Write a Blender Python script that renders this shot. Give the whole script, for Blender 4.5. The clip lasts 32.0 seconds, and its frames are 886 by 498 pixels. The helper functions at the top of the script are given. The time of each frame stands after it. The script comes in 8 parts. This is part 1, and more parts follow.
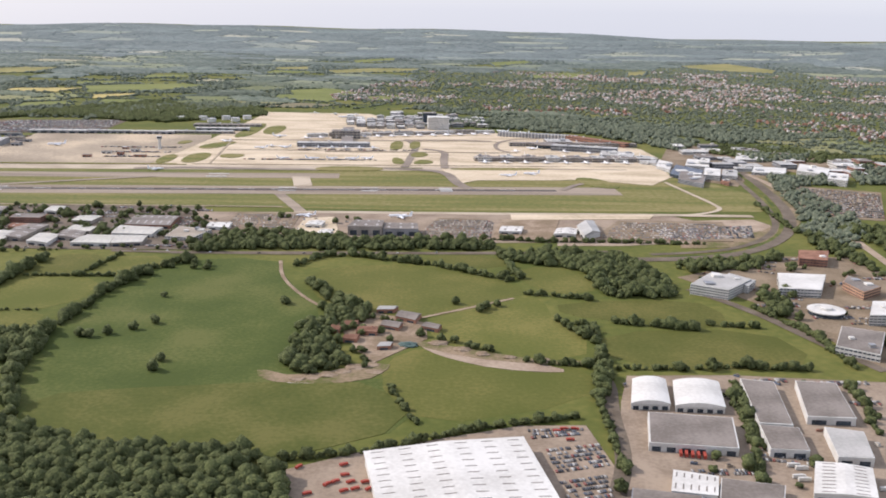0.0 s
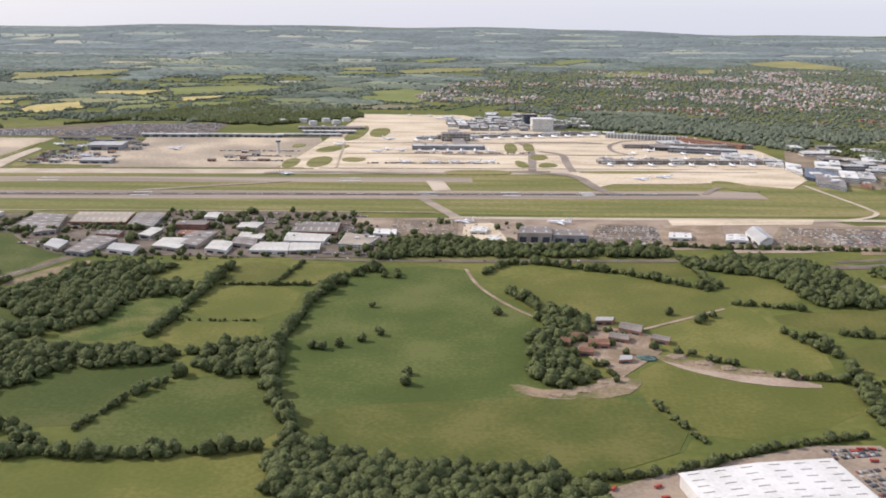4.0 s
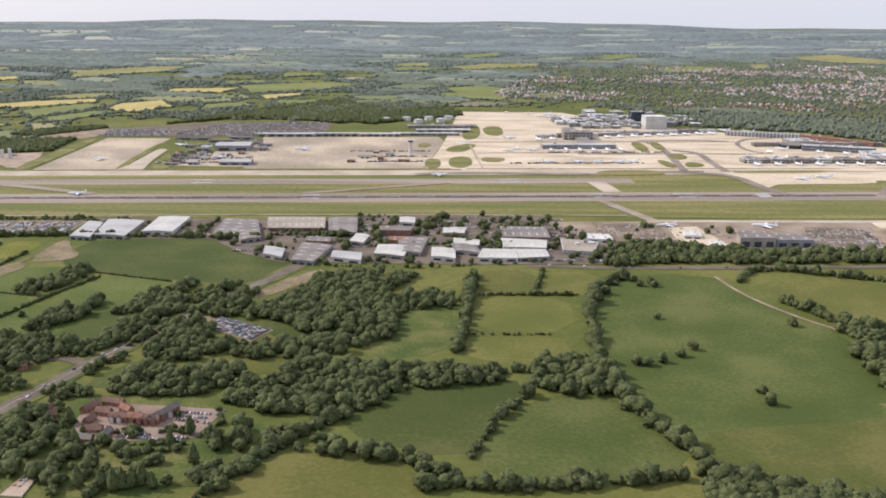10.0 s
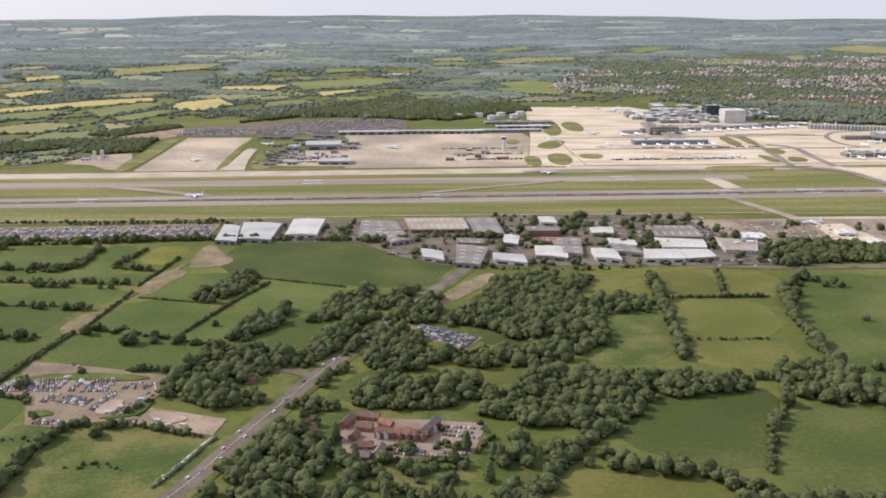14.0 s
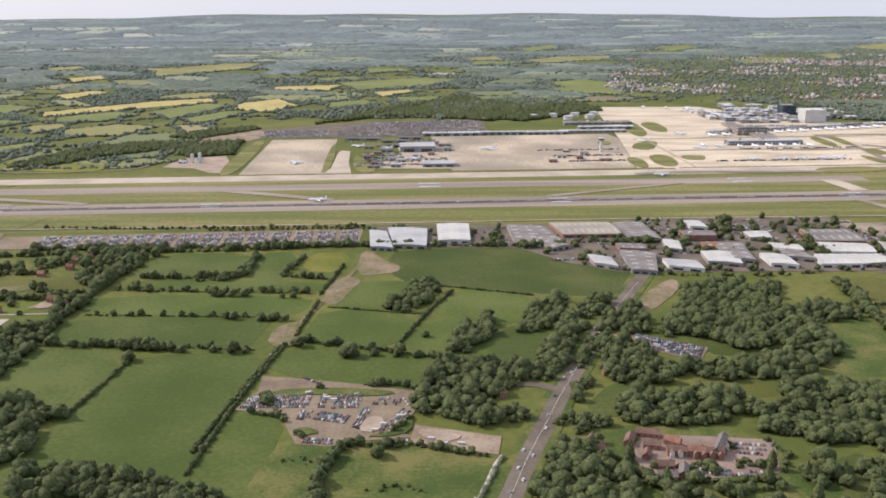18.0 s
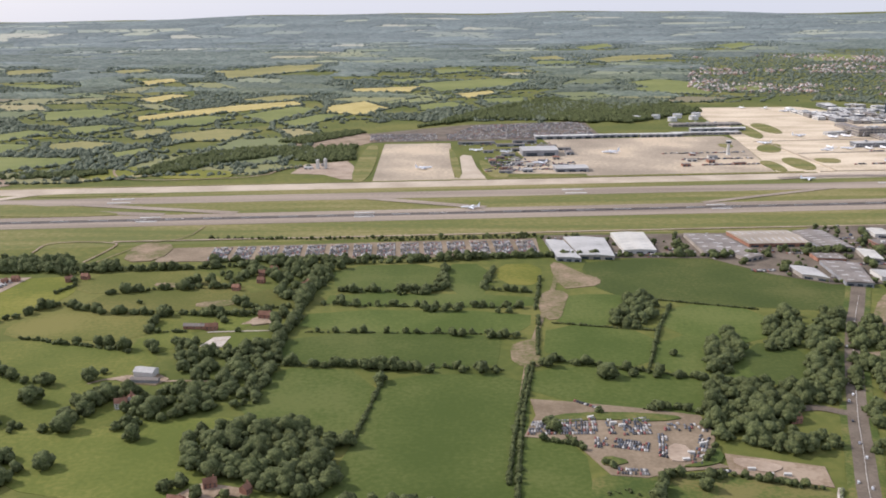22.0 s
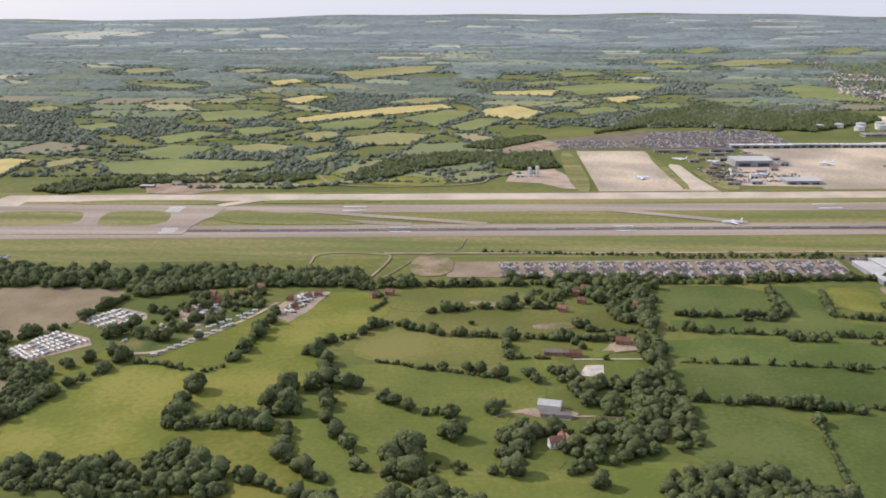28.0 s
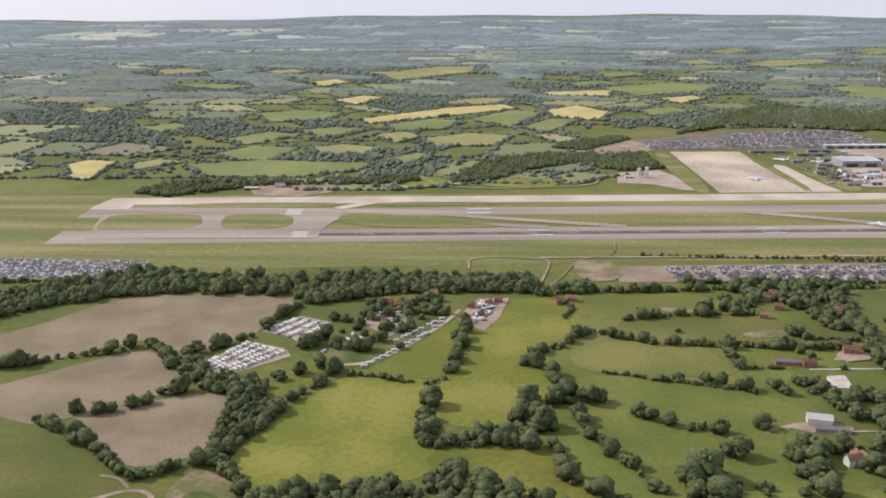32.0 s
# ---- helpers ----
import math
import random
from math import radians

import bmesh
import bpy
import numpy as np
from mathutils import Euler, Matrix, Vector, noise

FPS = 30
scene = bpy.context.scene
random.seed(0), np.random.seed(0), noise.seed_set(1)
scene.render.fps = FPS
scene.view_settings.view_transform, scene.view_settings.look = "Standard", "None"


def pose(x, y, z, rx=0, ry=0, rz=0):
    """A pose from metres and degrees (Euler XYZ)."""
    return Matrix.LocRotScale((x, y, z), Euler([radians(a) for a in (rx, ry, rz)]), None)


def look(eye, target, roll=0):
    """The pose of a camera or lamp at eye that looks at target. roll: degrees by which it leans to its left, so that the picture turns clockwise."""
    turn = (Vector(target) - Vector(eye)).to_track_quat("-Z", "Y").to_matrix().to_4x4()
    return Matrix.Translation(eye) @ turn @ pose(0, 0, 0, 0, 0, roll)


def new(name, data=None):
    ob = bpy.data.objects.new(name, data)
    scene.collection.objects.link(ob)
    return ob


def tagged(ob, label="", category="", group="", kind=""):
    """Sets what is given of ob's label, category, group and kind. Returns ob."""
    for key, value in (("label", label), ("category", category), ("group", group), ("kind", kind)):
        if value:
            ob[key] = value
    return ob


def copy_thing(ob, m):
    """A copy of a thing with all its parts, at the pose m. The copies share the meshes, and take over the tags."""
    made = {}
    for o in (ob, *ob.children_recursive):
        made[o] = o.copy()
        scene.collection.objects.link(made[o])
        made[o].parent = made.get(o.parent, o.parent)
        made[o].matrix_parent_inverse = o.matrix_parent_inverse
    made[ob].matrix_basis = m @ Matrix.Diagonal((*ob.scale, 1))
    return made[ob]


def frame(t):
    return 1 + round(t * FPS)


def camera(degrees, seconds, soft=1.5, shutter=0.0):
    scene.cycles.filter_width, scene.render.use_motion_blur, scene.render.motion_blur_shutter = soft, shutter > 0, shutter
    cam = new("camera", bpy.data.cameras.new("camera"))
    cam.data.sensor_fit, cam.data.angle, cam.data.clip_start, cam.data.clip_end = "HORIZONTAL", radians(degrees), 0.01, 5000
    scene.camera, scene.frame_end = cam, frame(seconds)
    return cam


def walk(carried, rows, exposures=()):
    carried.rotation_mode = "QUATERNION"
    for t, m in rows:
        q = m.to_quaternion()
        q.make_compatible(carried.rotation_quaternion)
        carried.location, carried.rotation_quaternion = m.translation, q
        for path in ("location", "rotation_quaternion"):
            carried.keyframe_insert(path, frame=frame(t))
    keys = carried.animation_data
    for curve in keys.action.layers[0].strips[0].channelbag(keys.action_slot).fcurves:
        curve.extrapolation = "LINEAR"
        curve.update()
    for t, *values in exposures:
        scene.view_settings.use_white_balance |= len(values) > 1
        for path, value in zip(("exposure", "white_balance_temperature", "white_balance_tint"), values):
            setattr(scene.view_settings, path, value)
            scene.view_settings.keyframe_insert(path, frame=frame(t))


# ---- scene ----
cam = camera(51.05, 32.0, soft=1.85)
PATH = [
    (0.0, (34.00, -2.35, 151.60), (47.22, 577.65, 1.75), 1.22),
    (1.0, (11.22, -0.55, 152.58), (12.86, 580.51, 3.05), 0.86),
    (2.0, (-13.22, 1.39, 153.59), (-17.47, 582.27, 3.40), 0.84),
    (3.0, (-37.32, 3.32, 154.08), (-43.37, 584.00, 3.17), 0.75),
    (6.0, (-110.42, 14.05, 154.69), (-115.60, 594.11, 1.41), 0.61),
    (7.0, (-135.44, 17.11, 154.97), (-139.76, 597.08, 1.30), 0.59),
    (8.0, (-160.60, 19.98, 155.18), (-163.92, 599.87, 1.18), 0.58),
    (9.0, (-185.67, 22.81, 155.23), (-188.43, 602.52, 0.52), 0.59),
    (10.0, (-210.52, 25.92, 155.37), (-212.97, 605.47, 0.08), 0.51),
    (11.0, (-235.45, 29.32, 155.71), (-237.06, 608.62, -0.51), 0.39),
    (12.0, (-260.79, 32.94, 156.16), (-261.89, 611.93, -1.21), 0.21),
    (13.0, (-286.48, 36.29, 156.30), (-287.50, 614.98, -2.19), 0.10),
    (14.0, (-312.53, 39.32, 156.19), (-312.70, 617.89, -2.75), -0.05),
    (17.0, (-392.60, 48.88, 157.11), (-389.08, 627.34, -2.19), -0.08),
    (18.0, (-418.67, 52.71, 157.69), (-414.38, 630.97, -2.29), -0.16),
    (19.0, (-444.79, 56.73, 158.52), (-440.29, 634.89, -1.81), -0.21),
    (20.0, (-470.95, 60.95, 159.52), (-470.09, 639.14, -0.77), -0.26),
    (21.0, (-497.07, 65.62, 160.49), (-499.74, 643.74, -0.03), -0.45),
    (22.0, (-523.03, 70.62, 161.46), (-531.24, 648.57, 0.54), -0.67),
    (23.0, (-548.99, 75.44, 162.48), (-563.83, 653.37, 1.92), -0.71),
    (24.0, (-575.03, 80.00, 163.24), (-598.51, 657.79, 3.19), -0.65),
    (25.0, (-601.33, 84.50, 163.82), (-631.63, 662.14, 4.42), -0.41),
    (28.0, (-681.25, 99.71, 163.28), (-716.71, 676.81, 2.99), -0.27),
    (29.0, (-708.17, 103.90, 162.03), (-741.32, 681.19, 1.89), -0.21),
    (30.0, (-734.75, 107.93, 160.78), (-766.09, 685.44, 1.09), -0.16),
    (31.0, (-760.89, 111.89, 159.85), (-791.14, 689.53, 0.42), -0.18),
    (32.0, (-786.73, 115.86, 159.16), (-815.81, 693.60, -0.10), -0.25),
]
walk(cam, [(t, look(eye, target, roll)) for t, eye, target, roll in PATH], [(0.0, 0.09, 5900, 16), (16.0, 0.09, 5860, 16), (32.0, 0.09, 5790, 16)])

# ---- world and sun ----
SUN_EL, SUN_AZ = 36.0, -72.0          # degrees above the ground; bearing from +y, to the left negative
w = bpy.data.worlds.new("sky")
scene.world = w
w.use_nodes = True
nt = w.node_tree
sky = nt.nodes.new("ShaderNodeTexSky")
sky.sky_type, sky.sun_disc = "NISHITA", False
sky.sun_elevation, sky.sun_rotation = radians(SUN_EL), radians(SUN_AZ)
sky.air_density, sky.dust_density, sky.ozone_density = 1.0, 1.0, 1.0
veil, both = nt.nodes.new("ShaderNodeBackground"), nt.nodes.new("ShaderNodeAddShader")   # thin white summer cloud over the whole sky
veil.inputs[0].default_value, veil.inputs[1].default_value = (0.945, 0.945, 0.985, 1), 0.6
nt.links.new(sky.outputs[0], nt.nodes["Background"].inputs[0])
nt.nodes["Background"].inputs[1].default_value = 0.055
nt.links.new(nt.nodes["Background"].outputs[0], both.inputs[0])
nt.links.new(veil.outputs[0], both.inputs[1])
nt.links.new(both.outputs[0], nt.nodes["World Output"].inputs[0])
sun = new("sun", bpy.data.lights.new("sun", "SUN"))
sun.data.energy, sun.data.angle, sun.data.color = 4.05, radians(0.6), (1.0, 0.89, 0.755)
sx, sy, sz = math.sin(radians(SUN_AZ)) * math.cos(radians(SUN_EL)), math.cos(radians(SUN_AZ)) * math.cos(radians(SUN_EL)), math.sin(radians(SUN_EL))
sun.matrix_world = look((sx * 900, sy * 900, sz * 900), (0, 0, 0))
scene.view_settings.exposure = 0.0


# ---- materials ----
def mat(name, a, b, scale=0.05, fine=1.5, rough=0.9, c=None, island=0.0, obj=0.0, bump=0.0, metal=0.0, stretch=None):
    """Two colours mixed by noise at two scales; island / obj: how much the value varies from piece to piece."""
    m = bpy.data.materials.new(name)
    m.use_nodes = True
    n, l = m.node_tree.nodes, m.node_tree.links
    bsdf = n["Principled BSDF"]
    co = n.new("ShaderNodeTexCoord")
    src = co.outputs["Object"]
    if stretch:
        mp = n.new("ShaderNodeMapping")
        mp.inputs["Scale"].default_value = stretch[:3]
        mp.inputs["Rotation"].default_value = (0, 0, stretch[3])
        l.new(src, mp.inputs[0])
        src = mp.outputs[0]
    n1, n2 = n.new("ShaderNodeTexNoise"), n.new("ShaderNodeTexNoise")
    n1.inputs["Scale"].default_value, n1.inputs["Detail"].default_value = scale, 5
    n2.inputs["Scale"].default_value, n2.inputs["Detail"].default_value = fine, 4
    l.new(src, n1.inputs["Vector"])
    l.new(co.outputs["Object"], n2.inputs["Vector"])
    add = n.new("ShaderNodeMath")
    add.operation = "MULTIPLY_ADD"
    l.new(n2.outputs[0], add.inputs[0])
    add.inputs[1].default_value = 0.5
    l.new(n1.outputs[0], add.inputs[2])
    ramp = n.new("ShaderNodeValToRGB")
    ramp.color_ramp.elements[0].position, ramp.color_ramp.elements[1].position = 0.6, 0.9
    ramp.color_ramp.elements[0].color, ramp.color_ramp.elements[1].color = (*a, 1), (*b, 1)
    if c:
        e = ramp.color_ramp.elements.new(0.75)
        e.color = (*c, 1)
    l.new(add.outputs[0], ramp.inputs[0])
    out = ramp.outputs[0]
    for amount, node, sock in ((island, "ShaderNodeNewGeometry", "Random Per Island"), (obj, "ShaderNodeObjectInfo", "Random")):
        if amount:
            g, hs, mr = n.new(node), n.new("ShaderNodeHueSaturation"), n.new("ShaderNodeMapRange")
            mr.inputs[3].default_value, mr.inputs[4].default_value = 1 - amount, 1 + amount
            l.new(g.outputs[sock], mr.inputs[0])
            l.new(mr.outputs[0], hs.inputs["Value"])
            l.new(out, hs.inputs["Color"])
            out = hs.outputs[0]
    l.new(out, bsdf.inputs["Base Color"])
    bsdf.inputs["Roughness"].default_value, bsdf.inputs["Metallic"].default_value = rough, metal
    bsdf.inputs["Specular IOR Level"].default_value = 0.3 if rough < 0.8 else 0.12
    if bump:
        bp = n.new("ShaderNodeBump")
        bp.inputs["Strength"].default_value, bp.inputs["Distance"].default_value = bump, 0.4
        l.new(n2.outputs[0], bp.inputs["Height"])
        l.new(bp.outputs[0], bsdf.inputs["Normal"])
    return m


def palette(name, colours, rough=0.5, metal=0.0, node="ShaderNodeNewGeometry", sock="Random Per Island"):
    """One of several flat colours for each piece of a mesh."""
    m = bpy.data.materials.new(name)
    m.use_nodes = True
    n, l = m.node_tree.nodes, m.node_tree.links
    g, ramp = n.new(node), n.new("ShaderNodeValToRGB")
    ramp.color_ramp.interpolation = "CONSTANT"
    el = ramp.color_ramp.elements
    el[0].color = (*colours[0], 1)
    el[1].position, el[1].color = 1 / len(colours), (*colours[1], 1)
    for k in range(2, len(colours)):
        e = el.new(k / len(colours))
        e.color = (*colours[k], 1)
    l.new(g.outputs[sock], ramp.inputs[0])
    l.new(ramp.outputs[0], n["Principled BSDF"].inputs["Base Color"])
    n["Principled BSDF"].inputs["Roughness"].default_value = rough
    n["Principled BSDF"].inputs["Metallic"].default_value = metal
    return m


def foliage(name, dark, mean, light, fine=1.25, wide=0.05, island=0.2):
    """Leaves seen from afar: shade in the gaps and light on the tufts put into the colour, over matching bumps, with
    slower changes of tone from tree to tree.
    """
    m = bpy.data.materials.new(name)
    m.use_nodes = True
    n, l = m.node_tree.nodes, m.node_tree.links
    bsdf, geo = n["Principled BSDF"], n.new("ShaderNodeNewGeometry")
    tufts, drift = n.new("ShaderNodeTexNoise"), n.new("ShaderNodeTexNoise")
    tufts.inputs["Scale"].default_value, tufts.inputs["Detail"].default_value, tufts.inputs["Roughness"].default_value = fine, 3, 0.65
    drift.inputs["Scale"].default_value, drift.inputs["Detail"].default_value = wide, 3
    for t in (tufts, drift):
        l.new(geo.outputs["Position"], t.inputs["Vector"])
    # ramp paints hollows shaded and tufts lit, following the bump height
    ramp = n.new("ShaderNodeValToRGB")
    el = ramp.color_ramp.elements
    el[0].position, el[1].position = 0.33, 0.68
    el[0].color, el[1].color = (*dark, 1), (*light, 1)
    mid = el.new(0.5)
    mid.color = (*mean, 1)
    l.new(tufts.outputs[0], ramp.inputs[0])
    tone, whole, hs = n.new("ShaderNodeMapRange"), n.new("ShaderNodeMath"), n.new("ShaderNodeHueSaturation")
    tone.inputs[1].default_value, tone.inputs[2].default_value = 0.3, 0.7
    tone.inputs[3].default_value, tone.inputs[4].default_value = 0.78, 1.22 - island
    l.new(drift.outputs[0], tone.inputs[0])
    whole.operation = "MULTIPLY_ADD"
    l.new(geo.outputs["Random Per Island"], whole.inputs[0])
    whole.inputs[1].default_value = 2 * island
    l.new(tone.outputs[0], whole.inputs[2])
    l.new(whole.outputs[0], hs.inputs["Value"])
    l.new(ramp.outputs[0], hs.inputs["Color"])
    l.new(hs.outputs[0], bsdf.inputs["Base Color"])
    bump = n.new("ShaderNodeBump")
    bump.inputs["Strength"].default_value, bump.inputs["Distance"].default_value = 1.0, 1.1
    l.new(tufts.outputs[0], bump.inputs["Height"])
    l.new(bump.outputs[0], bsdf.inputs["Normal"])
    bsdf.inputs["Roughness"].default_value, bsdf.inputs["Specular IOR Level"].default_value = 0.85, 0.12
    return m


GRASS = mat("pasture", (0.058, 0.077, 0.018), (0.108, 0.115, 0.034), 0.02, 0.5, c=(0.073, 0.091, 0.022), bump=0.3, obj=0.13)
GRASS_N = mat("fresh_pasture", (0.064, 0.088, 0.018), (0.11, 0.126, 0.034), 0.02, 0.5, c=(0.08, 0.103, 0.023), bump=0.3, obj=0.1)
GRASS3 = mat("worn_pasture", (0.076, 0.088, 0.02), (0.132, 0.126, 0.037), 0.03, 0.5, c=(0.095, 0.102, 0.025), bump=0.3)
GRASS2 = mat("old_pasture", (0.095, 0.104, 0.023), (0.16, 0.146, 0.042), 0.02, 0.5, c=(0.116, 0.118, 0.029), bump=0.3, obj=0.13)
# brighter pasture for the west, its strong sunlight put into the colour
GRASS_W = mat("pasture_sunlight_tint", (0.098, 0.118, 0.023), (0.17, 0.168, 0.041), 0.02, 0.5, c=(0.124, 0.138, 0.029), bump=0.3, obj=0.13)
OLIVE = mat("hay_meadow", (0.115, 0.128, 0.02), (0.195, 0.182, 0.038), 0.025, 0.4, c=(0.146, 0.15, 0.026), bump=0.3, obj=0.13)
MOWN = mat("airfield_grass", (0.122, 0.133, 0.038), (0.24, 0.204, 0.085), 0.02, 0.25, c=(0.165, 0.158, 0.05), stretch=(0.25, 2.5, 1, -0.063))
SCRUB = mat("rough_grass", (0.06, 0.085, 0.02), (0.165, 0.148, 0.05), 0.05, 0.7, c=(0.095, 0.113, 0.028), bump=0.4)
BROWN = mat("ploughed_field", (0.175, 0.135, 0.078), (0.24, 0.19, 0.115), 0.04, 0.6, bump=0.2)
BARE = mat("bare_earth", (0.2, 0.15, 0.093), (0.345, 0.268, 0.188), 0.06, 0.6, c=(0.262, 0.196, 0.132))
LAND = mat("farmland", (0.086, 0.102, 0.023), (0.155, 0.15, 0.04), 0.012, 0.2, c=(0.113, 0.122, 0.029))
CONCRETE = mat("apron_concrete", (0.43, 0.35, 0.235), (0.63, 0.53, 0.38), 0.03, 0.3, 0.85, c=(0.55, 0.452, 0.316), stretch=(0.5, 1.5, 1, -0.063))
TAXI = mat("taxiway_concrete", (0.37, 0.305, 0.222), (0.5, 0.42, 0.315), 0.03, 0.4, 0.85)
ASPHALT = mat("runway_asphalt", (0.23, 0.186, 0.14), (0.34, 0.28, 0.212), 0.02, 0.4, 0.85, stretch=(0.2, 3, 1, -0.063))
RUBBER = mat("rubbered_asphalt", (0.07, 0.06, 0.055), (0.12, 0.105, 0.09), 0.02, 0.4, 0.8, stretch=(0.2, 3, 1, -0.063))
DARKPAD = mat("dark_apron", (0.28, 0.23, 0.165), (0.52, 0.42, 0.29), 0.012, 0.3, 0.85, c=(0.37, 0.305, 0.22))
TAXI_D = mat("taxiway_asphalt", (0.2, 0.165, 0.13), (0.29, 0.24, 0.19), 0.03, 0.4, 0.85)
ROADM = mat("road_asphalt", (0.118, 0.094, 0.068), (0.185, 0.15, 0.112), 0.06, 0.8, 0.85)
PARKING = mat("car_park_asphalt", (0.175, 0.132, 0.084), (0.275, 0.213, 0.142), 0.05, 0.7, 0.85)
TROD = mat("trodden_grass", (0.12, 0.12, 0.04), (0.29, 0.215, 0.14), 0.05, 0.5, c=(0.205, 0.16, 0.092))
GRAVEL = mat("gravel_yard", (0.28, 0.212, 0.15), (0.41, 0.325, 0.24), 0.06, 0.6)
YARDM = mat("worn_yard_concrete", (0.225, 0.172, 0.122), (0.34, 0.268, 0.195), 0.05, 0.6, 0.85)
COURT = mat("red_brown_gravel", (0.21, 0.15, 0.11), (0.31, 0.235, 0.18), 0.06, 0.8)
PAINT = mat("white_paint", (0.52, 0.5, 0.45), (0.66, 0.63, 0.57), 0.2, 1.5, 0.7)
ROOF_W = mat("white_roof_sheet", (0.54, 0.515, 0.46), (0.7, 0.675, 0.615), 0.05, 0.7, 0.5)
ROOF_G = mat("grey_roof_sheet", (0.15, 0.125, 0.1), (0.25, 0.215, 0.18), 0.06, 0.8, 0.6)
ROOF_L = mat("light_grey_roof", (0.35, 0.335, 0.3), (0.47, 0.45, 0.41), 0.06, 0.8, 0.5)
ROOF_C = mat("cream_roof_sheet", (0.44, 0.415, 0.35), (0.57, 0.54, 0.465), 0.05, 0.7, 0.55)
ROOF_N = mat("tan_roof_sheet", (0.27, 0.225, 0.165), (0.37, 0.31, 0.235), 0.06, 0.8, 0.6)
ROOF_T = mat("red_roof_tiles", (0.17, 0.085, 0.055), (0.27, 0.15, 0.1), 0.2, 2.0, 0.85, obj=0.25)
WALL_W = mat("pale_cladding", (0.5, 0.48, 0.43), (0.62, 0.6, 0.55), 0.1, 1.0, 0.6)
WALL_T = mat("tan_cladding", (0.24, 0.21, 0.17), (0.36, 0.32, 0.27), 0.1, 1.0, 0.7)
WALL_G = mat("grey_cladding", (0.2, 0.2, 0.2), (0.3, 0.3, 0.3), 0.1, 1.0, 0.6)
WALL_B = mat("brick_wall", (0.24, 0.12, 0.08), (0.34, 0.18, 0.12), 0.3, 3.0, 0.9)
GLASS = mat("dark_glazing", (0.03, 0.04, 0.05), (0.06, 0.075, 0.09), 0.2, 1.0, 0.15)
# haze put into leaf colours: dark tone lifted here, the distant set paler
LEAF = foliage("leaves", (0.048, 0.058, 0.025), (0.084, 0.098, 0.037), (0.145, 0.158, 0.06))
LEAF_HAZE_FAR = foliage("hazed_leaves", (0.07, 0.084, 0.056), (0.118, 0.135, 0.09), (0.178, 0.19, 0.125), 0.3, 0.02)
BARK = mat("bark", (0.07, 0.05, 0.035), (0.12, 0.09, 0.06), 1.0, 5.0, 0.95)
CARS = palette("car_paint", [(0.3, 0.285, 0.26), (0.46, 0.44, 0.4), (0.03, 0.03, 0.03), (0.13, 0.125, 0.12), (0.05, 0.055, 0.07), (0.2, 0.185, 0.165), (0.2, 0.055, 0.04), (0.045, 0.045, 0.045), (0.09, 0.095, 0.1), (0.36, 0.34, 0.31), (0.07, 0.085, 0.11), (0.025, 0.025, 0.03)], 0.45)
AIRCRAFT = mat("aircraft_paint", (0.75, 0.75, 0.75), (0.85, 0.85, 0.85), 0.2, 1.0, 0.35)
METAL = mat("grey_steel", (0.3, 0.3, 0.3), (0.42, 0.42, 0.42), 0.3, 2.0, 0.45, metal=0.6)
REDP = mat("red_paint", (0.3, 0.05, 0.03), (0.4, 0.08, 0.05), 0.3, 2.0, 0.5)
RUBBLE = mat("chalky_rubble", (0.36, 0.31, 0.25), (0.52, 0.46, 0.385), 0.3, 1.5, 0.95)
FAR_GREEN = mat("far_meadow", (0.145, 0.165, 0.05), (0.2, 0.21, 0.07), 0.01, 0.1)
FAR_OLIVE = mat("far_hay", (0.2, 0.19, 0.07), (0.28, 0.25, 0.1), 0.01, 0.1)
YELLOWP = mat("dry_crop", (0.36, 0.29, 0.1), (0.46, 0.38, 0.15), 0.03, 0.4)

# ---- builders ----
rng = np.random.default_rng(7)
AX, AS = math.cos(radians(3.622)), math.sin(radians(3.622))


def A(u, v):
    """Airfield plan: u along the main runway, v across it, to the world."""
    return (u * AX - v * AS, 785.7 + u * AS + v * AX)


def AP(*n):
    return [A(n[k], n[k + 1]) for k in range(0, len(n), 2)]


def mesh_of(name, verts, faces, material):
    me = bpy.data.meshes.new(name)
    me.from_pydata([tuple(v) for v in verts], [], [tuple(f) for f in faces])
    me.materials.append(material)
    me.update()
    return me


def arrays(name, v, f, material, smooth=False):
    """A mesh of triangles from two arrays."""
    me = bpy.data.meshes.new(name)
    me.vertices.add(len(v))
    me.vertices.foreach_set("co", np.asarray(v, np.float32).ravel())
    me.loops.add(f.size)
    me.loops.foreach_set("vertex_index", np.asarray(f, np.int32).ravel())
    me.polygons.add(len(f))
    me.polygons.foreach_set("loop_start", np.arange(0, f.size, f.shape[1], dtype=np.int32))
    if smooth:
        me.polygons.foreach_set("use_smooth", np.ones(len(f), bool))
    me.materials.append(material)
    me.update(calc_edges=True)
    return me


def part(name, data, parent, label="", loc=None):
    ob = new(name, data)
    ob.parent = parent
    if loc:
        ob.location = loc
    return tagged(ob, label)


def prism(pts, z0, z1):
    """Corners of a plan, raised from z0 to z1: vertices and faces."""
    area = sum(a[0] * b[1] - b[0] * a[1] for a, b in zip(pts, pts[1:] + pts[:1]))
    if area < 0:
        pts = pts[::-1]
    k = len(pts)
    v = [(x, y, z0) for x, y in pts] + [(x, y, z1) for x, y in pts]
    f = [tuple(range(k, 2 * k))] + [(i, (i + 1) % k, k + (i + 1) % k, k + i) for i in range(k)]
    return v, f


LAYER = [0]


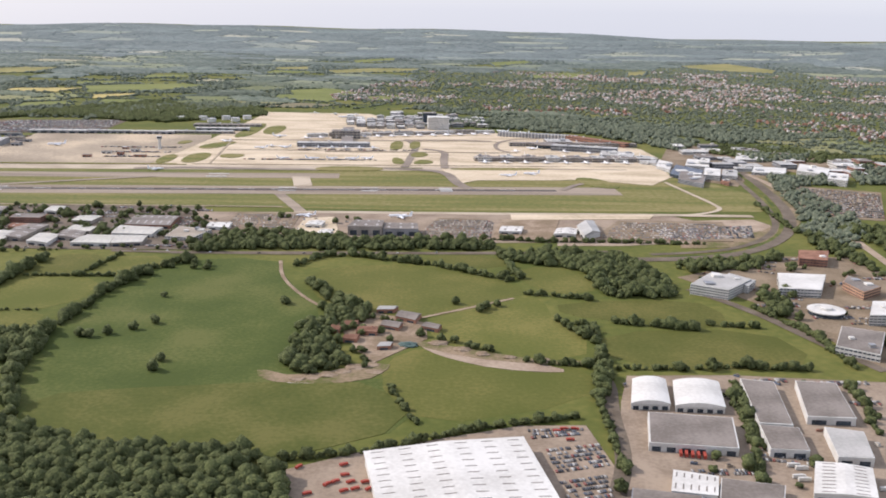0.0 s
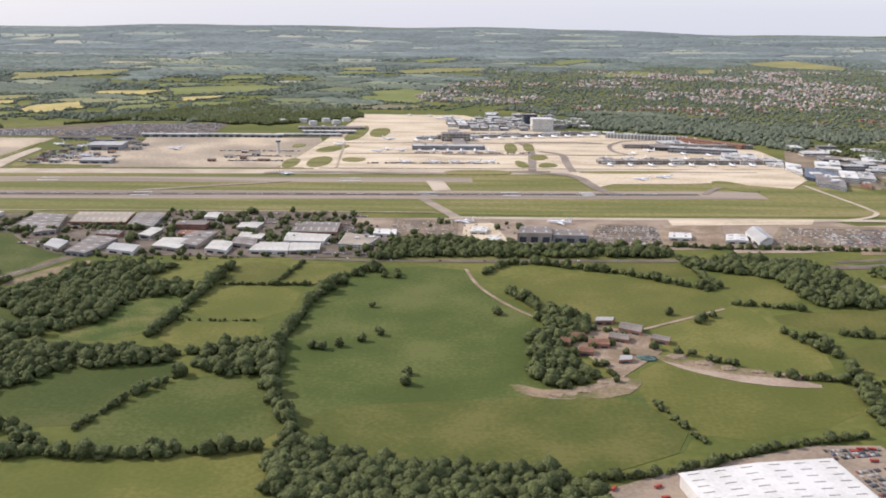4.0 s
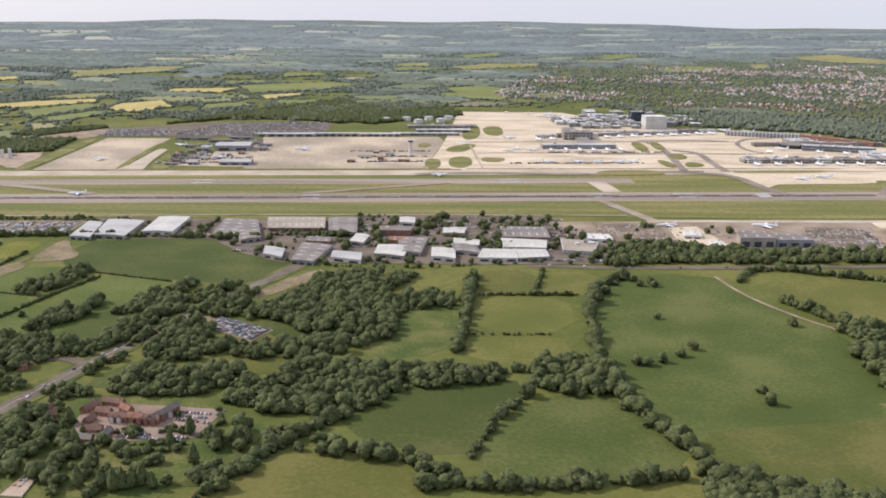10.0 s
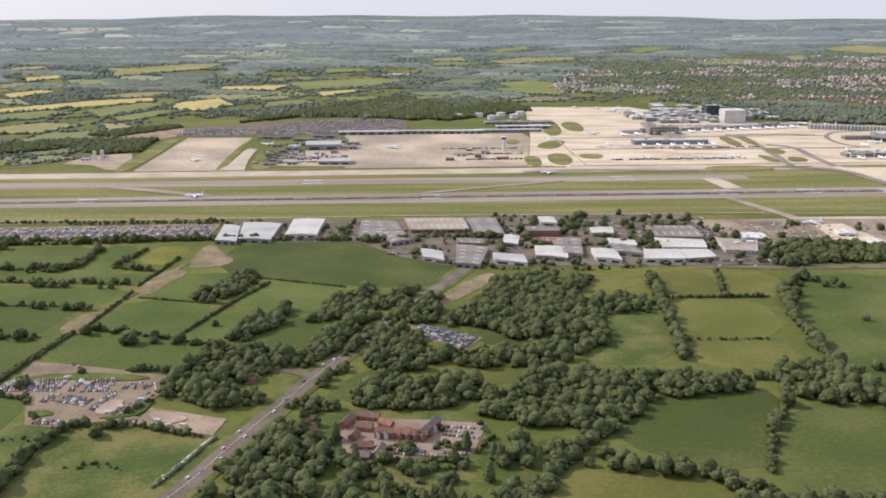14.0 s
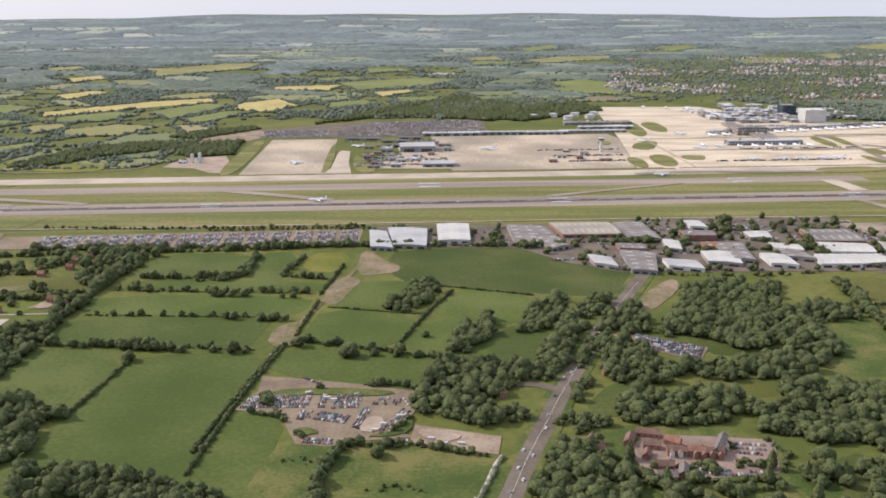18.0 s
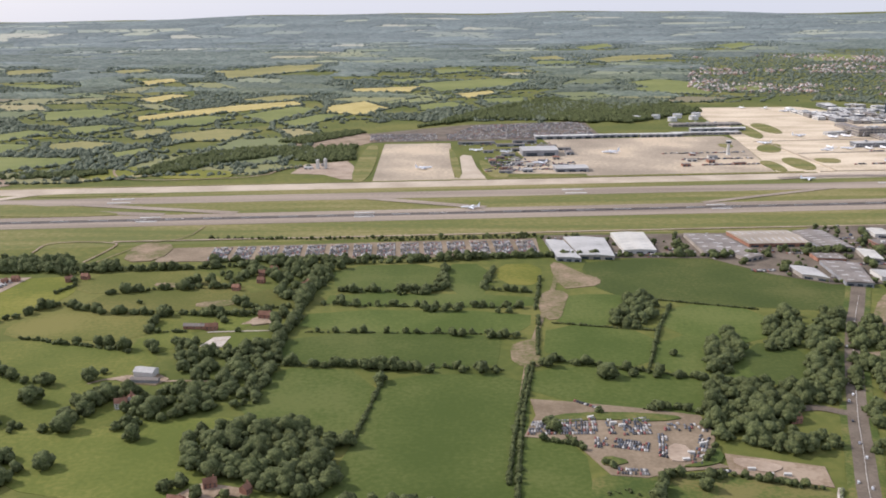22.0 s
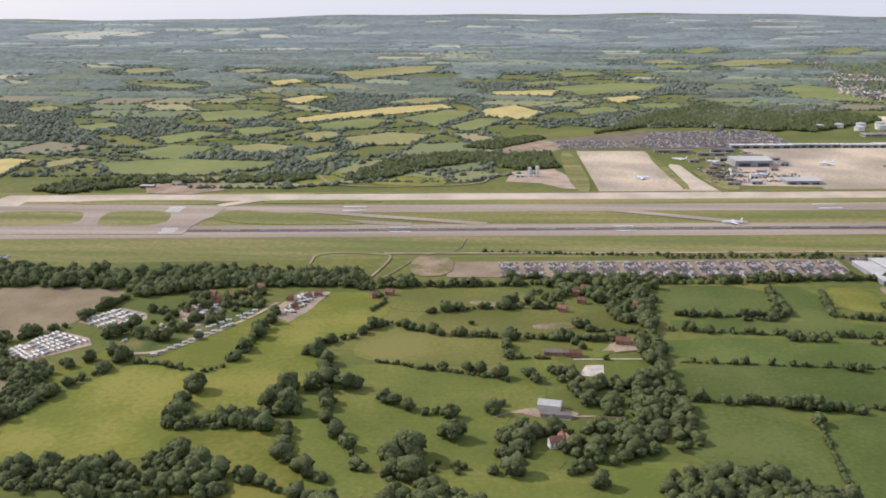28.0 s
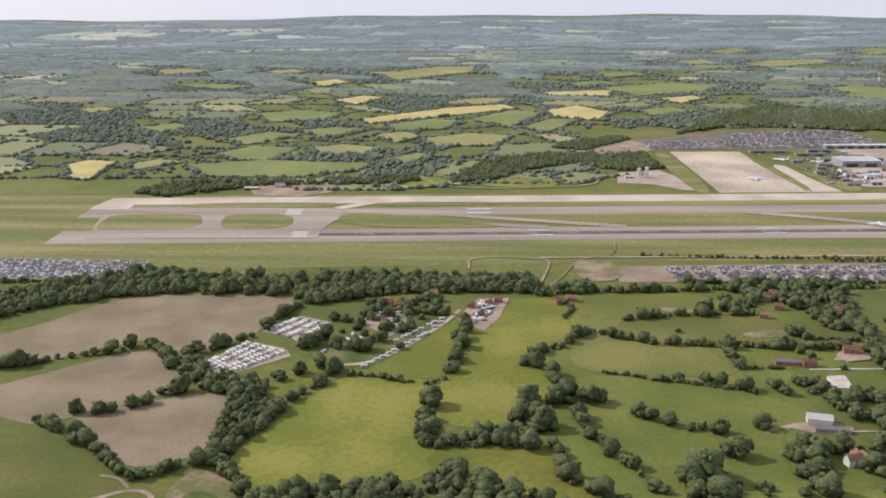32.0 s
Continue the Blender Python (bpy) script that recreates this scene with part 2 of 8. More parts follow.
def soften(pts, closed, times=2):
    """Rounds the corners of an outline or a line."""
    for _ in range(times):
        n = len(pts)
        out = [] if closed else [pts[0]]
        for i in range(n if closed else n - 1):
            a, b = pts[i], pts[(i + 1) % n]
            out += [(a[0] * .75 + b[0] * .25, a[1] * .75 + b[1] * .25), (a[0] * .25 + b[0] * .75, a[1] * .25 + b[1] * .75)]
        pts = out if closed else out + [pts[-1]]
    return pts


def grown(pts, d):
    """An outline pushed outwards by d, so that a field reaches under its hedges."""
    area = sum(a[0] * b[1] - b[0] * a[1] for a, b in zip(pts, pts[1:] + pts[:1]))
    out = []
    for i, q in enumerate(pts):
        e = (Vector(pts[(i + 1) % len(pts)]) - Vector(pts[i - 1])).normalized() * math.copysign(d, area)
        out.append((q[0] + e.y, q[1] - e.x))
    return out


def sheet(name, pts, z, material, label, category="ground", kind="structure"):
    """A piece of ground or paving, a little proud of the land."""
    LAYER[0] += 1
    if name in ("bare_ground", "grass_patch", "bare_patch", "grass_island"):
        pts = soften(list(pts), True, 2 if name == "grass_island" else 1)
    if name == "field":
        pts = grown(soften(list(pts), True, 1), 3.0)
    return tagged(new(name, mesh_of(name, *prism(list(pts), -0.2, z * 0.5 + 0.0015 * LAYER[0]), material)), label, category, kind=kind)


def ribbon(pts, width):
    """The outline of a strip along a line."""
    p = [Vector(q) for q in pts]
    lft, rgt = [], []
    for i, q in enumerate(p):
        d = (p[min(i + 1, len(p) - 1)] - p[max(i - 1, 0)]).normalized()
        nrm = Vector((-d.y, d.x)) * width / 2
        lft.append(tuple(q + nrm))
        rgt.append(tuple(q - nrm))
    return lft + rgt[::-1]


def strip(name, pts, width, z, material, label, category="road"):
    """A road or painted line as quads along its course."""
    if len(pts) > 2:
        pts = soften(list(pts), False)
    o = ribbon(pts, width)
    k = len(pts)
    LAYER[0] += 1
    z = z * 0.5 + 0.0015 * LAYER[0]
    v = [(x, y, z) for x, y in o]
    f = [(i, 2 * k - 1 - i, 2 * k - 2 - i, i + 1) for i in range(k - 1)]
    return tagged(new(name, mesh_of(name, v, f, material)), label, category, kind="structure")


# ---- trees ----
def ico(level=1):
    bm = bmesh.new()
    bmesh.ops.create_icosphere(bm, subdivisions=level, radius=1)
    v = np.array([q.co for q in bm.verts])
    f = np.array([[q.index for q in fc.verts] for fc in bm.faces])
    bm.free()
    return v, f


ICO_V, ICO_F = ico()
BALL_V, BALL_F = ico(2)
OCT_V = np.array([(1, 0, 0), (0, 1, 0), (-1, 0, 0), (0, -1, 0), (0, 0, 1), (0, 0, -1)], float)
OCT_F = np.array([(0, 1, 4), (1, 2, 4), (2, 3, 4), (3, 0, 4), (1, 0, 5), (2, 1, 5), (3, 2, 5), (0, 3, 5)])


def crown(lobes, tufts, seed, tall=0.9, rough=0.25, fine=True):
    """A tree's crown about 2 wide that stands on z = 0: a few lumpy domes of leaves with ragged tufts over them."""
    r = np.random.default_rng(seed)
    vs, fs, n = [], [], 0
    mids = []
    for k in range(lobes):
        a = k * 6.283 / max(1, lobes - 1) + r.uniform(-0.5, 0.5)
        off = 0.0 if k == 0 else r.uniform(0.4, 0.6)
        rad = 0.92 if lobes == 1 else r.uniform(0.62, 0.78) if k == 0 else r.uniform(0.4, 0.6)
        z = tall * (0.62 if lobes == 1 else r.uniform(0.7, 0.85) if k == 0 else r.uniform(0.35, 0.7))
        v, f = (BALL_V, BALL_F) if fine else (ICO_V, ICO_F)
        v = v * rad * (1 + r.normal(0, rough, (len(v), 1))) * np.array([1, 1, tall * (0.72 if lobes == 1 else 0.85)])
        c = np.array([math.cos(a) * off, math.sin(a) * off, z])
        mids.append((c, rad))
        v = v + c
        v[:, 2] = np.maximum(v[:, 2], 0.02)
        vs.append(v)
        fs.append(f + n)
        n += len(v)
    for k in range(tufts):
        c, rad = mids[k % len(mids)]
        d = r.normal(0, 1, 3)
        d /= np.linalg.norm(d)
        d[2] = abs(d[2]) * 1.05 - 0.2
        turn = np.linalg.qr(r.normal(0, 1, (3, 3)))[0]
        if np.linalg.det(turn) < 0:
            turn[:, 0] *= -1
        v = (OCT_V * r.uniform(0.14, 0.3) * (1 + r.normal(0, 0.2, (6, 1)))) @ turn.T
        vs.append(v + c + d * rad * r.uniform(0.85, 1.0))
        fs.append(OCT_F + n)
        n += 6
    return np.concatenate(vs), np.concatenate(fs)


def clump(pieces, seed, tall=0.8, big=1.9):
    """A far crown of a few rough lumps."""
    r = np.random.default_rng(seed)
    vs, fs = [], []
    for k in range(pieces):
        c = np.array([r.normal(0, 0.35), r.normal(0, 0.35), tall * r.uniform(0.3, 0.6)]) * (pieces > 1)
        vs.append(OCT_V * big * r.uniform(0.32, 0.5) * (1 + r.normal(0, 0.18, (6, 1))) + c + np.array([0, 0, 0.2]))
        fs.append(OCT_F + 6 * k)
    return np.concatenate(vs), np.concatenate(fs)


LONE = [crown(5, 24, 110 + k, 1.0 + 0.08 * (k % 4)) for k in range(8)]
NEAR = [crown(2, 9, 10 + k, 0.85 + 0.1 * (k % 4)) for k in range(12)]
WOODS = [crown(5, 5, 140 + k, 0.95 + 0.12 * (k % 4), 0.16, False) for k in range(16)]
MID = [clump(7, 40 + k, 0.9, 1.7) for k in range(8)]


def many(protos, places, sizes, flat=1.0):
    """Crowns at places (x, y, z), joined."""
    vs, fs, off = [], [], 0
    which = rng.integers(0, len(protos), len(places))
    turn = rng.uniform(0, 6.283, len(places))
    for p, s, k, a in zip(places, sizes, which, turn):
        v, f = protos[k]
        ca, sa = math.cos(a), math.sin(a)
        q = np.stack([v[:, 0] * ca - v[:, 1] * sa, v[:, 0] * sa + v[:, 1] * ca, v[:, 2] * flat], 1) * s
        vs.append(q + np.array(p))
        fs.append(f + off)
        off += len(v)
    return np.concatenate(vs), np.concatenate(fs)


def grove(name, places, sizes, protos, label, category="trees", material=None, kind="stuff", flat=1.0):
    if len(places) == 0:
        return None
    v, f = many(protos, places, sizes, flat)
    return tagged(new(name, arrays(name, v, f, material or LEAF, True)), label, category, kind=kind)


def hedge(pts, size=2.6, step=None, gap=0.0, label="leafy hedgerow of mixed trees between fields", protos=None, jitter=0.25):
    """A row of trees and bushes along a line; size is half the width of a crown."""
    places, sizes = [], []
    step = step or size * 1.15
    for a, b in zip(pts, pts[1:]):
        n = max(1, int(math.dist(a, b) / step))
        for k in range(n):
            if rng.random() < gap:
                continue
            t = (k + rng.uniform(-0.3, 0.3)) / n
            s = size * rng.choice([0.55, 0.75, 0.9, 1.05, 1.2, 1.5]) * rng.uniform(0.9, 1.1)
            places.append((a[0] + (b[0] - a[0]) * t + rng.normal(0, size * jitter), a[1] + (b[1] - a[1]) * t + rng.normal(0, size * jitter), -0.1 * s))
            sizes.append(s)
    return grove("hedgerow", places, sizes, protos or NEAR, label, "hedge")


def inside(pts, x, y):
    c = False
    for (x0, y0), (x1, y1) in zip(pts, pts[1:] + pts[:1]):
        if (y0 > y) != (y1 > y) and x < (x1 - x0) * (y - y0) / (y1 - y0) + x0:
            c = not c
    return c


def wood(pts, size=3.0, step=None, label="dense broadleaved wood", protos=None, material=None, keep=1.0):
    step = step or size * 1.36
    xs, ys = [p[0] for p in pts], [p[1] for p in pts]
    places, sizes = [], []
    y = min(ys)
    while y < max(ys):
        x = min(xs)
        while x < max(xs):
            px, py = x + rng.uniform(-0.5, 0.5) * step, y + rng.uniform(-0.5, 0.5) * step
            if inside(pts, px, py) and rng.random() < keep:
                s = size * rng.choice([0.7, 0.85, 1.0, 1.15, 1.45]) * rng.uniform(0.9, 1.1)
                places.append((px, py, -0.1))
                sizes.append(s)
            x += step
        y += step
    return grove("woodland", places, sizes, protos or WOODS, label, "wood", material)


TREE_N = [0]
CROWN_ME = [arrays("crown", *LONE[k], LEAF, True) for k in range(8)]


def trunk_mesh():
    bm = bmesh.new()
    bmesh.ops.create_cone(bm, segments=7, radius1=0.09, radius2=0.05, depth=0.7, matrix=Matrix.Translation((0, 0, 0.3)))
    for a in range(3):
        m = Matrix.Translation((0, 0, 0.45)) @ Matrix.Rotation(a * 2.1, 4, "Z") @ Matrix.Rotation(0.7, 4, "Y") @ Matrix.Translation((0, 0, 0.25))
        bmesh.ops.create_cone(bm, segments=5, radius1=0.045, radius2=0.02, depth=0.5, matrix=m)
    me = bpy.data.meshes.new("trunk")
    bm.to_mesh(me)
    me.materials.append(BARK)
    return me


TRUNK_ME = trunk_mesh()


def tree(x, y, s=2.8, label="single broadleaved tree standing in a green field"):
    """One tree: a trunk with limbs under a crown."""
    ob = new("tree")
    ob.matrix_world = pose(x, y, 0, 0, 0, rng.uniform(0, 360))
    ob.scale = (s, s, s * rng.uniform(0.9, 1.1))
    tagged(ob, label, "tree", "field trees")
    part("trunk", TRUNK_ME, ob)
    part("crown", CROWN_ME[TREE_N[0] % 8], ob, loc=(0, 0, 0.12))
    TREE_N[0] += 1
    return ob


# ---- ground and far country ----
def ground():
    n = 90
    xs, ys = np.linspace(-5200, 5200, n), np.linspace(-1500, 5600, n)
    X, Y = np.meshgrid(xs, ys)
    D = np.hypot(X + 350, Y - 60)
    k = np.clip((D - 3300) / 1500, 0, 1)
    Z = k * k * (3 - 2 * k) * (24 + 24 * np.exp(-((X + 500) / 1500) ** 2)) + 5 * k * np.sin(X / 310) + 3 * k * np.sin(X / 133 + 1)
    v = np.stack([X, Y, Z], -1).reshape(-1, 3)
    i = np.arange(n * n).reshape(n, n)
    f = np.stack([i[:-1, :-1], i[:-1, 1:], i[1:, 1:], i[1:, :-1]], -1).reshape(-1, 4)
    ob = new("ground", arrays("ground", v, f, LAND))
    return tagged(ob, "wide green farmland rising to low hills at the horizon", "ground", kind="structure")


ground()

# ---- airfield ----
sheet("airfield_grass", AP(-1200, -90, -760, -75, -480, -70, -80, -76, 60, -86, 300, -86, 330, -40, 310, 20, 280, 110, -1200, 135), 0.1, MOWN, "mown olive-green grass of the airfield", "grass")
sheet("runway", AP(-1085, -21, 205, -21, 205, 14, -1085, 14), 0.3, ASPHALT, "long grey asphalt main runway with pale edges", "runway")
sheet("runway_centre", AP(-1040, -5.5, 150, -5.5, 150, 2.5, -1040, 2.5), 0.36, RUBBER, "dark rubber-stained middle of the main runway", "runway")
sheet("runway", AP(-1090, 54, -40, 54, -40, 79, -1090, 79), 0.3, ASPHALT, "grey asphalt standby runway beside the main one", "runway")
sheet("taxiway", AP(-1090, 97, 300, 97, 300, 122, -1085, 122), 0.25, TAXI, "pale concrete taxiway along the runways", "taxiway")
sheet("apron", AP(-590, 114, -517, 114, -508, 330, -580, 332), 0.22, DARKPAD, "pale grey concrete parking apron", "apron")
sheet("apron", AP(-396, 128, -226, 128, -195, 309, -200, 343, -404, 342), 0.22, DARKPAD, "grey weathered concrete apron by the hangar", "apron")
sheet("apron", AP(-226, 120, 300, 120, 300, 255, 240, 315, 150, 385, 60, 450, -10, 590, -158, 600, -195, 309), 0.2, CONCRETE, "wide pale sandy concrete apron round the terminals", "apron")

# ---- fields ----
def field(pts, material, label):
    return sheet("field", pts, 0.06, material, label, "field")


P_GREEN, P_OLD, P_HAY = "smooth green pasture inside hedges", "dull green old pasture inside hedges", "olive-yellow hay meadow inside hedges"
field([(-138, 540), (-57, 555), (-49, 513), (-17, 452), (-28, 395), (-27, 370), (10, 359), (21, 363), (33, 321), (-14.8, 294.5), (-71.3, 293.2), (-109, 313), (-129, 353), (-141, 404), (-135, 482)], GRASS, "large smooth green pasture with single trees")
field([(-20, 536), (31, 543), (89, 504), (85, 482), (37, 445), (9, 452), (-16, 469), (-31, 509)], GRASS2, P_OLD)
field([(39, 440), (84, 476), (97, 479), (98, 448), (114, 402), (88, 387), (61, 400), (43, 413)], GRASS2, P_OLD)
field([(27, 395), (48, 399), (109, 376), (99, 344), (33, 319), (18, 365)], GRASS2, P_OLD)
field([(95, 541), (128, 541), (135, 501), (109, 488), (94, 513)], GRASS2, P_OLD)
field([(108, 470), (180, 480), (192, 452), (173, 432), (133, 446), (109, 455)], GRASS2, P_OLD)
field([(121, 424), (203, 431), (213, 389), (173, 379), (124, 385)], GRASS2, P_OLD)
field([(33, 563), (83, 566), (81, 538), (46, 551)], GRASS2, P_OLD)
field([(-194, 554), (-161, 556), (-161, 514), (-192, 512)], GRASS2, P_OLD)
field([(-157, 552), (-123, 554), (-130, 515), (-156, 512)], GRASS2, P_OLD)
field([(-194, 505), (-147, 507), (-149, 454), (-194, 451)], GRASS2, P_OLD)
field([(-201, 446), (-157, 447), (-155, 415), (-196, 412)], GRASS2, P_OLD)
field([(-227, 492), (-198, 492), (-209, 433), (-223, 419), (-253, 419)], SCRUB, "rough green and straw-coloured meadow")
field([(-245, 385), (-182, 392), (-181, 378), (-194, 352), (-204, 320), (-253, 347)], GRASS, P_GREEN)
field([(-174, 372), (-140, 376), (-133, 341), (-125, 320), (-156, 306), (-199, 311), (-191, 339)], GRASS, P_GREEN)
field([(-265, 328), (-218, 311), (-219.1, 286.6), (-225.5, 257.0), (-302.8, 255.3), (-297.5, 289.2)], GRASS2, P_OLD)
field([(-201.7, 295.8), (-168.3, 298.5), (-127, 303), (-126.3, 293.4), (-127.6, 268.0), (-213.4, 266.0)], GRASS2, P_OLD)
field([(-441, 621), (-331, 620), (-330, 582), (-302, 564), (-307, 532), (-321, 525), (-416, 546), (-440, 560), (-446, 595)], GRASS, P_GREEN)
field([(-596, 610), (-532, 614), (-531, 574), (-557, 561), (-587, 564)], GRASS_N, P_GREEN)
field([(-528, 614), (-507, 614), (-506, 561), (-523, 555)], GRASS_N, P_GREEN)
field([(-497, 611), (-474, 614), (-477, 574), (-495, 578)], OLIVE, P_HAY)
field([(-591, 558), (-480, 552), (-483, 536), (-593, 541)], GRASS_N, P_GREEN)
field([(-598, 530), (-485, 525), (-490, 504), (-501, 497), (-601, 504)], GRASS_N, P_GREEN)
field([(-608, 494), (-502, 495), (-507, 469), (-506, 456), (-606, 461)], GRASS_N, P_GREEN)
field([(-608, 453), (-559, 448), (-564, 383), (-575, 398), (-611, 406)], GRASS_N, P_GREEN)
field([(-552, 442), (-495, 445), (-497, 407), (-506, 338), (-513, 312), (-565, 313), (-567, 346), (-561, 370), (-553, 424)], GRASS_N, "large bright green pasture inside clipped hedges")
field([(-499, 385), (-479, 382), (-481, 337), (-486, 312), (-510, 312)], GRASS_N, P_GREEN)
field([(-473, 544), (-449, 555), (-419, 546), (-444, 505), (-476, 515)], GRASS_N, P_GREEN)
field([(-408, 536), (-365, 528), (-376, 479), (-423, 499)], GRASS_N, P_GREEN)
field([(-475, 510), (-425, 492), (-438, 453), (-481, 461)], GRASS_N, P_GREEN)
field([(-421, 492), (-388, 479), (-394, 435), (-436, 449)], GRASS_N, P_GREEN)
field([(-488, 453), (-438, 446), (-414, 432), (-419, 402), (-491, 423)], GRASS_N, P_GREEN)
field([(-386, 479), (-364, 475), (-374, 432), (-394, 437)], GRASS, P_GREEN)
field([(-481, 317), (-472, 366), (-426, 352), (-396, 348), (-406, 316), (-412.1, 291.5), (-482.6, 292.1)], SCRUB, "rough scrubby grass beside the road")
field([(-313, 412), (-276, 419), (-268, 409), (-283, 399), (-309, 399)], GRASS2, "small grassy clearing in the wood")
field([(-361, 382), (-342, 412), (-332, 409), (-347, 382)], GRASS, "small green paddock beside the road")
field([(-302, 462), (-283, 479), (-256, 447), (-288, 439)], GRASS, "small green clearing among trees")
field([(-304, 303), (-299, 318), (-273, 348), (-263, 339), (-284, 303)], GRASS, "mown hotel lawn with conifers")
field([(-369, 357), (-355, 372), (-296, 362), (-300, 335), (-273, 348), (-302, 304), (-310.8, 278.2), (-384.4, 277.8), (-380, 322)], SCRUB, "hotel gardens with lawns and shrubs")
# western fields
field([(-1043, 510), (-1019, 530), (-1008, 542), (-999, 559), (-989, 577), (-969, 590), (-938, 592), (-906, 591), (-891, 588), (-900, 556), (-900, 540), (-908, 530), (-919, 514), (-934, 514), (-944, 522), (-950, 529), (-967, 516), (-986, 500), (-1007, 491)], BROWN, "dry brown harvested field inside hedges")
field([(-999, 460), (-976, 482), (-966, 493), (-947, 509), (-938, 504), (-926, 491), (-914, 477), (-923, 464), (-937, 452), (-951, 442), (-965, 435)], BROWN, "dry brown harvested field inside hedges")
field([(-950, 440), (-932, 448), (-915, 457), (-901, 463), (-895, 459), (-890, 450), (-892, 436), (-888, 417), (-897, 411), (-907, 405), (-916, 408), (-932, 422)], BROWN, "dry brown harvested field inside hedges")
field([(-958, 438), (-927, 413), (-912, 399), (-906, 389), (-891, 378), (-882, 353), (-925, 351), (-970, 386)], GRASS2, "dull green paddock crossed by a track")
field([(-872, 481), (-866, 497), (-855, 504), (-850, 503), (-858, 481), (-871, 466), (-878, 466)], OLIVE, "small dry paddock by the caravan park")
field([(-844, 485), (-826, 483), (-809, 477), (-811, 463), (-811, 432), (-814, 420), (-805, 414), (-809, 402), (-822, 397), (-835, 394), (-849, 390), (-863, 391), (-877, 404), (-867, 437), (-854, 466)], OLIVE, "long olive-yellow hay meadow beside trees")
field([(-781, 589), (-750, 593), (-741, 568), (-742, 555), (-750, 538), (-765, 519), (-771, 504), (-762, 489), (-760, 471), (-775, 443), (-799, 440), (-808, 452), (-803, 481), (-798, 500), (-795, 536), (-785, 553)], OLIVE, P_HAY)
field([(-838, 495), (-813, 547), (-802, 554), (-802, 528), (-804, 506), (-804, 490), (-816, 486), (-832, 489)], OLIVE, P_HAY)
field([(-806, 414), (-795, 421), (-774, 424), (-764, 425), (-761, 404), (-756, 394), (-748, 389), (-743, 382), (-748, 359), (-799, 357), (-796, 394), (-803, 406)], OLIVE, P_HAY)
field([(-762, 454), (-755, 447), (-749, 430), (-741, 413), (-734, 397), (-725, 380), (-737, 369), (-754, 404), (-757, 425), (-764, 439)], GRASS_W, P_GREEN)
field([(-744, 523), (-725, 528), (-677, 526), (-678, 505), (-677, 499), (-691, 492), (-712, 494), (-737, 496), (-747, 502)], GRASS2, P_OLD)
field([(-716, 564), (-663, 571), (-638, 568), (-645, 541), (-665, 534), (-711, 534), (-724, 539)], GRASS2, P_OLD)
field([(-744, 593), (-701, 602), (-673, 603), (-661, 584), (-666, 573), (-707, 568), (-734, 564)], GRASS2, P_OLD)
field([(-747, 486), (-728, 487), (-704, 479), (-677, 474), (-662, 470), (-665, 448), (-677, 443), (-683, 424), (-684, 403), (-684, 387), (-686, 368), (-716, 364), (-737, 413), (-744, 435), (-750, 466)], GRASS_W, P_GREEN)
field([(-675, 525), (-643, 526), (-645, 510), (-654, 503), (-675, 499)], GRASS_W, "green garden lawn by the farmhouse")
field([(-640, 529), (-625, 530), (-630, 507), (-644, 502)], GRASS_W, "green garden lawn by the farmhouse")
field([(-636, 563), (-607, 569), (-606, 544), (-616, 536), (-639, 532), (-642, 543)], GRASS2, P_OLD)
field([(-633, 500), (-615, 498), (-618, 482), (-635, 479)], GRASS_W, "mown green paddock beside a sand arena")
field([(-674, 496), (-650, 500), (-661, 475), (-675, 475)], GRASS_W, P_GREEN)
field([(-703, 392), (-656, 393), (-649, 399), (-604, 403), (-606, 383), (-614, 367), (-609, 347), (-645, 345), (-679, 354), (-699, 380)], GRASS_W, P_GREEN)
field([(-673, 412), (-661, 420), (-658, 398), (-670, 398)], GRASS_W, "green garden lawn by the farmhouse")
sheet("bare_ground", [(-34, 371), (-19, 362), (-1, 370), (10, 380), (20, 377), (9, 365), (-9, 357), (-25, 358)], 0.24, RUBBLE, "pale chalk bank round the farm wood", "ground")
sheet("bare_ground", [(32, 407), (48, 404), (68, 390), (97, 378), (96, 372), (67, 376), (48, 387), (38, 396)], 0.24, GRAVEL, "pale earth bank along a farm track", "ground")
# western yards and tracks
sheet("bare_ground", [(-892, 394), (-886, 403), (-874, 395), (-865, 384), (-861, 377), (-860, 363), (-886, 362), (-892, 382)], 0.2, TROD, "trodden earth corner beside hedges", "ground")
sheet("grass_patch", [(-887, 383), (-883, 388), (-875, 385), (-874, 380), (-884, 378)], 0.26, SCRUB, "grass island inside a dirt loop", "grass")
strip("track", [(-930, 372), (-922, 377), (-914, 381), (-908, 386), (-901, 387), (-896, 383), (-896, 378), (-903, 375), (-911, 371)], 2.0, 0.3, BARE, "pale dirt track looping in a paddock corner", "track")
strip("track", [(-919, 396), (-912, 395), (-906, 388)], 1.2, 0.3, BARE, "pale dirt track looping in a paddock corner", "track")
sheet("yard", [(-914, 495), (-901, 525), (-881, 516), (-876, 507), (-900, 482)], 0.18, GRAVEL, "gravel ground of the caravan park", "yard")
sheet("yard", [(-897, 538), (-882, 561), (-866, 553), (-863, 545), (-876, 524), (-882, 532)], 0.18, GRAVEL, "gravel ground of the caravan park", "yard")
sheet("yard", [(-859, 522), (-841, 559), (-810, 574), (-803, 560), (-838, 493), (-859, 497), (-874, 518)], 0.17, SCRUB, "plots and gardens of the caravan park", "yard")
sheet("yard", [(-850, 552), (-846, 578), (-830, 585), (-827, 545), (-834, 533)], 0.24, YARDM, "cluttered gravel plot in the caravan park", "yard")
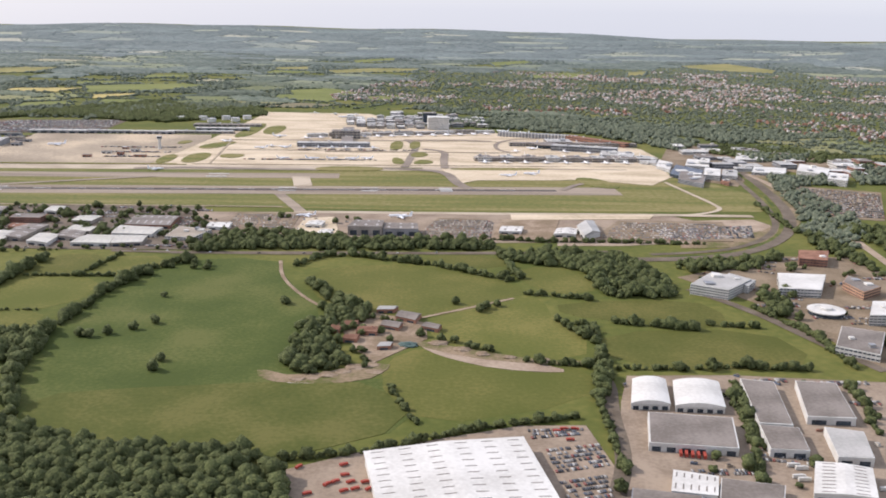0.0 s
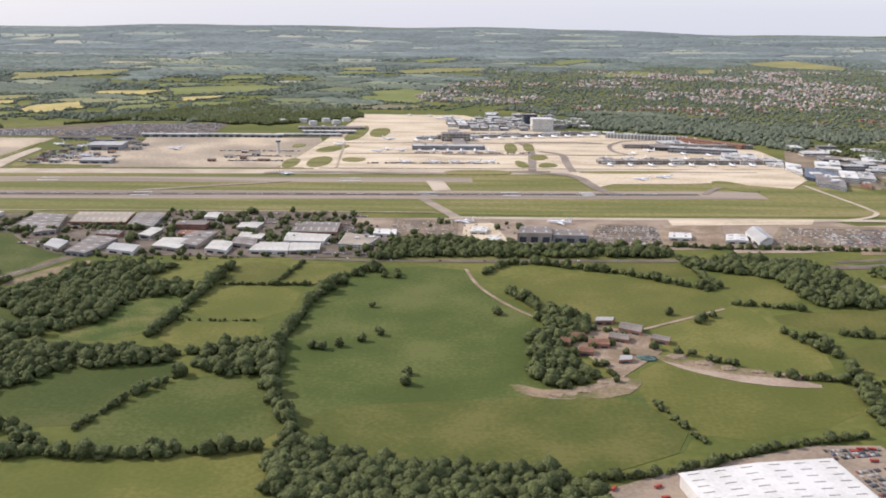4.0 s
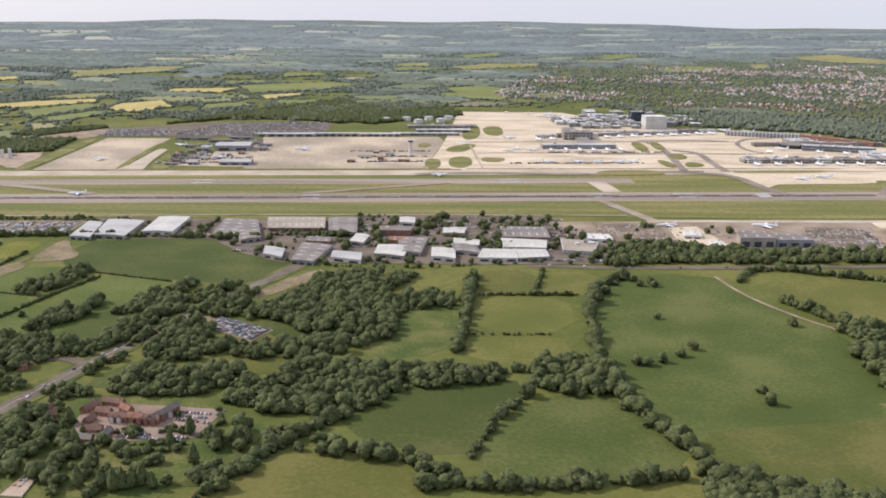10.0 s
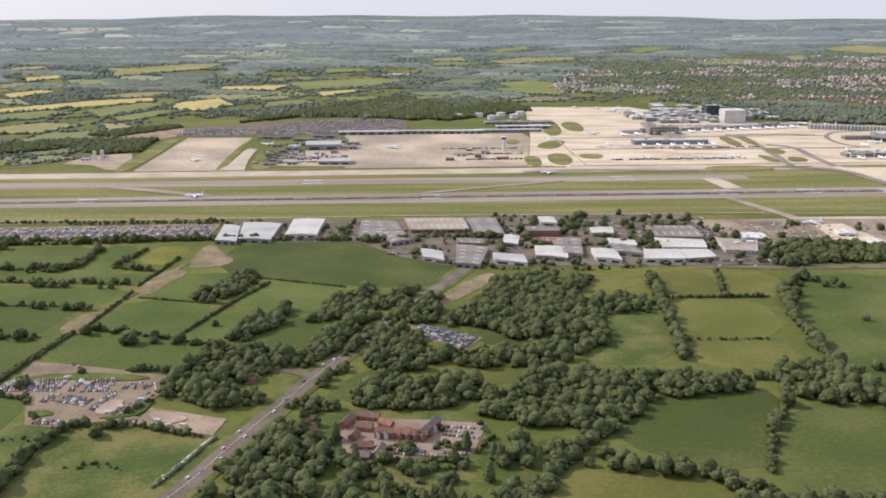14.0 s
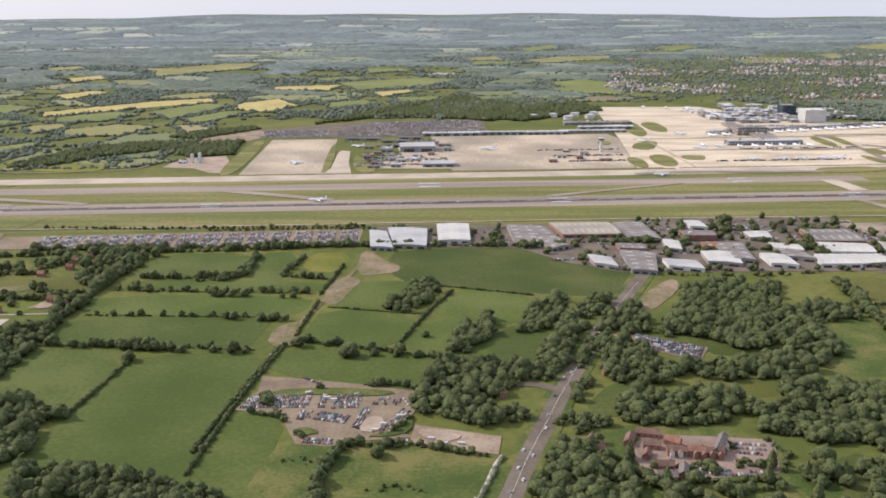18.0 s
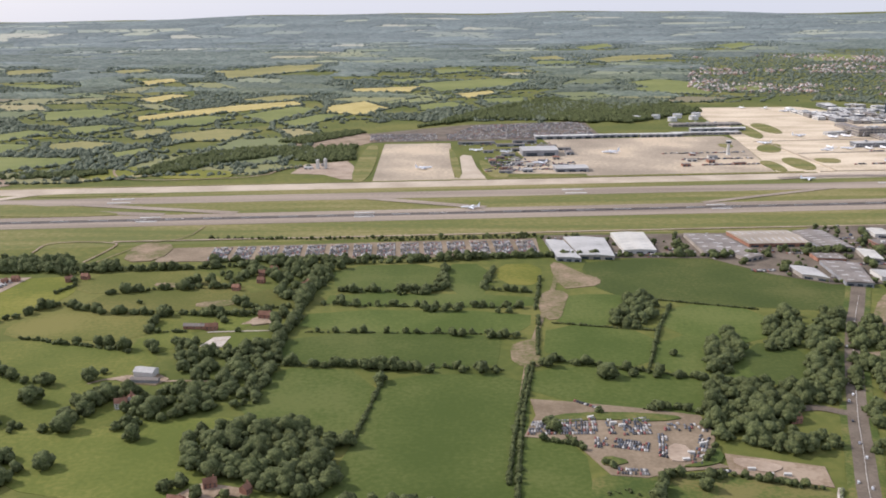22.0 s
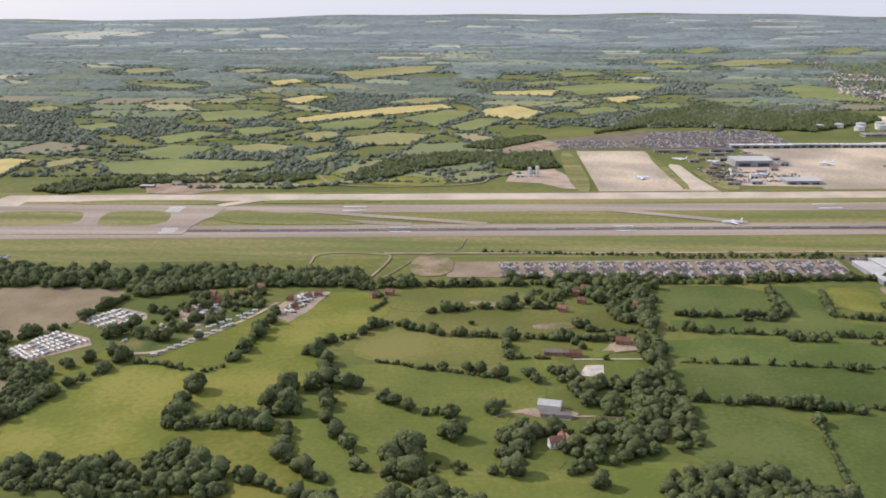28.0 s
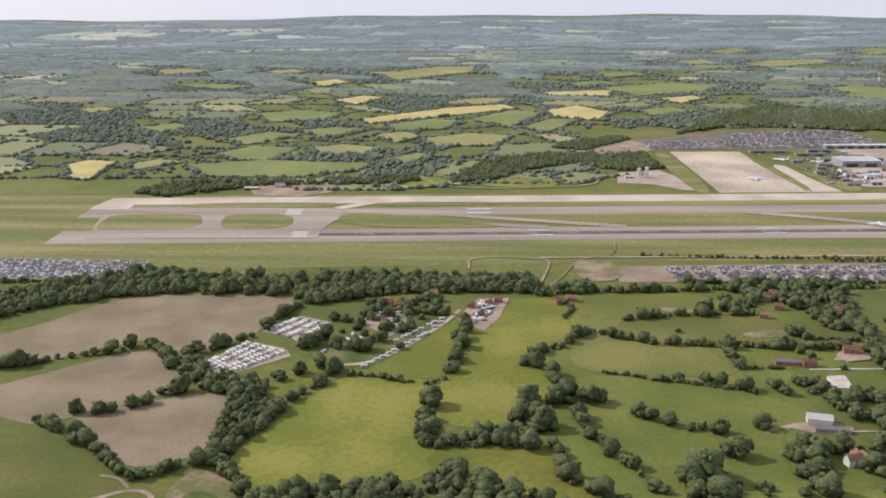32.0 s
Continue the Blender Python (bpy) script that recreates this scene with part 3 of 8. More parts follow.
sheet("yard", [(-802, 561), (-792, 593), (-775, 594), (-781, 561), (-788, 543), (-797, 551)], 0.24, YARDM, "cluttered gravel plot beside a meadow", "yard")
strip("track", [(-859, 497), (-842, 498), (-830, 511), (-817, 535), (-807, 556), (-801, 574)], 2.4, 0.27, GRAVEL, "gravel lane between caravan pitches", "track")
sheet("riding_arena", [(-641, 493), (-633, 494), (-634, 480), (-645, 481)], 0.3, RUBBLE, "pale sand riding arena by the farmhouse", "arena")
sheet("yard", [(-632, 511), (-621, 528), (-612, 528), (-613, 514)], 0.25, BARE, "bare court round a farmhouse", "yard")
sheet("yard", [(-678, 442), (-668, 447), (-654, 448), (-648, 443), (-652, 436), (-663, 438), (-671, 442)], 0.25, BARE, "trodden farmyard by the barn", "yard")
strip("track", [(-682, 438), (-674, 444), (-664, 444), (-658, 438), (-646, 441), (-630, 440)], 1.4, 0.28, BARE, "pale farm track past the barn", "track")
strip("track", [(-646, 500), (-630, 501), (-611, 502)], 1.2, 0.28, RUBBLE, "pale lane beside a paddock", "track")
sheet("bare_patch", [(-664, 546), (-639, 552), (-641, 541), (-662, 537)], 0.26, TROD, "worn brown patch in a pasture", "ground")
sheet("bare_patch", [(-697, 583), (-676, 579), (-681, 572), (-696, 575)], 0.26, TROD, "worn brown patch in a pasture", "ground")
for q in ([(-464, 565), (-467, 610), (-461, 621), (-450, 596), (-439, 584), (-442, 571), (-455, 567)], [(-478, 515), (-480, 538), (-474, 564), (-460, 560), (-466, 535), (-470, 515)], [(-498, 456), (-498, 479), (-492, 485), (-486, 488), (-485, 464), (-484, 453)], [(-37, 374), (-18, 364), (13, 381), (23, 379), (10, 359), (-23, 357), (-34, 363)], [(29, 412), (58, 399), (88, 387), (112, 386), (109, 381), (84, 382), (54, 389), (31, 404)], [(-295, 547), (-282, 558), (-285, 536), (-312, 496), (-316, 510)]):
    sheet("bare_ground", q, 0.2, TROD, "trodden bare earth and thin grass beside a field", "ground")

field([(-116, 340), (-86, 347), (-53, 352), (-13, 358), (14, 356), (30, 320), (-14, 294), (-52, 290), (-87, 296), (-112, 313)], GRASS3, "olive worn strip of the large pasture")
# ---- roads and yards ----
strip("verge", [(-407.0, 291.5), (-396, 316), (-388, 344), (-376, 377), (-368, 401), (-333, 491), (-306, 548), (-277, 619)], 13, 0.2, SCRUB, "pale worn verge beside the main road", "verge")
strip("road", [(-407.0, 291.5), (-396, 316), (-388, 344), (-376, 377), (-368, 401), (-333, 491), (-306, 548), (-277, 619)], 7.6, 0.25, ROADM, "grey two-lane main road between trees")
strip("road", [(-124, 565), (-75, 567), (-4, 571), (66, 573), (165, 584)], 6, 0.25, ROADM, "grey dual carriageway behind a belt of trees")
strip("road", [(-162, 567), (-80, 565), (-10, 568), (86, 577)], 5, 0.24, ROADM, "grey dual carriageway behind a belt of trees")
strip("road", [(-360, 403), (-370, 405), (-381, 412), (-397, 405)], 5, 0.26, ROADM, "narrow side road joining the main road")
strip("track", [(-53, 549), (-47, 513), (-31, 478), (-17, 458)], 2.2, 0.22, BARE, "pale farm track along a hedge", "track")
strip("track", [(34, 444), (56, 459), (84, 479)], 2.2, 0.22, BARE, "pale farm track across a pasture", "track")
strip("road", [(96.5, 261.8), (106.8, 293.5), (109, 332), (114, 360), (111, 373)], 6, 0.24, ROADM, "grey estate road beside warehouses")
strip("road", [(240, 379), (225, 416), (211, 459), (186, 501)], 6, 0.24, ROADM, "grey town road between offices and fields")
strip("road", [(111, 570), (146, 565), (182, 565), (209, 569), (242, 582), (274, 610), (300, 648), (320, 697), (334, 760), (346, 846), (352, 911), (359, 962)], 9, 0.26, ROADM, "wide grey dual carriageway curving round the airfield")
strip("road", [(182, 578), (213, 584), (243, 596), (271, 622), (292, 654), (307, 696), (320, 765), (330, 846), (335, 904)], 5, 0.27, ROADM, "grey airport road inside the curve")
strip("verge", [(180, 571), (211, 576), (242, 588), (272, 615), (295, 650), (313, 697), (327, 765), (338, 846), (348, 918)], 3, 0.255, SCRUB, "green bank between two curving roads", "verge")
strip("track", [(-496, 423), (-490, 467), (-482, 506), (-474, 541), (-467, 574), (-463, 602)], 2.6, 0.21, TROD, "trodden dirt strip along a clipped hedge", "track")
strip("railway", [(353, 897), (356, 847), (352, 755), (342, 657), (332, 569), (322, 487)], 6, 0.28, GRAVEL, "railway line on pale ballast", "railway")
sheet("yard", [(-12.3, 282.3), (13.4, 296.5), (72, 319), (97, 320), (102.3, 281.1), (89.9, 236.7), (-12.2, 237.9)], 0.18, YARDM, "pale lorry yard and car park round the white warehouse", "yard")
sheet("yard", [(115, 343), (123, 370), (170, 372), (234, 366), (203.7, 268.6), (185.9, 235.6), (91.5, 236.7)], 0.16, YARDM, "paved yards between warehouses", "yard")
sheet("yard", [(186, 525), (267, 578), (311, 578), (323, 501), (258, 378), (240, 379), (230, 432), (215, 479)], 0.16, PARKING, "paved car parks round town offices", "yard")
sheet("yard", [(-368, 626), (-273, 701), (-136, 705), (-98, 617), (-110, 573), (-194, 569), (-311, 570), (-339, 590)], 0.16, ROADM, "paved roads and yards of the industrial estate", "yard")
sheet("yard", [(-466, 682), (-262, 687), (-279, 620), (-460, 628)], 0.15, ROADM, "paved yards of the industrial estate", "yard")
sheet("yard", [(-140, 685), (222, 701), (268, 649), (230, 615), (75, 602), (-75, 596), (-117, 632)], 0.16, YARDM, "pale paved ground and car parks beside the airfield", "yard")
sheet("yard", [(137, 672), (232, 680), (287, 689), (294, 669), (277, 641), (253, 620), (170, 600), (124, 597)], 0.13, GRAVEL, "pale ground of car parks at the airfield's edge", "yard")
sheet("yard", [(323, 1088), (378, 1094), (530, 983), (477, 878), (377, 930), (321, 828), (288, 862), (284, 968)], 0.12, PARKING, "paved ground round the eastern terminal", "yard")
sheet("bare_ground", [(351, 938), (381, 941), (344, 743), (314, 661), (263, 605), (206, 593), (210, 608), (273, 641), (311, 689), (334, 765), (345, 873)], 0.14, TROD, "dry earth banks along the railway curve", "ground")
sheet("yard", [(-493, 420), (-476, 417), (-451, 411), (-428, 404), (-426, 389), (-433, 367), (-427, 363), (-447, 360), (-458, 356), (-470, 358), (-476, 373), (-480, 383), (-498, 387), (-492, 405)], 0.2, PARKING, "brown-grey vehicle compound", "yard")
sheet("yard", [(-427, 373), (-395, 363), (-397, 349), (-429, 359)], 0.2, BARE, "bare yard with pale patches", "yard")
sheet("yard", [(-335, 468), (-325, 470), (-294, 450), (-302, 434), (-326, 452)], 0.2, PARKING, "packed car park among trees", "yard")
sheet("yard", [(-351, 352), (-342, 364), (-318, 362), (-296, 359), (-302, 335), (-331, 331), (-348, 336)], 0.2, COURT, "gravel court and car park of the hotel", "yard")
sheet("yard", [(-8, 434), (9, 452), (36, 436), (37, 413), (13, 381), (5, 397)], 0.18, BARE, "farmyard of trodden earth", "yard")
sheet("car_park", AP(-720, -84, -475, -80, -478, -122, -720, -116), 0.2, PARKING, "long grey car park with rows of cars", "car park")
sheet("car_park", AP(-600, 345, -420, 345, -335, 345, -330, 485, -480, 470, -600, 410), 0.18, ROADM, "large grey car park behind the hangars", "car park")
sheet("car_park", [(-1116, 664), (-995, 659), (-989, 615), (-1092, 620)], 0.2, PARKING, "grey car park beyond the trees", "car park")
sheet("car_park", [(374, 838), (445, 810), (391, 691), (353, 701)], 0.2, PARKING, "grey car park beside the railway", "car park")
sheet("yard", AP(-480, 150, -440, 230, -445, 290, -400, 290, -396, 140), 0.21, DARKPAD, "cluttered grey maintenance yard by the hangars", "yard")
sheet("yard", [(-675, 914), (-669, 960), (-629, 976), (-620, 948), (-610, 884), (-624, 884), (-643, 907)], 0.18, GRAVEL, "pale training ground with debris", "yard")
sheet("yard", [(-980, 870), (-979, 895), (-933, 897), (-929, 865)], 0.18, GRAVEL, "pale yard beside the airfield", "yard")
sheet("yard", [(-704, 1077), (-683, 1135), (-631, 1179), (-610, 1102), (-636, 1055), (-671, 1050)], 0.17, BARE, "bare earth bank beside a wood", "yard")

# ---- hedges ----
def H(size, *lines, **k):
    for l in lines:
        hedge(l, size, **k)


H(3.0, [(-105, 548), (-127, 524), (-135, 492), (-139, 455), (-142, 415), (-139, 388), (-137, 364), (-127, 338), (-117, 316)], [(-194, 547), (-198, 506), (-201, 463), (-206, 419)], [(-209, 402), (-193, 398), (-173, 402)])
H(2.6, [(-177, 375), (-185, 363), (-193, 347)], [(-217, 301), (-204, 303), (-190.7, 299.8), (-179, 302), (-168, 301), (-157, 304), (-145, 305), (-129, 309)], [(-258, 333), (-244, 327), (-231, 322), (-218, 317), (-210, 309)], [(-43, 537), (-27, 562), (-6, 563), (41, 543), (89, 510)])
H(1.6, [(-193, 347), (-202, 321)], [(-192, 509), (-164, 510), (-137, 511)], [(-153, 559), (-162, 514)])
H(1.1, [(-198, 447), (-179, 447), (-159, 448)], gap=0.4)
H(2.4, [(91, 488), (106, 483), (130, 478)], [(103, 440), (120, 435), (117, 407)], [(132, 440), (170, 431)], [(179, 439), (204, 435)], [(56, 403), (69, 396)], [(83, 385), (98, 382), (117, 378)], [(116, 399), (114, 365), (106, 341)], [(122, 378), (147, 378), (173, 381), (208, 379)], [(-29, 500), (-9, 459), (3, 449)], [(83, 578), (91, 513)])
H(1.5, [(21, 355), (33, 318)], gap=0.35)
H(1.8, [(-13.4, 289.6), (5.7, 293.6), (33, 304), (56, 316), (81, 323), (97, 328)], [(106, 341), (105, 306), (104.1, 280.3)], [(161, 348), (157, 311), (150.3, 280.6)], [(211, 469), (226, 424), (228, 379)])
CLIP = "low clipped dark hedge between pastures"
H(1.0, [(-410, 536), (-424, 499), (-438, 451)], [(-481, 519), (-486, 467)], [(-489, 456), (-496, 413), (-499, 389), (-504, 335)], [(-474, 587), (-482, 529)], [(-491, 455), (-501, 392), (-506, 351)], [(-555, 441), (-559, 406), (-562, 383)], step=0.75, label=CLIP, jitter=0.12)
H(0.7, [(-475, 510), (-444, 502), (-423, 498)], [(-419, 546), (-366, 528)], [(-481, 462), (-454, 454), (-412, 437)], step=0.8, label=CLIP, jitter=0.12)
H(1.9, [(-482, 461), (-454, 452), (-412, 437)], gap=0.25, step=3.0)
H(0.8, [(-597, 540), (-542, 536), (-486, 533)], [(-603, 457), (-550, 455), (-501, 450)], [(-597, 499), (-529, 496), (-494, 494)], step=1.4, gap=0.2, label=CLIP, jitter=0.15)
H(2.1, [(-588, 564), (-560, 562), (-535, 565), (-527, 608)], [(-500, 607), (-508, 565), (-479, 559)], [(-530, 606), (-528, 570), (-537, 559), (-556, 557)])
H(1.4, [(-691, 681), (-618, 677), (-521, 679), (-466, 682)], [(-574, 672), (-514, 675), (-462, 675)], step=3.2, label="row of small trees beside the car park fence")
H(2.4, [(-673, 624), (-620, 626), (-566, 628), (-456, 630), (-336, 628)], [(-597, 619), (-556, 620), (-470, 632)], label="dark belt of trees along the car park")
H(2.2, [(-1067, 612), (-1034, 614), (-987, 610)], [(-260, 608), (-201, 619), (-147, 611)], label="trees between buildings and yards")
H(2.2, [(-259, 626), (-248, 682)], [(-297, 637), (-272, 637)], [(-177, 631), (-166, 670)], [(-380, 639), (-377, 676)], [(-141, 610), (-124, 639)], [(-210, 638), (-196, 630)], label="trees between buildings on the estate")
H(3.0, [(-226, 666), (-208, 666)], [(-380, 648), (-372, 649)], [(-57, 610), (-41, 597)], label="tall trees between buildings on the estate")
H(1.5, [(-312, 574), (-277, 563), (-231, 561), (-194, 567)], [(-273, 665), (-258, 632)], [(-223, 659), (-225, 696)], [(-183, 590), (-173, 641)], [(-142, 611), (-131, 631)], [(-373, 637), (-339, 636), (-306, 638), (-265, 648)], gap=0.3, step=3.2, label="scattered trees between yards on the estate")
H(2.2, [(167, 363), (165, 342), (160, 321), (156.0, 299.6)], [(150.5, 286.7), (148.6, 274.8)], [(216, 362), (213, 342), (205, 311)], [(222, 479), (221, 455), (235, 479)], [(223, 441), (227, 424), (227, 400)], [(310, 745), (307, 690), (304, 643)], label="trees and shrubs between buildings")
# ---- woods ----
for q, k in (([(-177, 386), (-171, 409), (-151, 419), (-138, 400), (-138, 380), (-157, 374)], 1), ([(-122.5, 277.2), (-125, 313), (-117, 318), (-103, 302), (-79.1, 292.0), (-73.1, 278.6)], 1), ([(-112.2, 246.3), (-122, 302), (-111, 313), (-91.2, 295.7), (-67.2, 291.3), (-36.2, 296.5), (-16.0, 290.4), (-20.9, 249.5)], 1),
             ([(-118, 308), (-102, 310), (-75.5, 296.1), (-47.4, 294.1), (-16.9, 287.6), (-6.7, 262.9), (-3.2, 237.8), (-97.4, 238.8), (-124.4, 295.8)], 1), ([(-98, 614), (-57, 616), (-21, 603), (39, 606), (84, 597), (76, 582), (-39, 577), (-88, 574), (-110, 563)], 1),
             ([(79, 567), (123, 582), (154, 558), (139, 525), (118, 544), (88, 555)], 1), ([(136, 568), (163, 575), (179, 499), (171, 478), (138, 483), (130, 510)], 1), ([(-25, 424), (-14, 453), (7, 459), (6, 435), (-10, 424), (-2, 397), (2, 379), (-15, 366), (-26, 375)], 0.9),
             ([(-375, 361), (-366, 375), (-358, 365), (-360, 347), (-349, 334), (-352, 316), (-361.7, 291.1), (-391.9, 291.4), (-388, 316)], 0.45), ([(-350, 327), (-331, 330), (-303, 326), (-282, 346), (-275, 326), (-291.3, 290.5), (-358.4, 291.1)], 0.14),
             ([(-1070, 582), (-993, 635), (-946, 626), (-893, 627), (-840, 631), (-762, 627), (-757, 603), (-837, 600), (-877, 577), (-892, 593), (-962, 595), (-1016, 574), (-1048, 542)], 0.95), ([(-891, 595), (-875, 618), (-833, 620), (-791, 621), (-753, 610), (-731, 622), (-731, 605), (-792, 603), (-857, 596), (-885, 584)], 0.9)):
    wood(q, 3.0, keep=k)
# beyond y 700 the paler leaves carry haze in their colour
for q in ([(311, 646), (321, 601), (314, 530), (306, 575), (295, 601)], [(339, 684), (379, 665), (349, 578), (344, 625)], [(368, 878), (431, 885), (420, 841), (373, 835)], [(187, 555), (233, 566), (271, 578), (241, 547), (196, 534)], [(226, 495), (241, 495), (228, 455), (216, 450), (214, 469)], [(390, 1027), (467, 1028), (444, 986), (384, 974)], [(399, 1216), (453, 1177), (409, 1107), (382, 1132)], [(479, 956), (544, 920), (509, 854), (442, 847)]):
    wood(q, 2.6, keep=0.6, material=LEAF if q[0][1] < 700 else LEAF_HAZE_FAR, label="belt of trees beside roads and railway")

# ---- single trees ----
for pts, s in (([(-103, 473), (-37, 465), (-104, 421), (-101, 529), (-93, 528)], 2.3), ([(-80, 381), (-80, 370), (-126, 411), (-121, 410), (-114, 414), (-96, 430)], 2.7), ([(52, 468), (-38, 464), (-103, 538), (-94, 535)], 2.6),
               ([(-460, 441), (-455, 441), (-440, 350)], 2.4), ([(-440, 348), (-444, 412), (-439, 411), (-569, 564)], 2.0), ([(-579, 565), (-569, 565)], 1.6)):
    for x, y in pts:
        tree(x, y, s * rng.uniform(0.85, 1.15))


def tree_row(pts, n, s, label):
    """Single round trees along a line."""
    seg = [math.dist(a, b) for a, b in zip(pts, pts[1:])]
    for k in range(n):
        t = (k + rng.uniform(0.1, 0.9)) / n * sum(seg)
        i = 0
        while t > seg[i] and i < len(seg) - 1:
            t -= seg[i]
            i += 1
        a, b = pts[i], pts[i + 1]
        f = t / seg[i]
        tree(a[0] + (b[0] - a[0]) * f + rng.normal(0, 0.4), a[1] + (b[1] - a[1]) * f + rng.normal(0, 0.4), s * rng.choice([0.65, 0.85, 1.0, 1.3]), label)


ROW = "round hedgerow tree between green pastures"
tree_row([(-597, 542), (-542, 538), (-486, 534)], 22, 1.9, ROW)
tree_row([(-603, 458), (-550, 456), (-501, 451)], 16, 2.2, ROW)
tree_row([(-597, 500), (-529, 497), (-493, 495)], 12, 1.8, ROW)
tree_row([(-482, 461), (-454, 452), (-412, 437)], 8, 2.0, ROW)
tree_row([(-217, 301), (-179, 302), (-129, 309)], 16, 2.8, ROW)
tree_row([(-258, 333), (-231, 322), (-210, 309)], 9, 2.9, ROW)
tree_row([(-105, 548), (-135, 492), (-142, 415), (-137, 364), (-117, 316)], 18, 3.4, ROW)
tree_row([(-194, 547), (-201, 463), (-206, 419)], 9, 3.6, ROW)
tree_row([(103, 440), (117, 407)], 5, 3.4, ROW)
tree_row([(116, 399), (106, 341)], 6, 3.4, ROW)
tree_row([(-29, 500), (3, 449)], 6, 3.2, ROW)

# woods along the main road and round the hotel
wood([(-627, 375), (-624, 389), (-616, 396), (-601, 396), (-591, 400), (-578, 396), (-569, 386), (-563, 386), (-561, 380), (-573, 375), (-565, 362), (-564, 351), (-574, 344), (-588, 346), (-595, 351), (-607, 357), (-618, 364)], 3.1, keep=1)
wood([(-619, 415), (-633, 415), (-645, 427), (-643, 446), (-630, 445), (-632, 473), (-619, 473), (-609, 458), (-605, 439), (-612, 430)], 2.9, keep=0.4)
wood([(-561, 329), (-561, 340), (-554, 343), (-544, 339), (-533, 332), (-529, 324), (-556, 317)], 3.0, keep=0.9)
wood([(-415, 444), (-404, 477), (-394, 491), (-389, 485), (-395, 459), (-407, 441)], 2.9, keep=0.95)
wood([(-380, 471), (-368, 509), (-352, 527), (-348, 518), (-362, 478), (-371, 469)], 2.7, keep=0.9)
wood([(-358, 477), (-347, 504), (-334, 526), (-324, 526), (-337, 494), (-350, 470), (-359, 439), (-371, 414), (-378, 413), (-376, 436), (-361, 468)], 2.8, keep=1)
wood([(-424, 413), (-415, 433), (-402, 437), (-391, 431), (-377, 431), (-376, 414), (-386, 409), (-395, 398), (-396, 385), (-384, 387), (-386, 375), (-405, 372), (-423, 380), (-431, 388)], 3.0, keep=0.95)
wood([(-331, 500), (-326, 500), (-338, 463), (-350, 437), (-358, 420), (-354, 440), (-342, 469)], 2.5, keep=0.95)
wood([(-324, 500), (-313, 517), (-312, 501), (-317, 478), (-314, 470), (-326, 467), (-333, 470)], 2.8, keep=0.9)
wood([(-346, 429), (-341, 454), (-330, 457), (-321, 445), (-322, 431), (-312, 429), (-296, 432), (-278, 434), (-283, 424), (-301, 421), (-318, 418), (-322, 408), (-334, 407), (-344, 411), (-350, 413)], 2.8, keep=0.95)
wood([(-360, 412), (-351, 418), (-357, 402), (-366, 388)], 2.6, keep=0.9)
wood([(-303, 484), (-280, 543), (-264, 552), (-251, 552), (-247, 534), (-224, 552), (-268, 457), (-287, 454), (-283, 468), (-280, 483), (-292, 479), (-303, 465), (-309, 464)], 2.9, keep=0.9)
wood([(-350, 378), (-344, 398), (-332, 401), (-323, 396), (-311, 403), (-296, 397), (-307, 372), (-333, 370), (-345, 375)], 2.9, keep=0.95)
wood([(-374, 373), (-369, 379), (-355, 377), (-354, 371), (-365, 367)], 2.4, keep=0.8)
wood([(-300, 373), (-299, 391), (-280, 389), (-277, 407), (-257, 408), (-232, 405), (-222, 403), (-208, 407), (-207, 398), (-184, 401), (-185, 389), (-209, 384), (-228, 380), (-237, 367), (-250, 352), (-256, 348), (-267, 353), (-276, 353), (-285, 358), (-297, 365)], 2.9, keep=1)
wood([(-311, 468), (-303, 493), (-291, 493), (-282, 523), (-263, 524), (-244, 504), (-232, 504), (-216, 514), (-204, 497), (-208, 485), (-232, 480), (-237, 441), (-252, 426), (-258, 422), (-272, 412), (-284, 424), (-279, 437), (-264, 441), (-259, 453), (-283, 446), (-288, 460), (-299, 466)], 2.9, keep=0.93)
wood([(-308, 422), (-299, 426), (-284, 430), (-278, 423), (-280, 412), (-292, 412), (-306, 414)], 2.7, keep=0.9)
H(2.4, [(-266, 340), (-272, 326), (-279, 314), (-285, 303), (-291, 289)], label="dark hedge of mixed trees beside the hotel lawn")
for x, y, s in ((-287.2, 331.1, 3.6), (-283.2, 326, 2.6), (-272.7, 328.3, 4), (-265, 337.2, 3.2), (-278.2, 310.1, 3), (-284.1, 299, 3.6), (-254.4, 324.4, 2.6), (-248.4, 323.3, 3.4), (-238.5, 320.6, 3.4), (-232.6, 319.5, 3.4), (-217.8, 311.9, 3.2), (-210.9, 309.3, 3), (-207.3, 306.8, 2.8), (-215.2, 300.1, 3.4), (-190.4, 300.5, 3.4), (-262.5, 326.4, 2)):
    tree(x, y, s, "round tree by the hotel lawn and the fields beside it")
wood([(-446, 509), (-439, 527), (-431, 546), (-420, 556), (-417, 536), (-425, 512), (-438, 498)], 2.8, keep=1)
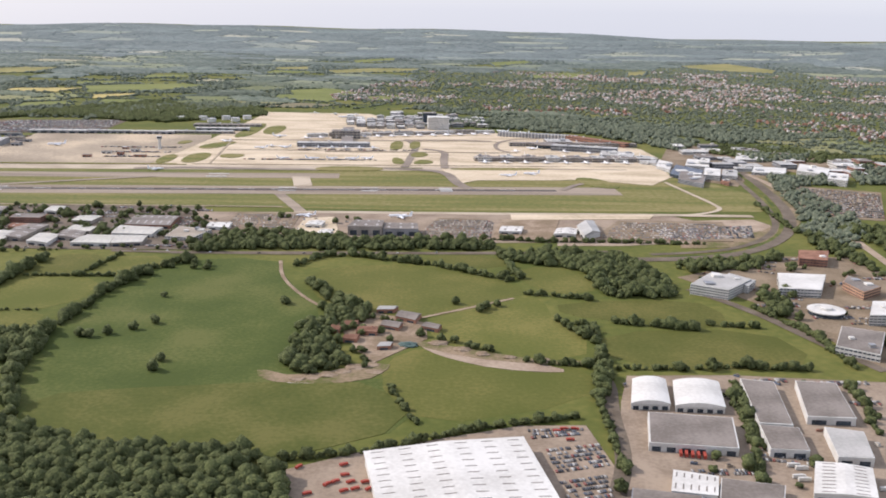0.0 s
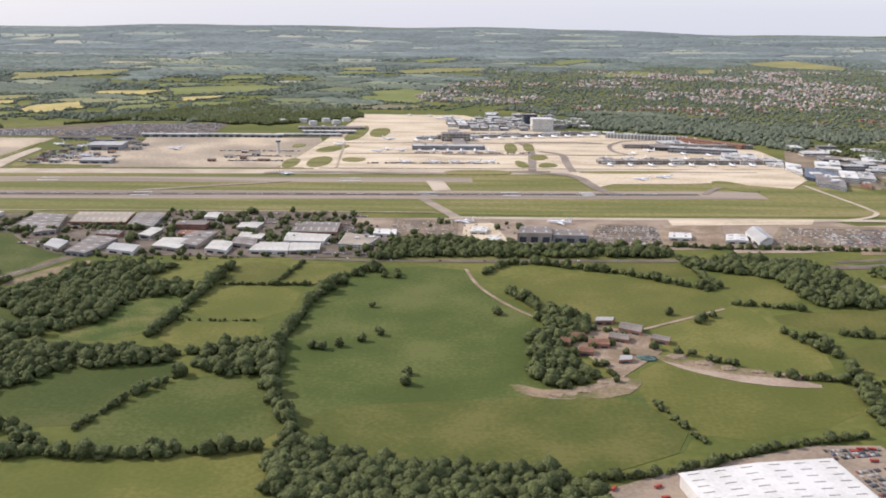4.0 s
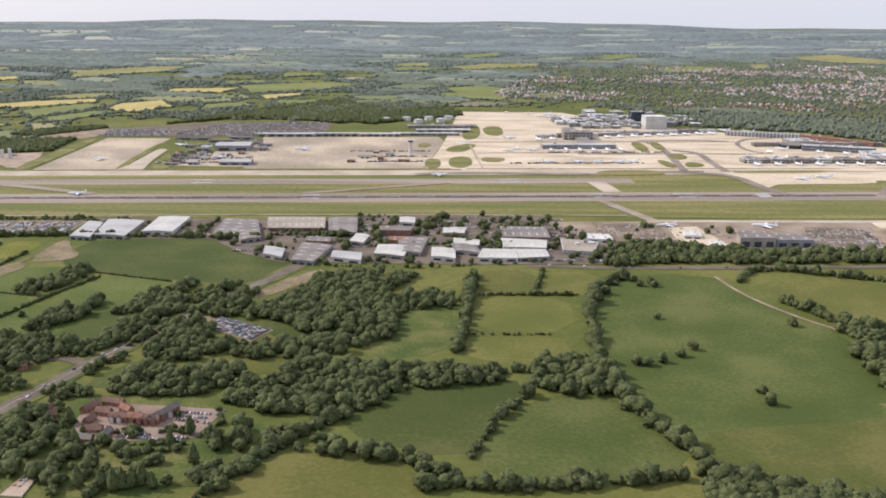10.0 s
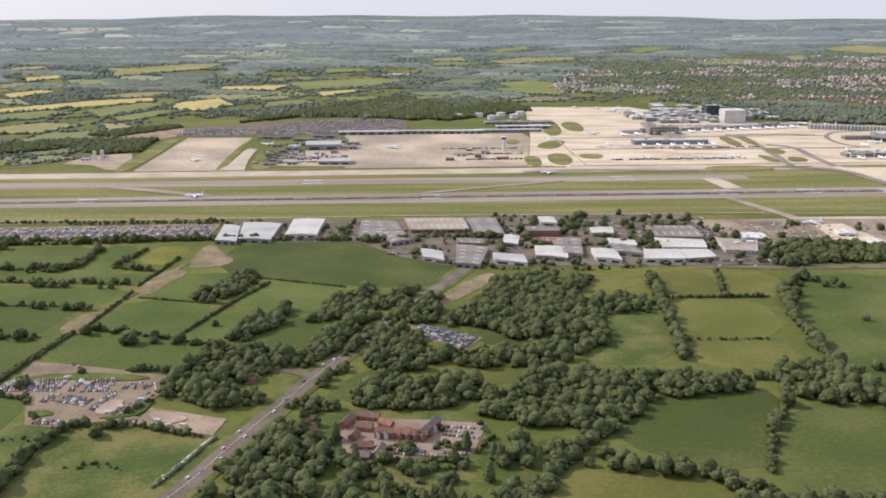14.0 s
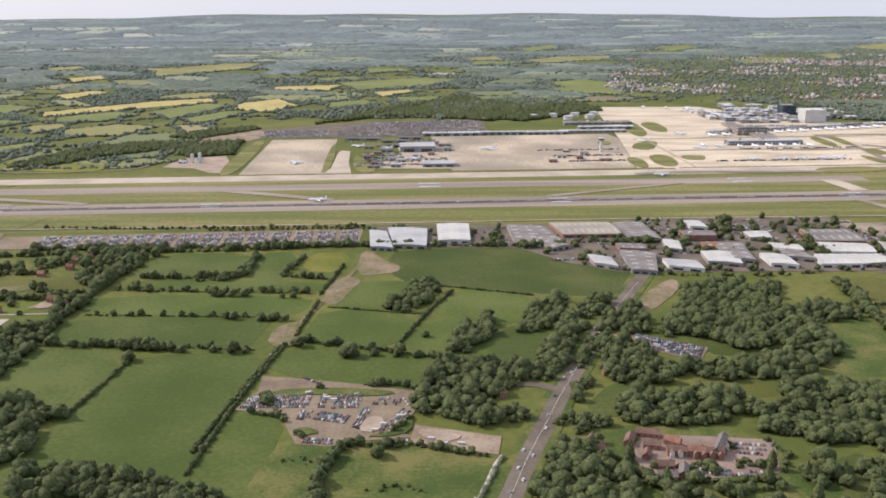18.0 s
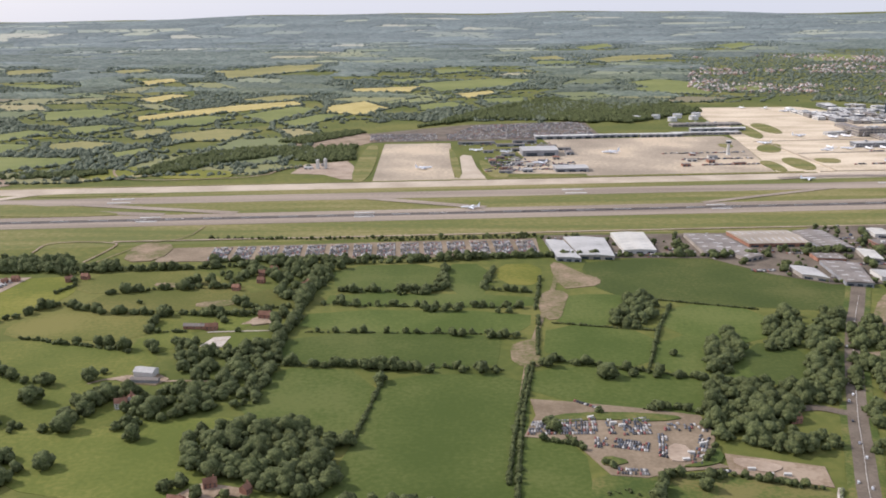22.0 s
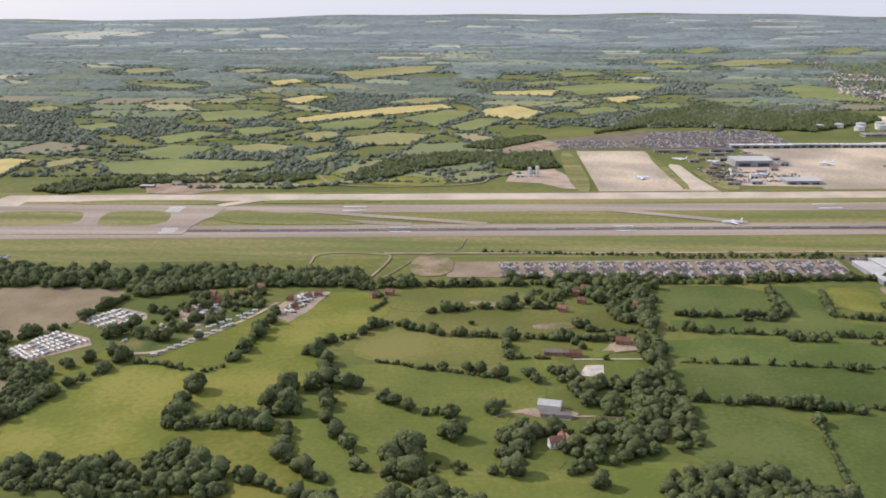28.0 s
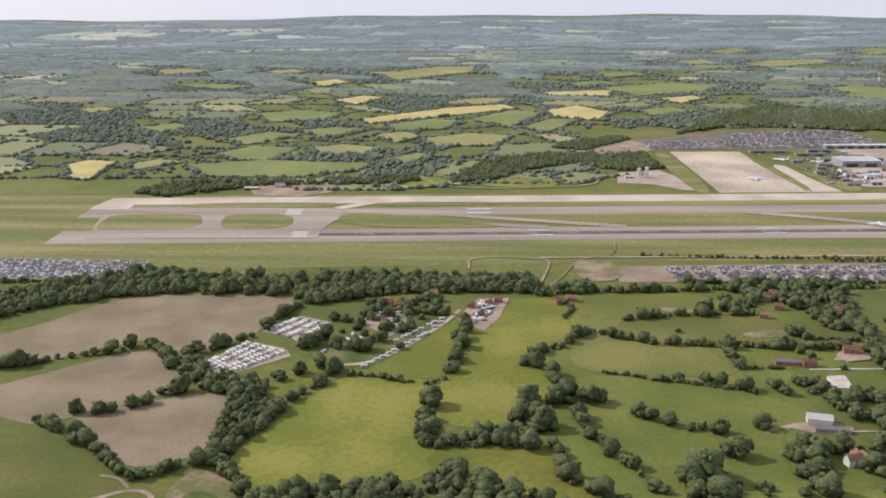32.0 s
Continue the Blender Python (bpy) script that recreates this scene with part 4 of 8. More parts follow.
for x, y, s in ((-597.3, 458.3, 3), (-587.6, 456.1, 2.6), (-582.1, 454.7, 2), (-575.2, 456, 2.6), (-570, 455.9, 2.4), (-563.8, 453.1, 3), (-559.9, 453.1, 3.4), (-556.1, 453, 3.4), (-552, 451.6, 3.2), (-548.2, 451.6, 3), (-544.3, 451.5, 2.6), (-540.3, 450.1, 2.4), (-535, 448.7, 2), (-555.7, 438.1, 3.4), (-512, 447.1, 3), (-520.5, 448.5, 2), (-505.7, 447, 1.6), (-457.9, 442.5, 4.4), (-446.6, 443, 2.4), (-481.9, 454.7, 2.8), (-484.5, 456.1, 2), (-524.9, 494.6, 2.6), (-520.4, 492.1, 2.4), (-506.3, 490.3, 2.4), (-499.4, 490.2, 2.4), (-493.8, 490.1, 2), (-502.2, 490.3, 2.4), (-539.3, 529.5, 2.6), (-534.8, 529.4, 2.6), (-528.7, 529.3, 2.6), (-522.7, 529.2, 2.6), (-495.5, 526.1, 2), (-501.5, 526.1, 1.6), (-442.8, 410.2, 2.6), (-467, 407.2, 2), (-439.5, 348.5, 2.6), (-424.1, 466.5, 2), (-420.6, 440.7, 2.4), (-428.1, 440.8, 2), (-436.7, 442.2, 2.2)):
    tree(x, y, s, ROW)
for x, y, s in ((-610.1, 344.5, 2.6), (-600.5, 344.4, 2), (-593, 339.9, 2.4), (-617, 351.6, 2.8), (-603.2, 337.1, 2), (-621.5, 348.5, 3), (-588.1, 336.9, 2), (-17, 425.2, 2.4), (-9.6, 433.5, 2.2), (5.5, 417, 2), (14.7, 420.9, 2.4), (19.3, 409, 1.8), (-20.1, 417.1, 3), (-4.7, 442.2, 2.6), (-17.6, 455.9, 2.8), (33.8, 416.8, 2.4), (43.2, 410.4, 2.2), (49.8, 408.8, 2.4), (9.5, 442.1, 1.8), (3.1, 394.3, 1.8), (64.5, 455.5, 2.6), (67.7, 460.2, 3), (74, 465, 2.4)):
    tree(x, y, s, "garden tree beside a house or farm")
H(2.4, [(-759, 600), (-740, 604), (-720, 607), (-694, 608), (-668, 612), (-649, 615)], label="dark belt of trees along the car park")
wood([(-868, 532), (-852, 585), (-812, 592), (-806, 566), (-838, 524)], 2.3, step=5.4, keep=0.5, label="garden trees between caravan pitches and houses")
# western hedges, woods and trees
H(3.0, [(-1015, 482), (-997, 491), (-984, 497), (-971, 503), (-956, 511), (-946, 520)], [(-943, 516), (-926, 493), (-913, 477)], [(-924, 503), (-914, 516), (-902, 527), (-896, 533)], [(-896, 540), (-893, 555), (-886, 580)], [(-921, 462), (-912, 467), (-904, 472)], [(-853, 492), (-857, 477), (-865, 463), (-870, 449), (-873, 434), (-879, 419), (-883, 407)], [(-798, 556), (-799, 527), (-801, 500), (-804, 484)], [(-960, 437), (-932, 417), (-920, 406), (-910, 396)])
H(2.6, [(-909, 394), (-903, 396), (-897, 401), (-891, 404), (-883, 408)], [(-883, 408), (-873, 395), (-866, 386), (-859, 377)], [(-770, 503), (-765, 514), (-757, 520), (-749, 525), (-744, 537), (-735, 544), (-724, 536), (-708, 529)], [(-724, 536), (-708, 529), (-695, 528), (-680, 527), (-646, 525), (-615, 525)], [(-716, 561), (-704, 566), (-687, 569), (-664, 570), (-645, 572)], [(-676, 528), (-677, 511), (-675, 499)])
H(3.3, [(-770, 501), (-765, 498), (-760, 492), (-756, 480), (-754, 468), (-751, 447), (-747, 430), (-742, 419), (-737, 409), (-732, 399), (-726, 388)], [(-762, 423), (-760, 409), (-759, 402), (-753, 394)], [(-752, 393), (-744, 387), (-736, 382)])
H(1.5, [(-852, 488), (-833, 484), (-823, 480), (-810, 478), (-804, 484)], [(-675, 499), (-664, 501), (-655, 500)], [(-737, 493), (-725, 490), (-716, 486), (-705, 484), (-693, 480), (-681, 477), (-675, 473)], [(-635, 537), (-611, 536)], [(-748, 563), (-742, 576), (-749, 593)], gap=0.1)
wood([(-926, 493), (-920, 503), (-911, 492), (-897, 480), (-887, 481), (-879, 475), (-877, 463), (-885, 457), (-893, 460), (-908, 472)], 2.8, keep=1)
wood([(-892, 458), (-876, 459), (-868, 448), (-874, 427), (-881, 408), (-886, 413), (-890, 433), (-889, 446)], 1.8, keep=0.9)
wood([(-814, 420), (-810, 442), (-804, 425), (-787, 432), (-777, 437), (-775, 452), (-762, 454), (-761, 439), (-776, 423), (-795, 421)], 2.9, keep=1)
wood([(-827, 380), (-826, 398), (-820, 396), (-814, 388), (-808, 395), (-804, 412), (-796, 408), (-785, 396), (-779, 386), (-772, 381), (-774, 371), (-824, 365)], 3.0, keep=0.95)
wood([(-860, 377), (-859, 385), (-843, 387), (-834, 392), (-825, 393), (-818, 386), (-823, 375), (-840, 371)], 3.0, keep=0.9)
wood([(-666, 573), (-661, 609), (-640, 625), (-619, 621), (-589, 628), (-599, 565), (-615, 542), (-618, 560), (-627, 568), (-629, 581), (-638, 595), (-650, 578)], 2.9, keep=0.5)
wood([(-659, 491), (-648, 498), (-647, 473), (-636, 474), (-622, 480), (-612, 480), (-610, 453), (-619, 438), (-636, 438), (-644, 447), (-649, 457), (-649, 473), (-659, 472)], 2.9, keep=0.55)
wood([(-681, 426), (-670, 434), (-660, 427), (-643, 436), (-634, 432), (-615, 432), (-623, 408), (-634, 404), (-652, 395), (-657, 388), (-655, 408), (-664, 421), (-673, 400), (-680, 394), (-680, 409)], 2.9, keep=0.6)
H(3.4, [(-792, 389), (-782, 387), (-768, 385), (-751, 374), (-736, 367), (-721, 360)])
wood([(-720, 393), (-701, 384), (-685, 370), (-676, 360), (-686, 345), (-708, 344), (-718, 369)], 3.1, keep=0.8)
H(2.9, [(-602, 567), (-604, 537), (-606, 493), (-605, 451), (-607, 419), (-617, 411)], [(-605, 573), (-606, 528), (-608, 486), (-608, 450), (-613, 419)], label="tall belt of trees between farm and pastures")
WEST_TREE = "large round hedgerow tree beside a sunny pasture"
for x, y, s in ((-948.6, 444.7, 3.2), (-939.5, 445.1, 3.2), (-935, 446.3, 2.8), (-928.2, 450.9, 3.2), (-923.6, 453.9, 3), (-808.9, 457.4, 5.2), (-810.5, 444.2, 4), (-810.5, 431, 3.6), (-769.7, 461.3, 5), (-759.1, 461.8, 4.4), (-745.7, 462.4, 4.6), (-741, 463.7, 3.6), (-770.9, 422.2, 4), (-764.9, 438.8, 5)):
    tree(x, y, s, WEST_TREE)
for x, y, s in ((-867.2, 522.2, 4), (-847.5, 515.4, 4), (-857, 518, 3.4), (-842, 515.6, 3.6), (-837.3, 526.8, 3.4), (-863.9, 556.2, 3), (-836.4, 561.1, 3.2), (-827.4, 567.1, 3.2), (-819.5, 572.2, 3), (-813, 577.3, 3), (-798.5, 520.8, 4.2), (-796.6, 541.9, 3.2), (-827.5, 517.9, 2.6), (-872.6, 517.2, 3.4), (-860.3, 494.3, 3.4), (-868, 487, 3.4), (-875.4, 480, 3.4), (-849.8, 549.7, 2.6), (-838.1, 541.6, 2.4)):
    tree(x, y, s, "garden tree between caravan pitches")
for x, y, s in ((-727.8, 450.5, 3.4), (-723.6, 448.1, 3.4), (-716.9, 443.4, 3.3), (-705.3, 440.5, 1.8), (-699.5, 437, 3.8), (-697.9, 419, 5.4), (-682.2, 442.5, 3.8), (-712.3, 402.8, 7), (-718.2, 397.9, 5), (-710.6, 388.6, 5.5), (-703.6, 394, 1.6), (-695.6, 396.6, 2), (-692.5, 396, 1.5)):
    tree(x, y, s, WEST_TREE)
for x, y, s in ((-705.5, 486.2, 2.6), (-694.2, 484.3, 2.8), (-688.4, 482.1, 3), (-679.2, 477.8, 3.8), (-667.4, 478.4, 3.6), (-664.2, 473.9, 2.8), (-694.2, 544.5, 1.6), (-619.8, 556.6, 4), (-641, 542.9, 3.2), (-636.6, 543.1, 3), (-672, 579.4, 3.4), (-676.6, 578.3, 3)):
    tree(x, y, s, WEST_TREE)
for x, y, s in ((-607.6, 542.8, 4), (-612.2, 521.9, 3.6), (-613.6, 508.1, 3.6), (-611.5, 498.5, 4), (-616, 477.2, 4.4), (-626.2, 528.4, 2), (-631, 500.8, 1.6), (-641.1, 513.6, 2), (-585.4, 545.3, 2.8), (-576.2, 538, 3), (-808.1, 567.3, 2.6), (-817.8, 587.3, 3.4), (-824.8, 582.2, 3), (-824.6, 546.9, 2.6), (-836.4, 542.3, 3.6), (-864, 531.6, 4.2), (-870.7, 519.2, 4.6)):
    tree(x, y, s, WEST_TREE)
for x, y, s in ((-682, 393.2, 2.4), (-674.6, 393.4, 4.5), (-669.7, 365.2, 4), (-694.6, 392.7, 1.6), (-701.8, 399.2, 1.2), (-645.2, 385.9, 3.4), (-709.6, 439.6, 2), (-679, 449.4, 2), (-644, 519.3, 2.4)):
    tree(x, y, s, WEST_TREE)

# ---- far country ----
def hill(x, y):
    d = math.hypot(x + 350, y - 60)
    k = min(1, max(0, (d - 3300) / 1500))
    return k * k * (3 - 2 * k) * (24 + 24 * math.exp(-((x + 500) / 1500) ** 2)) + 5 * k * math.sin(x / 310) + 3 * k * math.sin(x / 133 + 1)


def on_airport(x, y):
    u, v = x * AX + (y - 785.7) * AS, -x * AS + (y - 785.7) * AX
    return v < 135 or (-650 < u < -320 and v < 500) or (-330 < u < 440 and v < 655 - max(0, u - 60) * 0.9)


TOWN = [(-149, 1594), (46, 2338), (967, 2826), (1248, 2105), (673, 1086), (456, 1301), (283, 1361), (78, 1477)]
FAR1 = [clump(2, 90 + k, 0.8, 2.4) for k in range(6)]
FAR3 = [clump(3, 170 + k, 0.85, 2.0) for k in range(8)]
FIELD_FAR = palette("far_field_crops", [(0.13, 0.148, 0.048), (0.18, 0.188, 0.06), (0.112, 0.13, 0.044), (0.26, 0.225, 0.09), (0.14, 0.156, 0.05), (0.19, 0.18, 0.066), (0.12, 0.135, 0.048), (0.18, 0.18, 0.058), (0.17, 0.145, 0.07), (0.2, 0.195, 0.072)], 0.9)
# crops paler and greyer with distance, haze put into the field colours
FIELD_HAZE_HILL = palette("hazed_hill_fields", [(0.23, 0.255, 0.195), (0.28, 0.295, 0.21), (0.21, 0.235, 0.19), (0.34, 0.335, 0.25), (0.24, 0.26, 0.2)], 0.9)
FIELD_HAZE_MID = palette("hazed_vale_fields", [(0.18, 0.2, 0.11), (0.23, 0.24, 0.13), (0.165, 0.185, 0.108), (0.31, 0.285, 0.165), (0.2, 0.215, 0.12)], 0.9)
# woods paler and bluer with distance: haze put into their leaf colours
LEAF_HAZE_HILL = foliage("hazed_hill_woods", (0.11, 0.134, 0.126), (0.15, 0.175, 0.162), (0.195, 0.217, 0.2), 0.05, 0.003, 0.14)
LEAF_HAZE_MID = foliage("hazed_mid_woods", (0.078, 0.098, 0.082), (0.125, 0.147, 0.122), (0.18, 0.2, 0.16), 0.08, 0.005, 0.16)
LEAF_HAZE_VALE = foliage("hazed_vale_woods", (0.07, 0.087, 0.066), (0.115, 0.135, 0.098), (0.17, 0.188, 0.135), 0.13, 0.008, 0.18)
BELTS = (LEAF_HAZE_FAR, LEAF_HAZE_VALE, LEAF_HAZE_MID, LEAF_HAZE_HILL)
FAR0 = [clump(1, 190 + k, 0.8, 3.0) for k in range(8)]


FAR_FIELDS = []


def far_field(pts, material):
    """A field beyond the airfield that stands out from the woods round it."""
    FAR_FIELDS.append(pts)
    return sheet("crop_field", pts, 1.6, material, "straw-yellow crop field far beyond the runway" if material is YELLOWP else "pale green meadow far beyond the runway", "field")


far_field([(-708, 1431), (-660, 1487), (-618, 1402), (-647, 1324), (-702, 1363)], YELLOWP)
far_field([(-862, 1161), (-814, 1208), (-759, 1187), (-781, 1115), (-842, 1109)], FAR_OLIVE)
far_field([(-697, 1680), (-581, 1710), (-597, 1620), (-693, 1618)], YELLOWP)
far_field([(-525, 1581), (-461, 1624), (-455, 1583), (-503, 1520)], YELLOWP)
far_field([(-955, 1332), (-853, 1448), (-766, 1499), (-747, 1450), (-845, 1365), (-939, 1288)], YELLOWP)
far_field([(-1122, 1855), (-1080, 1915), (-1047, 1857), (-1084, 1779)], YELLOWP)
far_field([(-1025, 1553), (-992, 1620), (-956, 1595), (-986, 1493)], YELLOWP)
far_field([(-1197, 985), (-1183, 1014), (-1154, 1002), (-1144, 914), (-1162, 919)], YELLOWP)
far_field([(-977, 1097), (-945, 1117), (-903, 1099), (-918, 1054), (-960, 1053)], FAR_OLIVE)
far_field([(-1070, 1056), (-1042, 1102), (-990, 1096), (-1003, 1017), (-1038, 1016)], FAR_GREEN)
far_field([(-1085, 1154), (-1049, 1209), (-1001, 1188), (-1052, 1114)], FAR_GREEN)
far_field([(-1018, 1225), (-975, 1251), (-929, 1237), (-977, 1171)], FAR_GREEN)
far_field([(-1079, 989), (-1009, 1017), (-902, 1002), (-910, 965), (-965, 929), (-1040, 932)], FAR_GREEN)
far_field([(-915, 1278), (-857, 1335), (-816, 1308), (-845, 1240), (-900, 1228)], FAR_GREEN)
far_field([(-812, 1336), (-755, 1430), (-714, 1399), (-763, 1258)], FAR_GREEN)
far_field([(-920, 1190), (-884, 1219), (-864, 1174), (-890, 1131)], FAR_OLIVE)
far_field([(-861, 1518), (-805, 1590), (-742, 1576), (-791, 1498)], FAR_OLIVE)
far_field([(-1011, 2046), (-933, 2197), (-822, 2247), (-826, 2092), (-917, 1942), (-966, 1893)], FAR_OLIVE)
far_field([(-1517, 2143), (-1457, 2191), (-1380, 2114), (-1454, 2013)], FAR_OLIVE)
far_field([(-1110, 1388), (-1046, 1422), (-990, 1391), (-1005, 1319), (-1068, 1301)], FAR_GREEN)
far_field([(-1360, 1795), (-1283, 1819), (-1197, 1777), (-1249, 1715)], FAR_GREEN)
far_field([(-567, 2053), (-495, 2082), (-466, 2027), (-552, 1948)], FAR_GREEN)
far_field([(-332, 2286), (-225, 2253), (-266, 2173), (-339, 2172)], FAR_GREEN)
far_field([(-748, 1258), (-706, 1340), (-669, 1329), (-720, 1211)], FAR_GREEN)
far_field([(-890, 1028), (-860, 1064), (-846, 1047), (-868, 1003)], FAR_GREEN)
far_field([(-578, 1435), (-526, 1470), (-500, 1424), (-569, 1373)], FAR_GREEN)
far_field([(-480, 1506), (-418, 1522), (-415, 1459), (-475, 1438)], FAR_GREEN)
far_field([(-223, 1646), (-142, 1674), (-104, 1591), (-128, 1530), (-223, 1588)], FAR_GREEN)
far_field([(-1135, 987), (-1115, 1020), (-1086, 1005), (-1119, 963)], FAR_OLIVE)
far_field([(-1384, 1433), (-1355, 1462), (-1314, 1428), (-1342, 1382)], FAR_OLIVE)
far_field([(-1225, 1243), (-1189, 1281), (-1150, 1256), (-1180, 1205)], FAR_GREEN)
far_field([(-644, 1842), (-579, 1877), (-552, 1832), (-626, 1778)], FAR_GREEN)
far_field([(-1268, 2115), (-1218, 2162), (-1166, 2102), (-1221, 2030)], FAR_OLIVE)
far_field([(-597, 1751), (-543, 1794), (-443, 1844), (-374, 1814), (-432, 1691), (-548, 1625)], FAR_GREEN)
far_field([(-222, 1738), (-148, 1805), (-79, 1699), (-123, 1622), (-200, 1654)], FAR_GREEN)
far_field([(-349, 2391), (-266, 2449), (-255, 2323), (-330, 2311)], FAR_OLIVE)
far_field([(-207, 2310), (-107, 2430), (24, 2452), (2, 2342), (-179, 2219)], FAR_OLIVE)
far_field([(-178, 2796), (-55, 2972), (-61, 2817), (-163, 2660)], FAR_GREEN)
far_field([(296, 2289), (390, 2402), (448, 2351), (398, 2213), (282, 2162)], FAR_GREEN)
far_field([(792, 2829), (998, 3013), (1042, 2688), (984, 2560), (832, 2629)], FAR_OLIVE)
far_field([(221, 2811), (346, 2954), (359, 2836), (230, 2651)], FAR_GREEN)
far_field([(-74, 1628), (-20, 1685), (4, 1636), (-50, 1564)], FAR_GREEN)
far_field([(-1050, 2090), (-991, 2099), (-938, 2056), (-938, 1902)], FAR_OLIVE)
far_field([(-955, 2104), (-899, 2242), (-872, 2116), (-915, 2026)], FAR_OLIVE)
far_field([(568, 2472), (629, 2526), (586, 2372), (537, 2325)], FAR_OLIVE)


FAR_BOX = []


def near_fields(x, y):
    """The far fields whose bounds hold a place."""
    if not FAR_BOX:
        FAR_BOX.extend((min(p[0] for p in f), max(p[0] for p in f), min(p[1] for p in f), max(p[1] for p in f), f) for f in FAR_FIELDS)
    return [b[4] for b in FAR_BOX if b[0] < x < b[1] and b[2] < y < b[3]]


def far_country():
    """Fields on a warped grid, with trees along their edges, copses and woods."""
    quads, canopy = [], ([[], []], [[], []], [[], []], [[], []])
    P, S = ([], [], [], []), ([], [], [], [])

    # picks the haze tint by distance, blurred at the edges
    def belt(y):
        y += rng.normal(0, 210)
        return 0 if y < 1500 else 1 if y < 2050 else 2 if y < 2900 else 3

    def put(x, y, size):
        if on_airport(x, y) or any(inside(f, x, y) for f in near_fields(x, y)):
            return
        k = belt(y)
        P[k].append((x, y, hill(x, y) - 0.3))
        S[k].append(size * rng.choice([0.6, 0.8, 1.0, 1.35]))

    def wooded(q):
        """A rough closed canopy over one plot."""
        k = belt(sum(p[1] for p in q) / 4)
        V, F = canopy[k]
        w, d = math.dist(q[0], q[1]), math.dist(q[1], q[2])
        far = 1.0 if q[0][1] < 1900 else 1.7
        n, m = max(4, int(w / (5.5 * far))), max(4, int(d / (9 * far)))
        o = len(V)
        for b in range(m + 1):
            for a in range(n + 1):
                s, t = (a + rng.uniform(-.35, .35)) / n, (b + rng.uniform(-.35, .35)) / m
                s, t = s * 1.08 - 0.04, t * 1.08 - 0.04
                x = (q[0][0] * (1 - s) + q[1][0] * s) * (1 - t) + (q[3][0] * (1 - s) + q[2][0] * s) * t
                y = (q[0][1] * (1 - s) + q[1][1] * s) * (1 - t) + (q[3][1] * (1 - s) + q[2][1] * s) * t
                edge = a in (0, n) or b in (0, m)
                V.append((x, y, hill(x, y) + (-0.3 if edge else 3.2 + rng.uniform(-1.3, 1.3))))
        for b in range(m):
            for a in range(n):
                i = o + b * (n + 1) + a
                F += [(i, i + 1, i + n + 2), (i, i + n + 2, i + n + 1)]

    def corner(i, j):
        y = 900 + 44 * j + 1.15 * j * j
        cell = 62 + 1.7 * j
        x = -400 + (i + 0.5 * (j % 2)) * cell
        n1, n2 = noise.noise((i * 0.9, j * 0.9, 5.0)), noise.noise((i * 0.9, j * 0.9, 15.0))
        w1 = noise.noise((x / 500, y / 500, 2.0))
        return x + 0.55 * cell * n1 + 90 * w1, y + (30 + 0.9 * j) * n2 + 0.16 * (x + 400) * math.sin(y / 420) + 45 * noise.noise((x / 380, y / 380, 9.0))

    for j in range(1, 45):
        for i in range(-40, 41):
            q = [corner(i, j), corner(i + 1, j), corner(i + 1, j + 1), corner(i, j + 1)]
            cx, cy = sum(p[0] for p in q) / 4, sum(p[1] for p in q) / 4
            half = 0.52 * cy + 90
            if cx < -800 - half or cx > 60 + half or cy > 4950 or cy < 900 or all(on_airport(*p) for p in q):
                continue
            probes = [(cx, cy)] + q + [((a[0] + b[0]) / 2, (a[1] + b[1]) / 2) for a, b in zip(q, q[1:] + q[:1])] + [((a[0] + cx) / 2, (a[1] + cy) / 2) for a in q]
            claimed = any(inside(f, *p) for p in probes for f in near_fields(*p))
            town_n = noise.noise((cx / 260, cy / 110, 1.0)) if inside(TOWN, cx, cy) else -1.0
            in_town = town_n > -0.9
            n = noise.noise((cx / 330, cy / 200, 3.0)) + 0.5 * noise.noise((cx / 120, cy / 90, 8.0))
            woody = n + min(0.26, (cy - 1300) / 3600) + (0.1 if cx > -150 else 0.12 if cx < -1150 else -0.04 if cy < 1900 else 0.05) > 0.1
            base = 3.0 if cy < 1750 else 4.0 if cy < 2700 else 5.2
            xs, ys = [p[0] for p in q], [p[1] for p in q]
            if woody and not in_town and not claimed and not any(on_airport(*p) for p in q) and cy > 1350:
                wooded(q)
                for _ in range(14):
                    put(rng.uniform(min(xs), max(xs)), rng.uniform(min(ys), max(ys)), base)
            elif woody or in_town:
                st = base * (1.7 if not in_town else 1.9)
                for yy in np.arange(min(ys), max(ys), st * 1.15):
                    for xx in np.arange(min(xs), max(xs), st):
                        a, b = xx + rng.uniform(-.6, .6) * st, yy + rng.uniform(-.6, .6) * st
                        if inside(q, a, b) and rng.random() < (0.85 if not in_town else 0.62 + 0.25 * (town_n < -0.05)):
                            put(a, b, base if not in_town else base * 0.7)
            else:
                if not claimed and not any(on_airport(*p) for p in q):
                    quads.append(q)
                keep = rng.choice([0.7, 0.9, 1.0])
                for e0, e1 in ((q[0], q[1]), (q[0], q[3])):
                    for t in np.arange(0, 1, base * 1.25 / max(10, math.dist(e0, e1))):
                        if rng.random() < keep:
                            put(e0[0] + (e1[0] - e0[0]) * t + rng.normal(0, 1.5), e0[1] + (e1[1] - e0[1]) * t + rng.normal(0, 1.5), base * 0.85)
                if rng.random() < 0.55:
                    gx, gy = rng.uniform(min(xs), max(xs)), rng.uniform(min(ys), max(ys))
                    for _ in range(rng.integers(2, 12)):
                        put(gx + rng.normal(0, 10), gy + rng.normal(0, 7), base)
                for _ in range(rng.integers(0, 9)):
                    put(rng.uniform(min(xs), max(xs)), rng.uniform(min(ys), max(ys)), base)
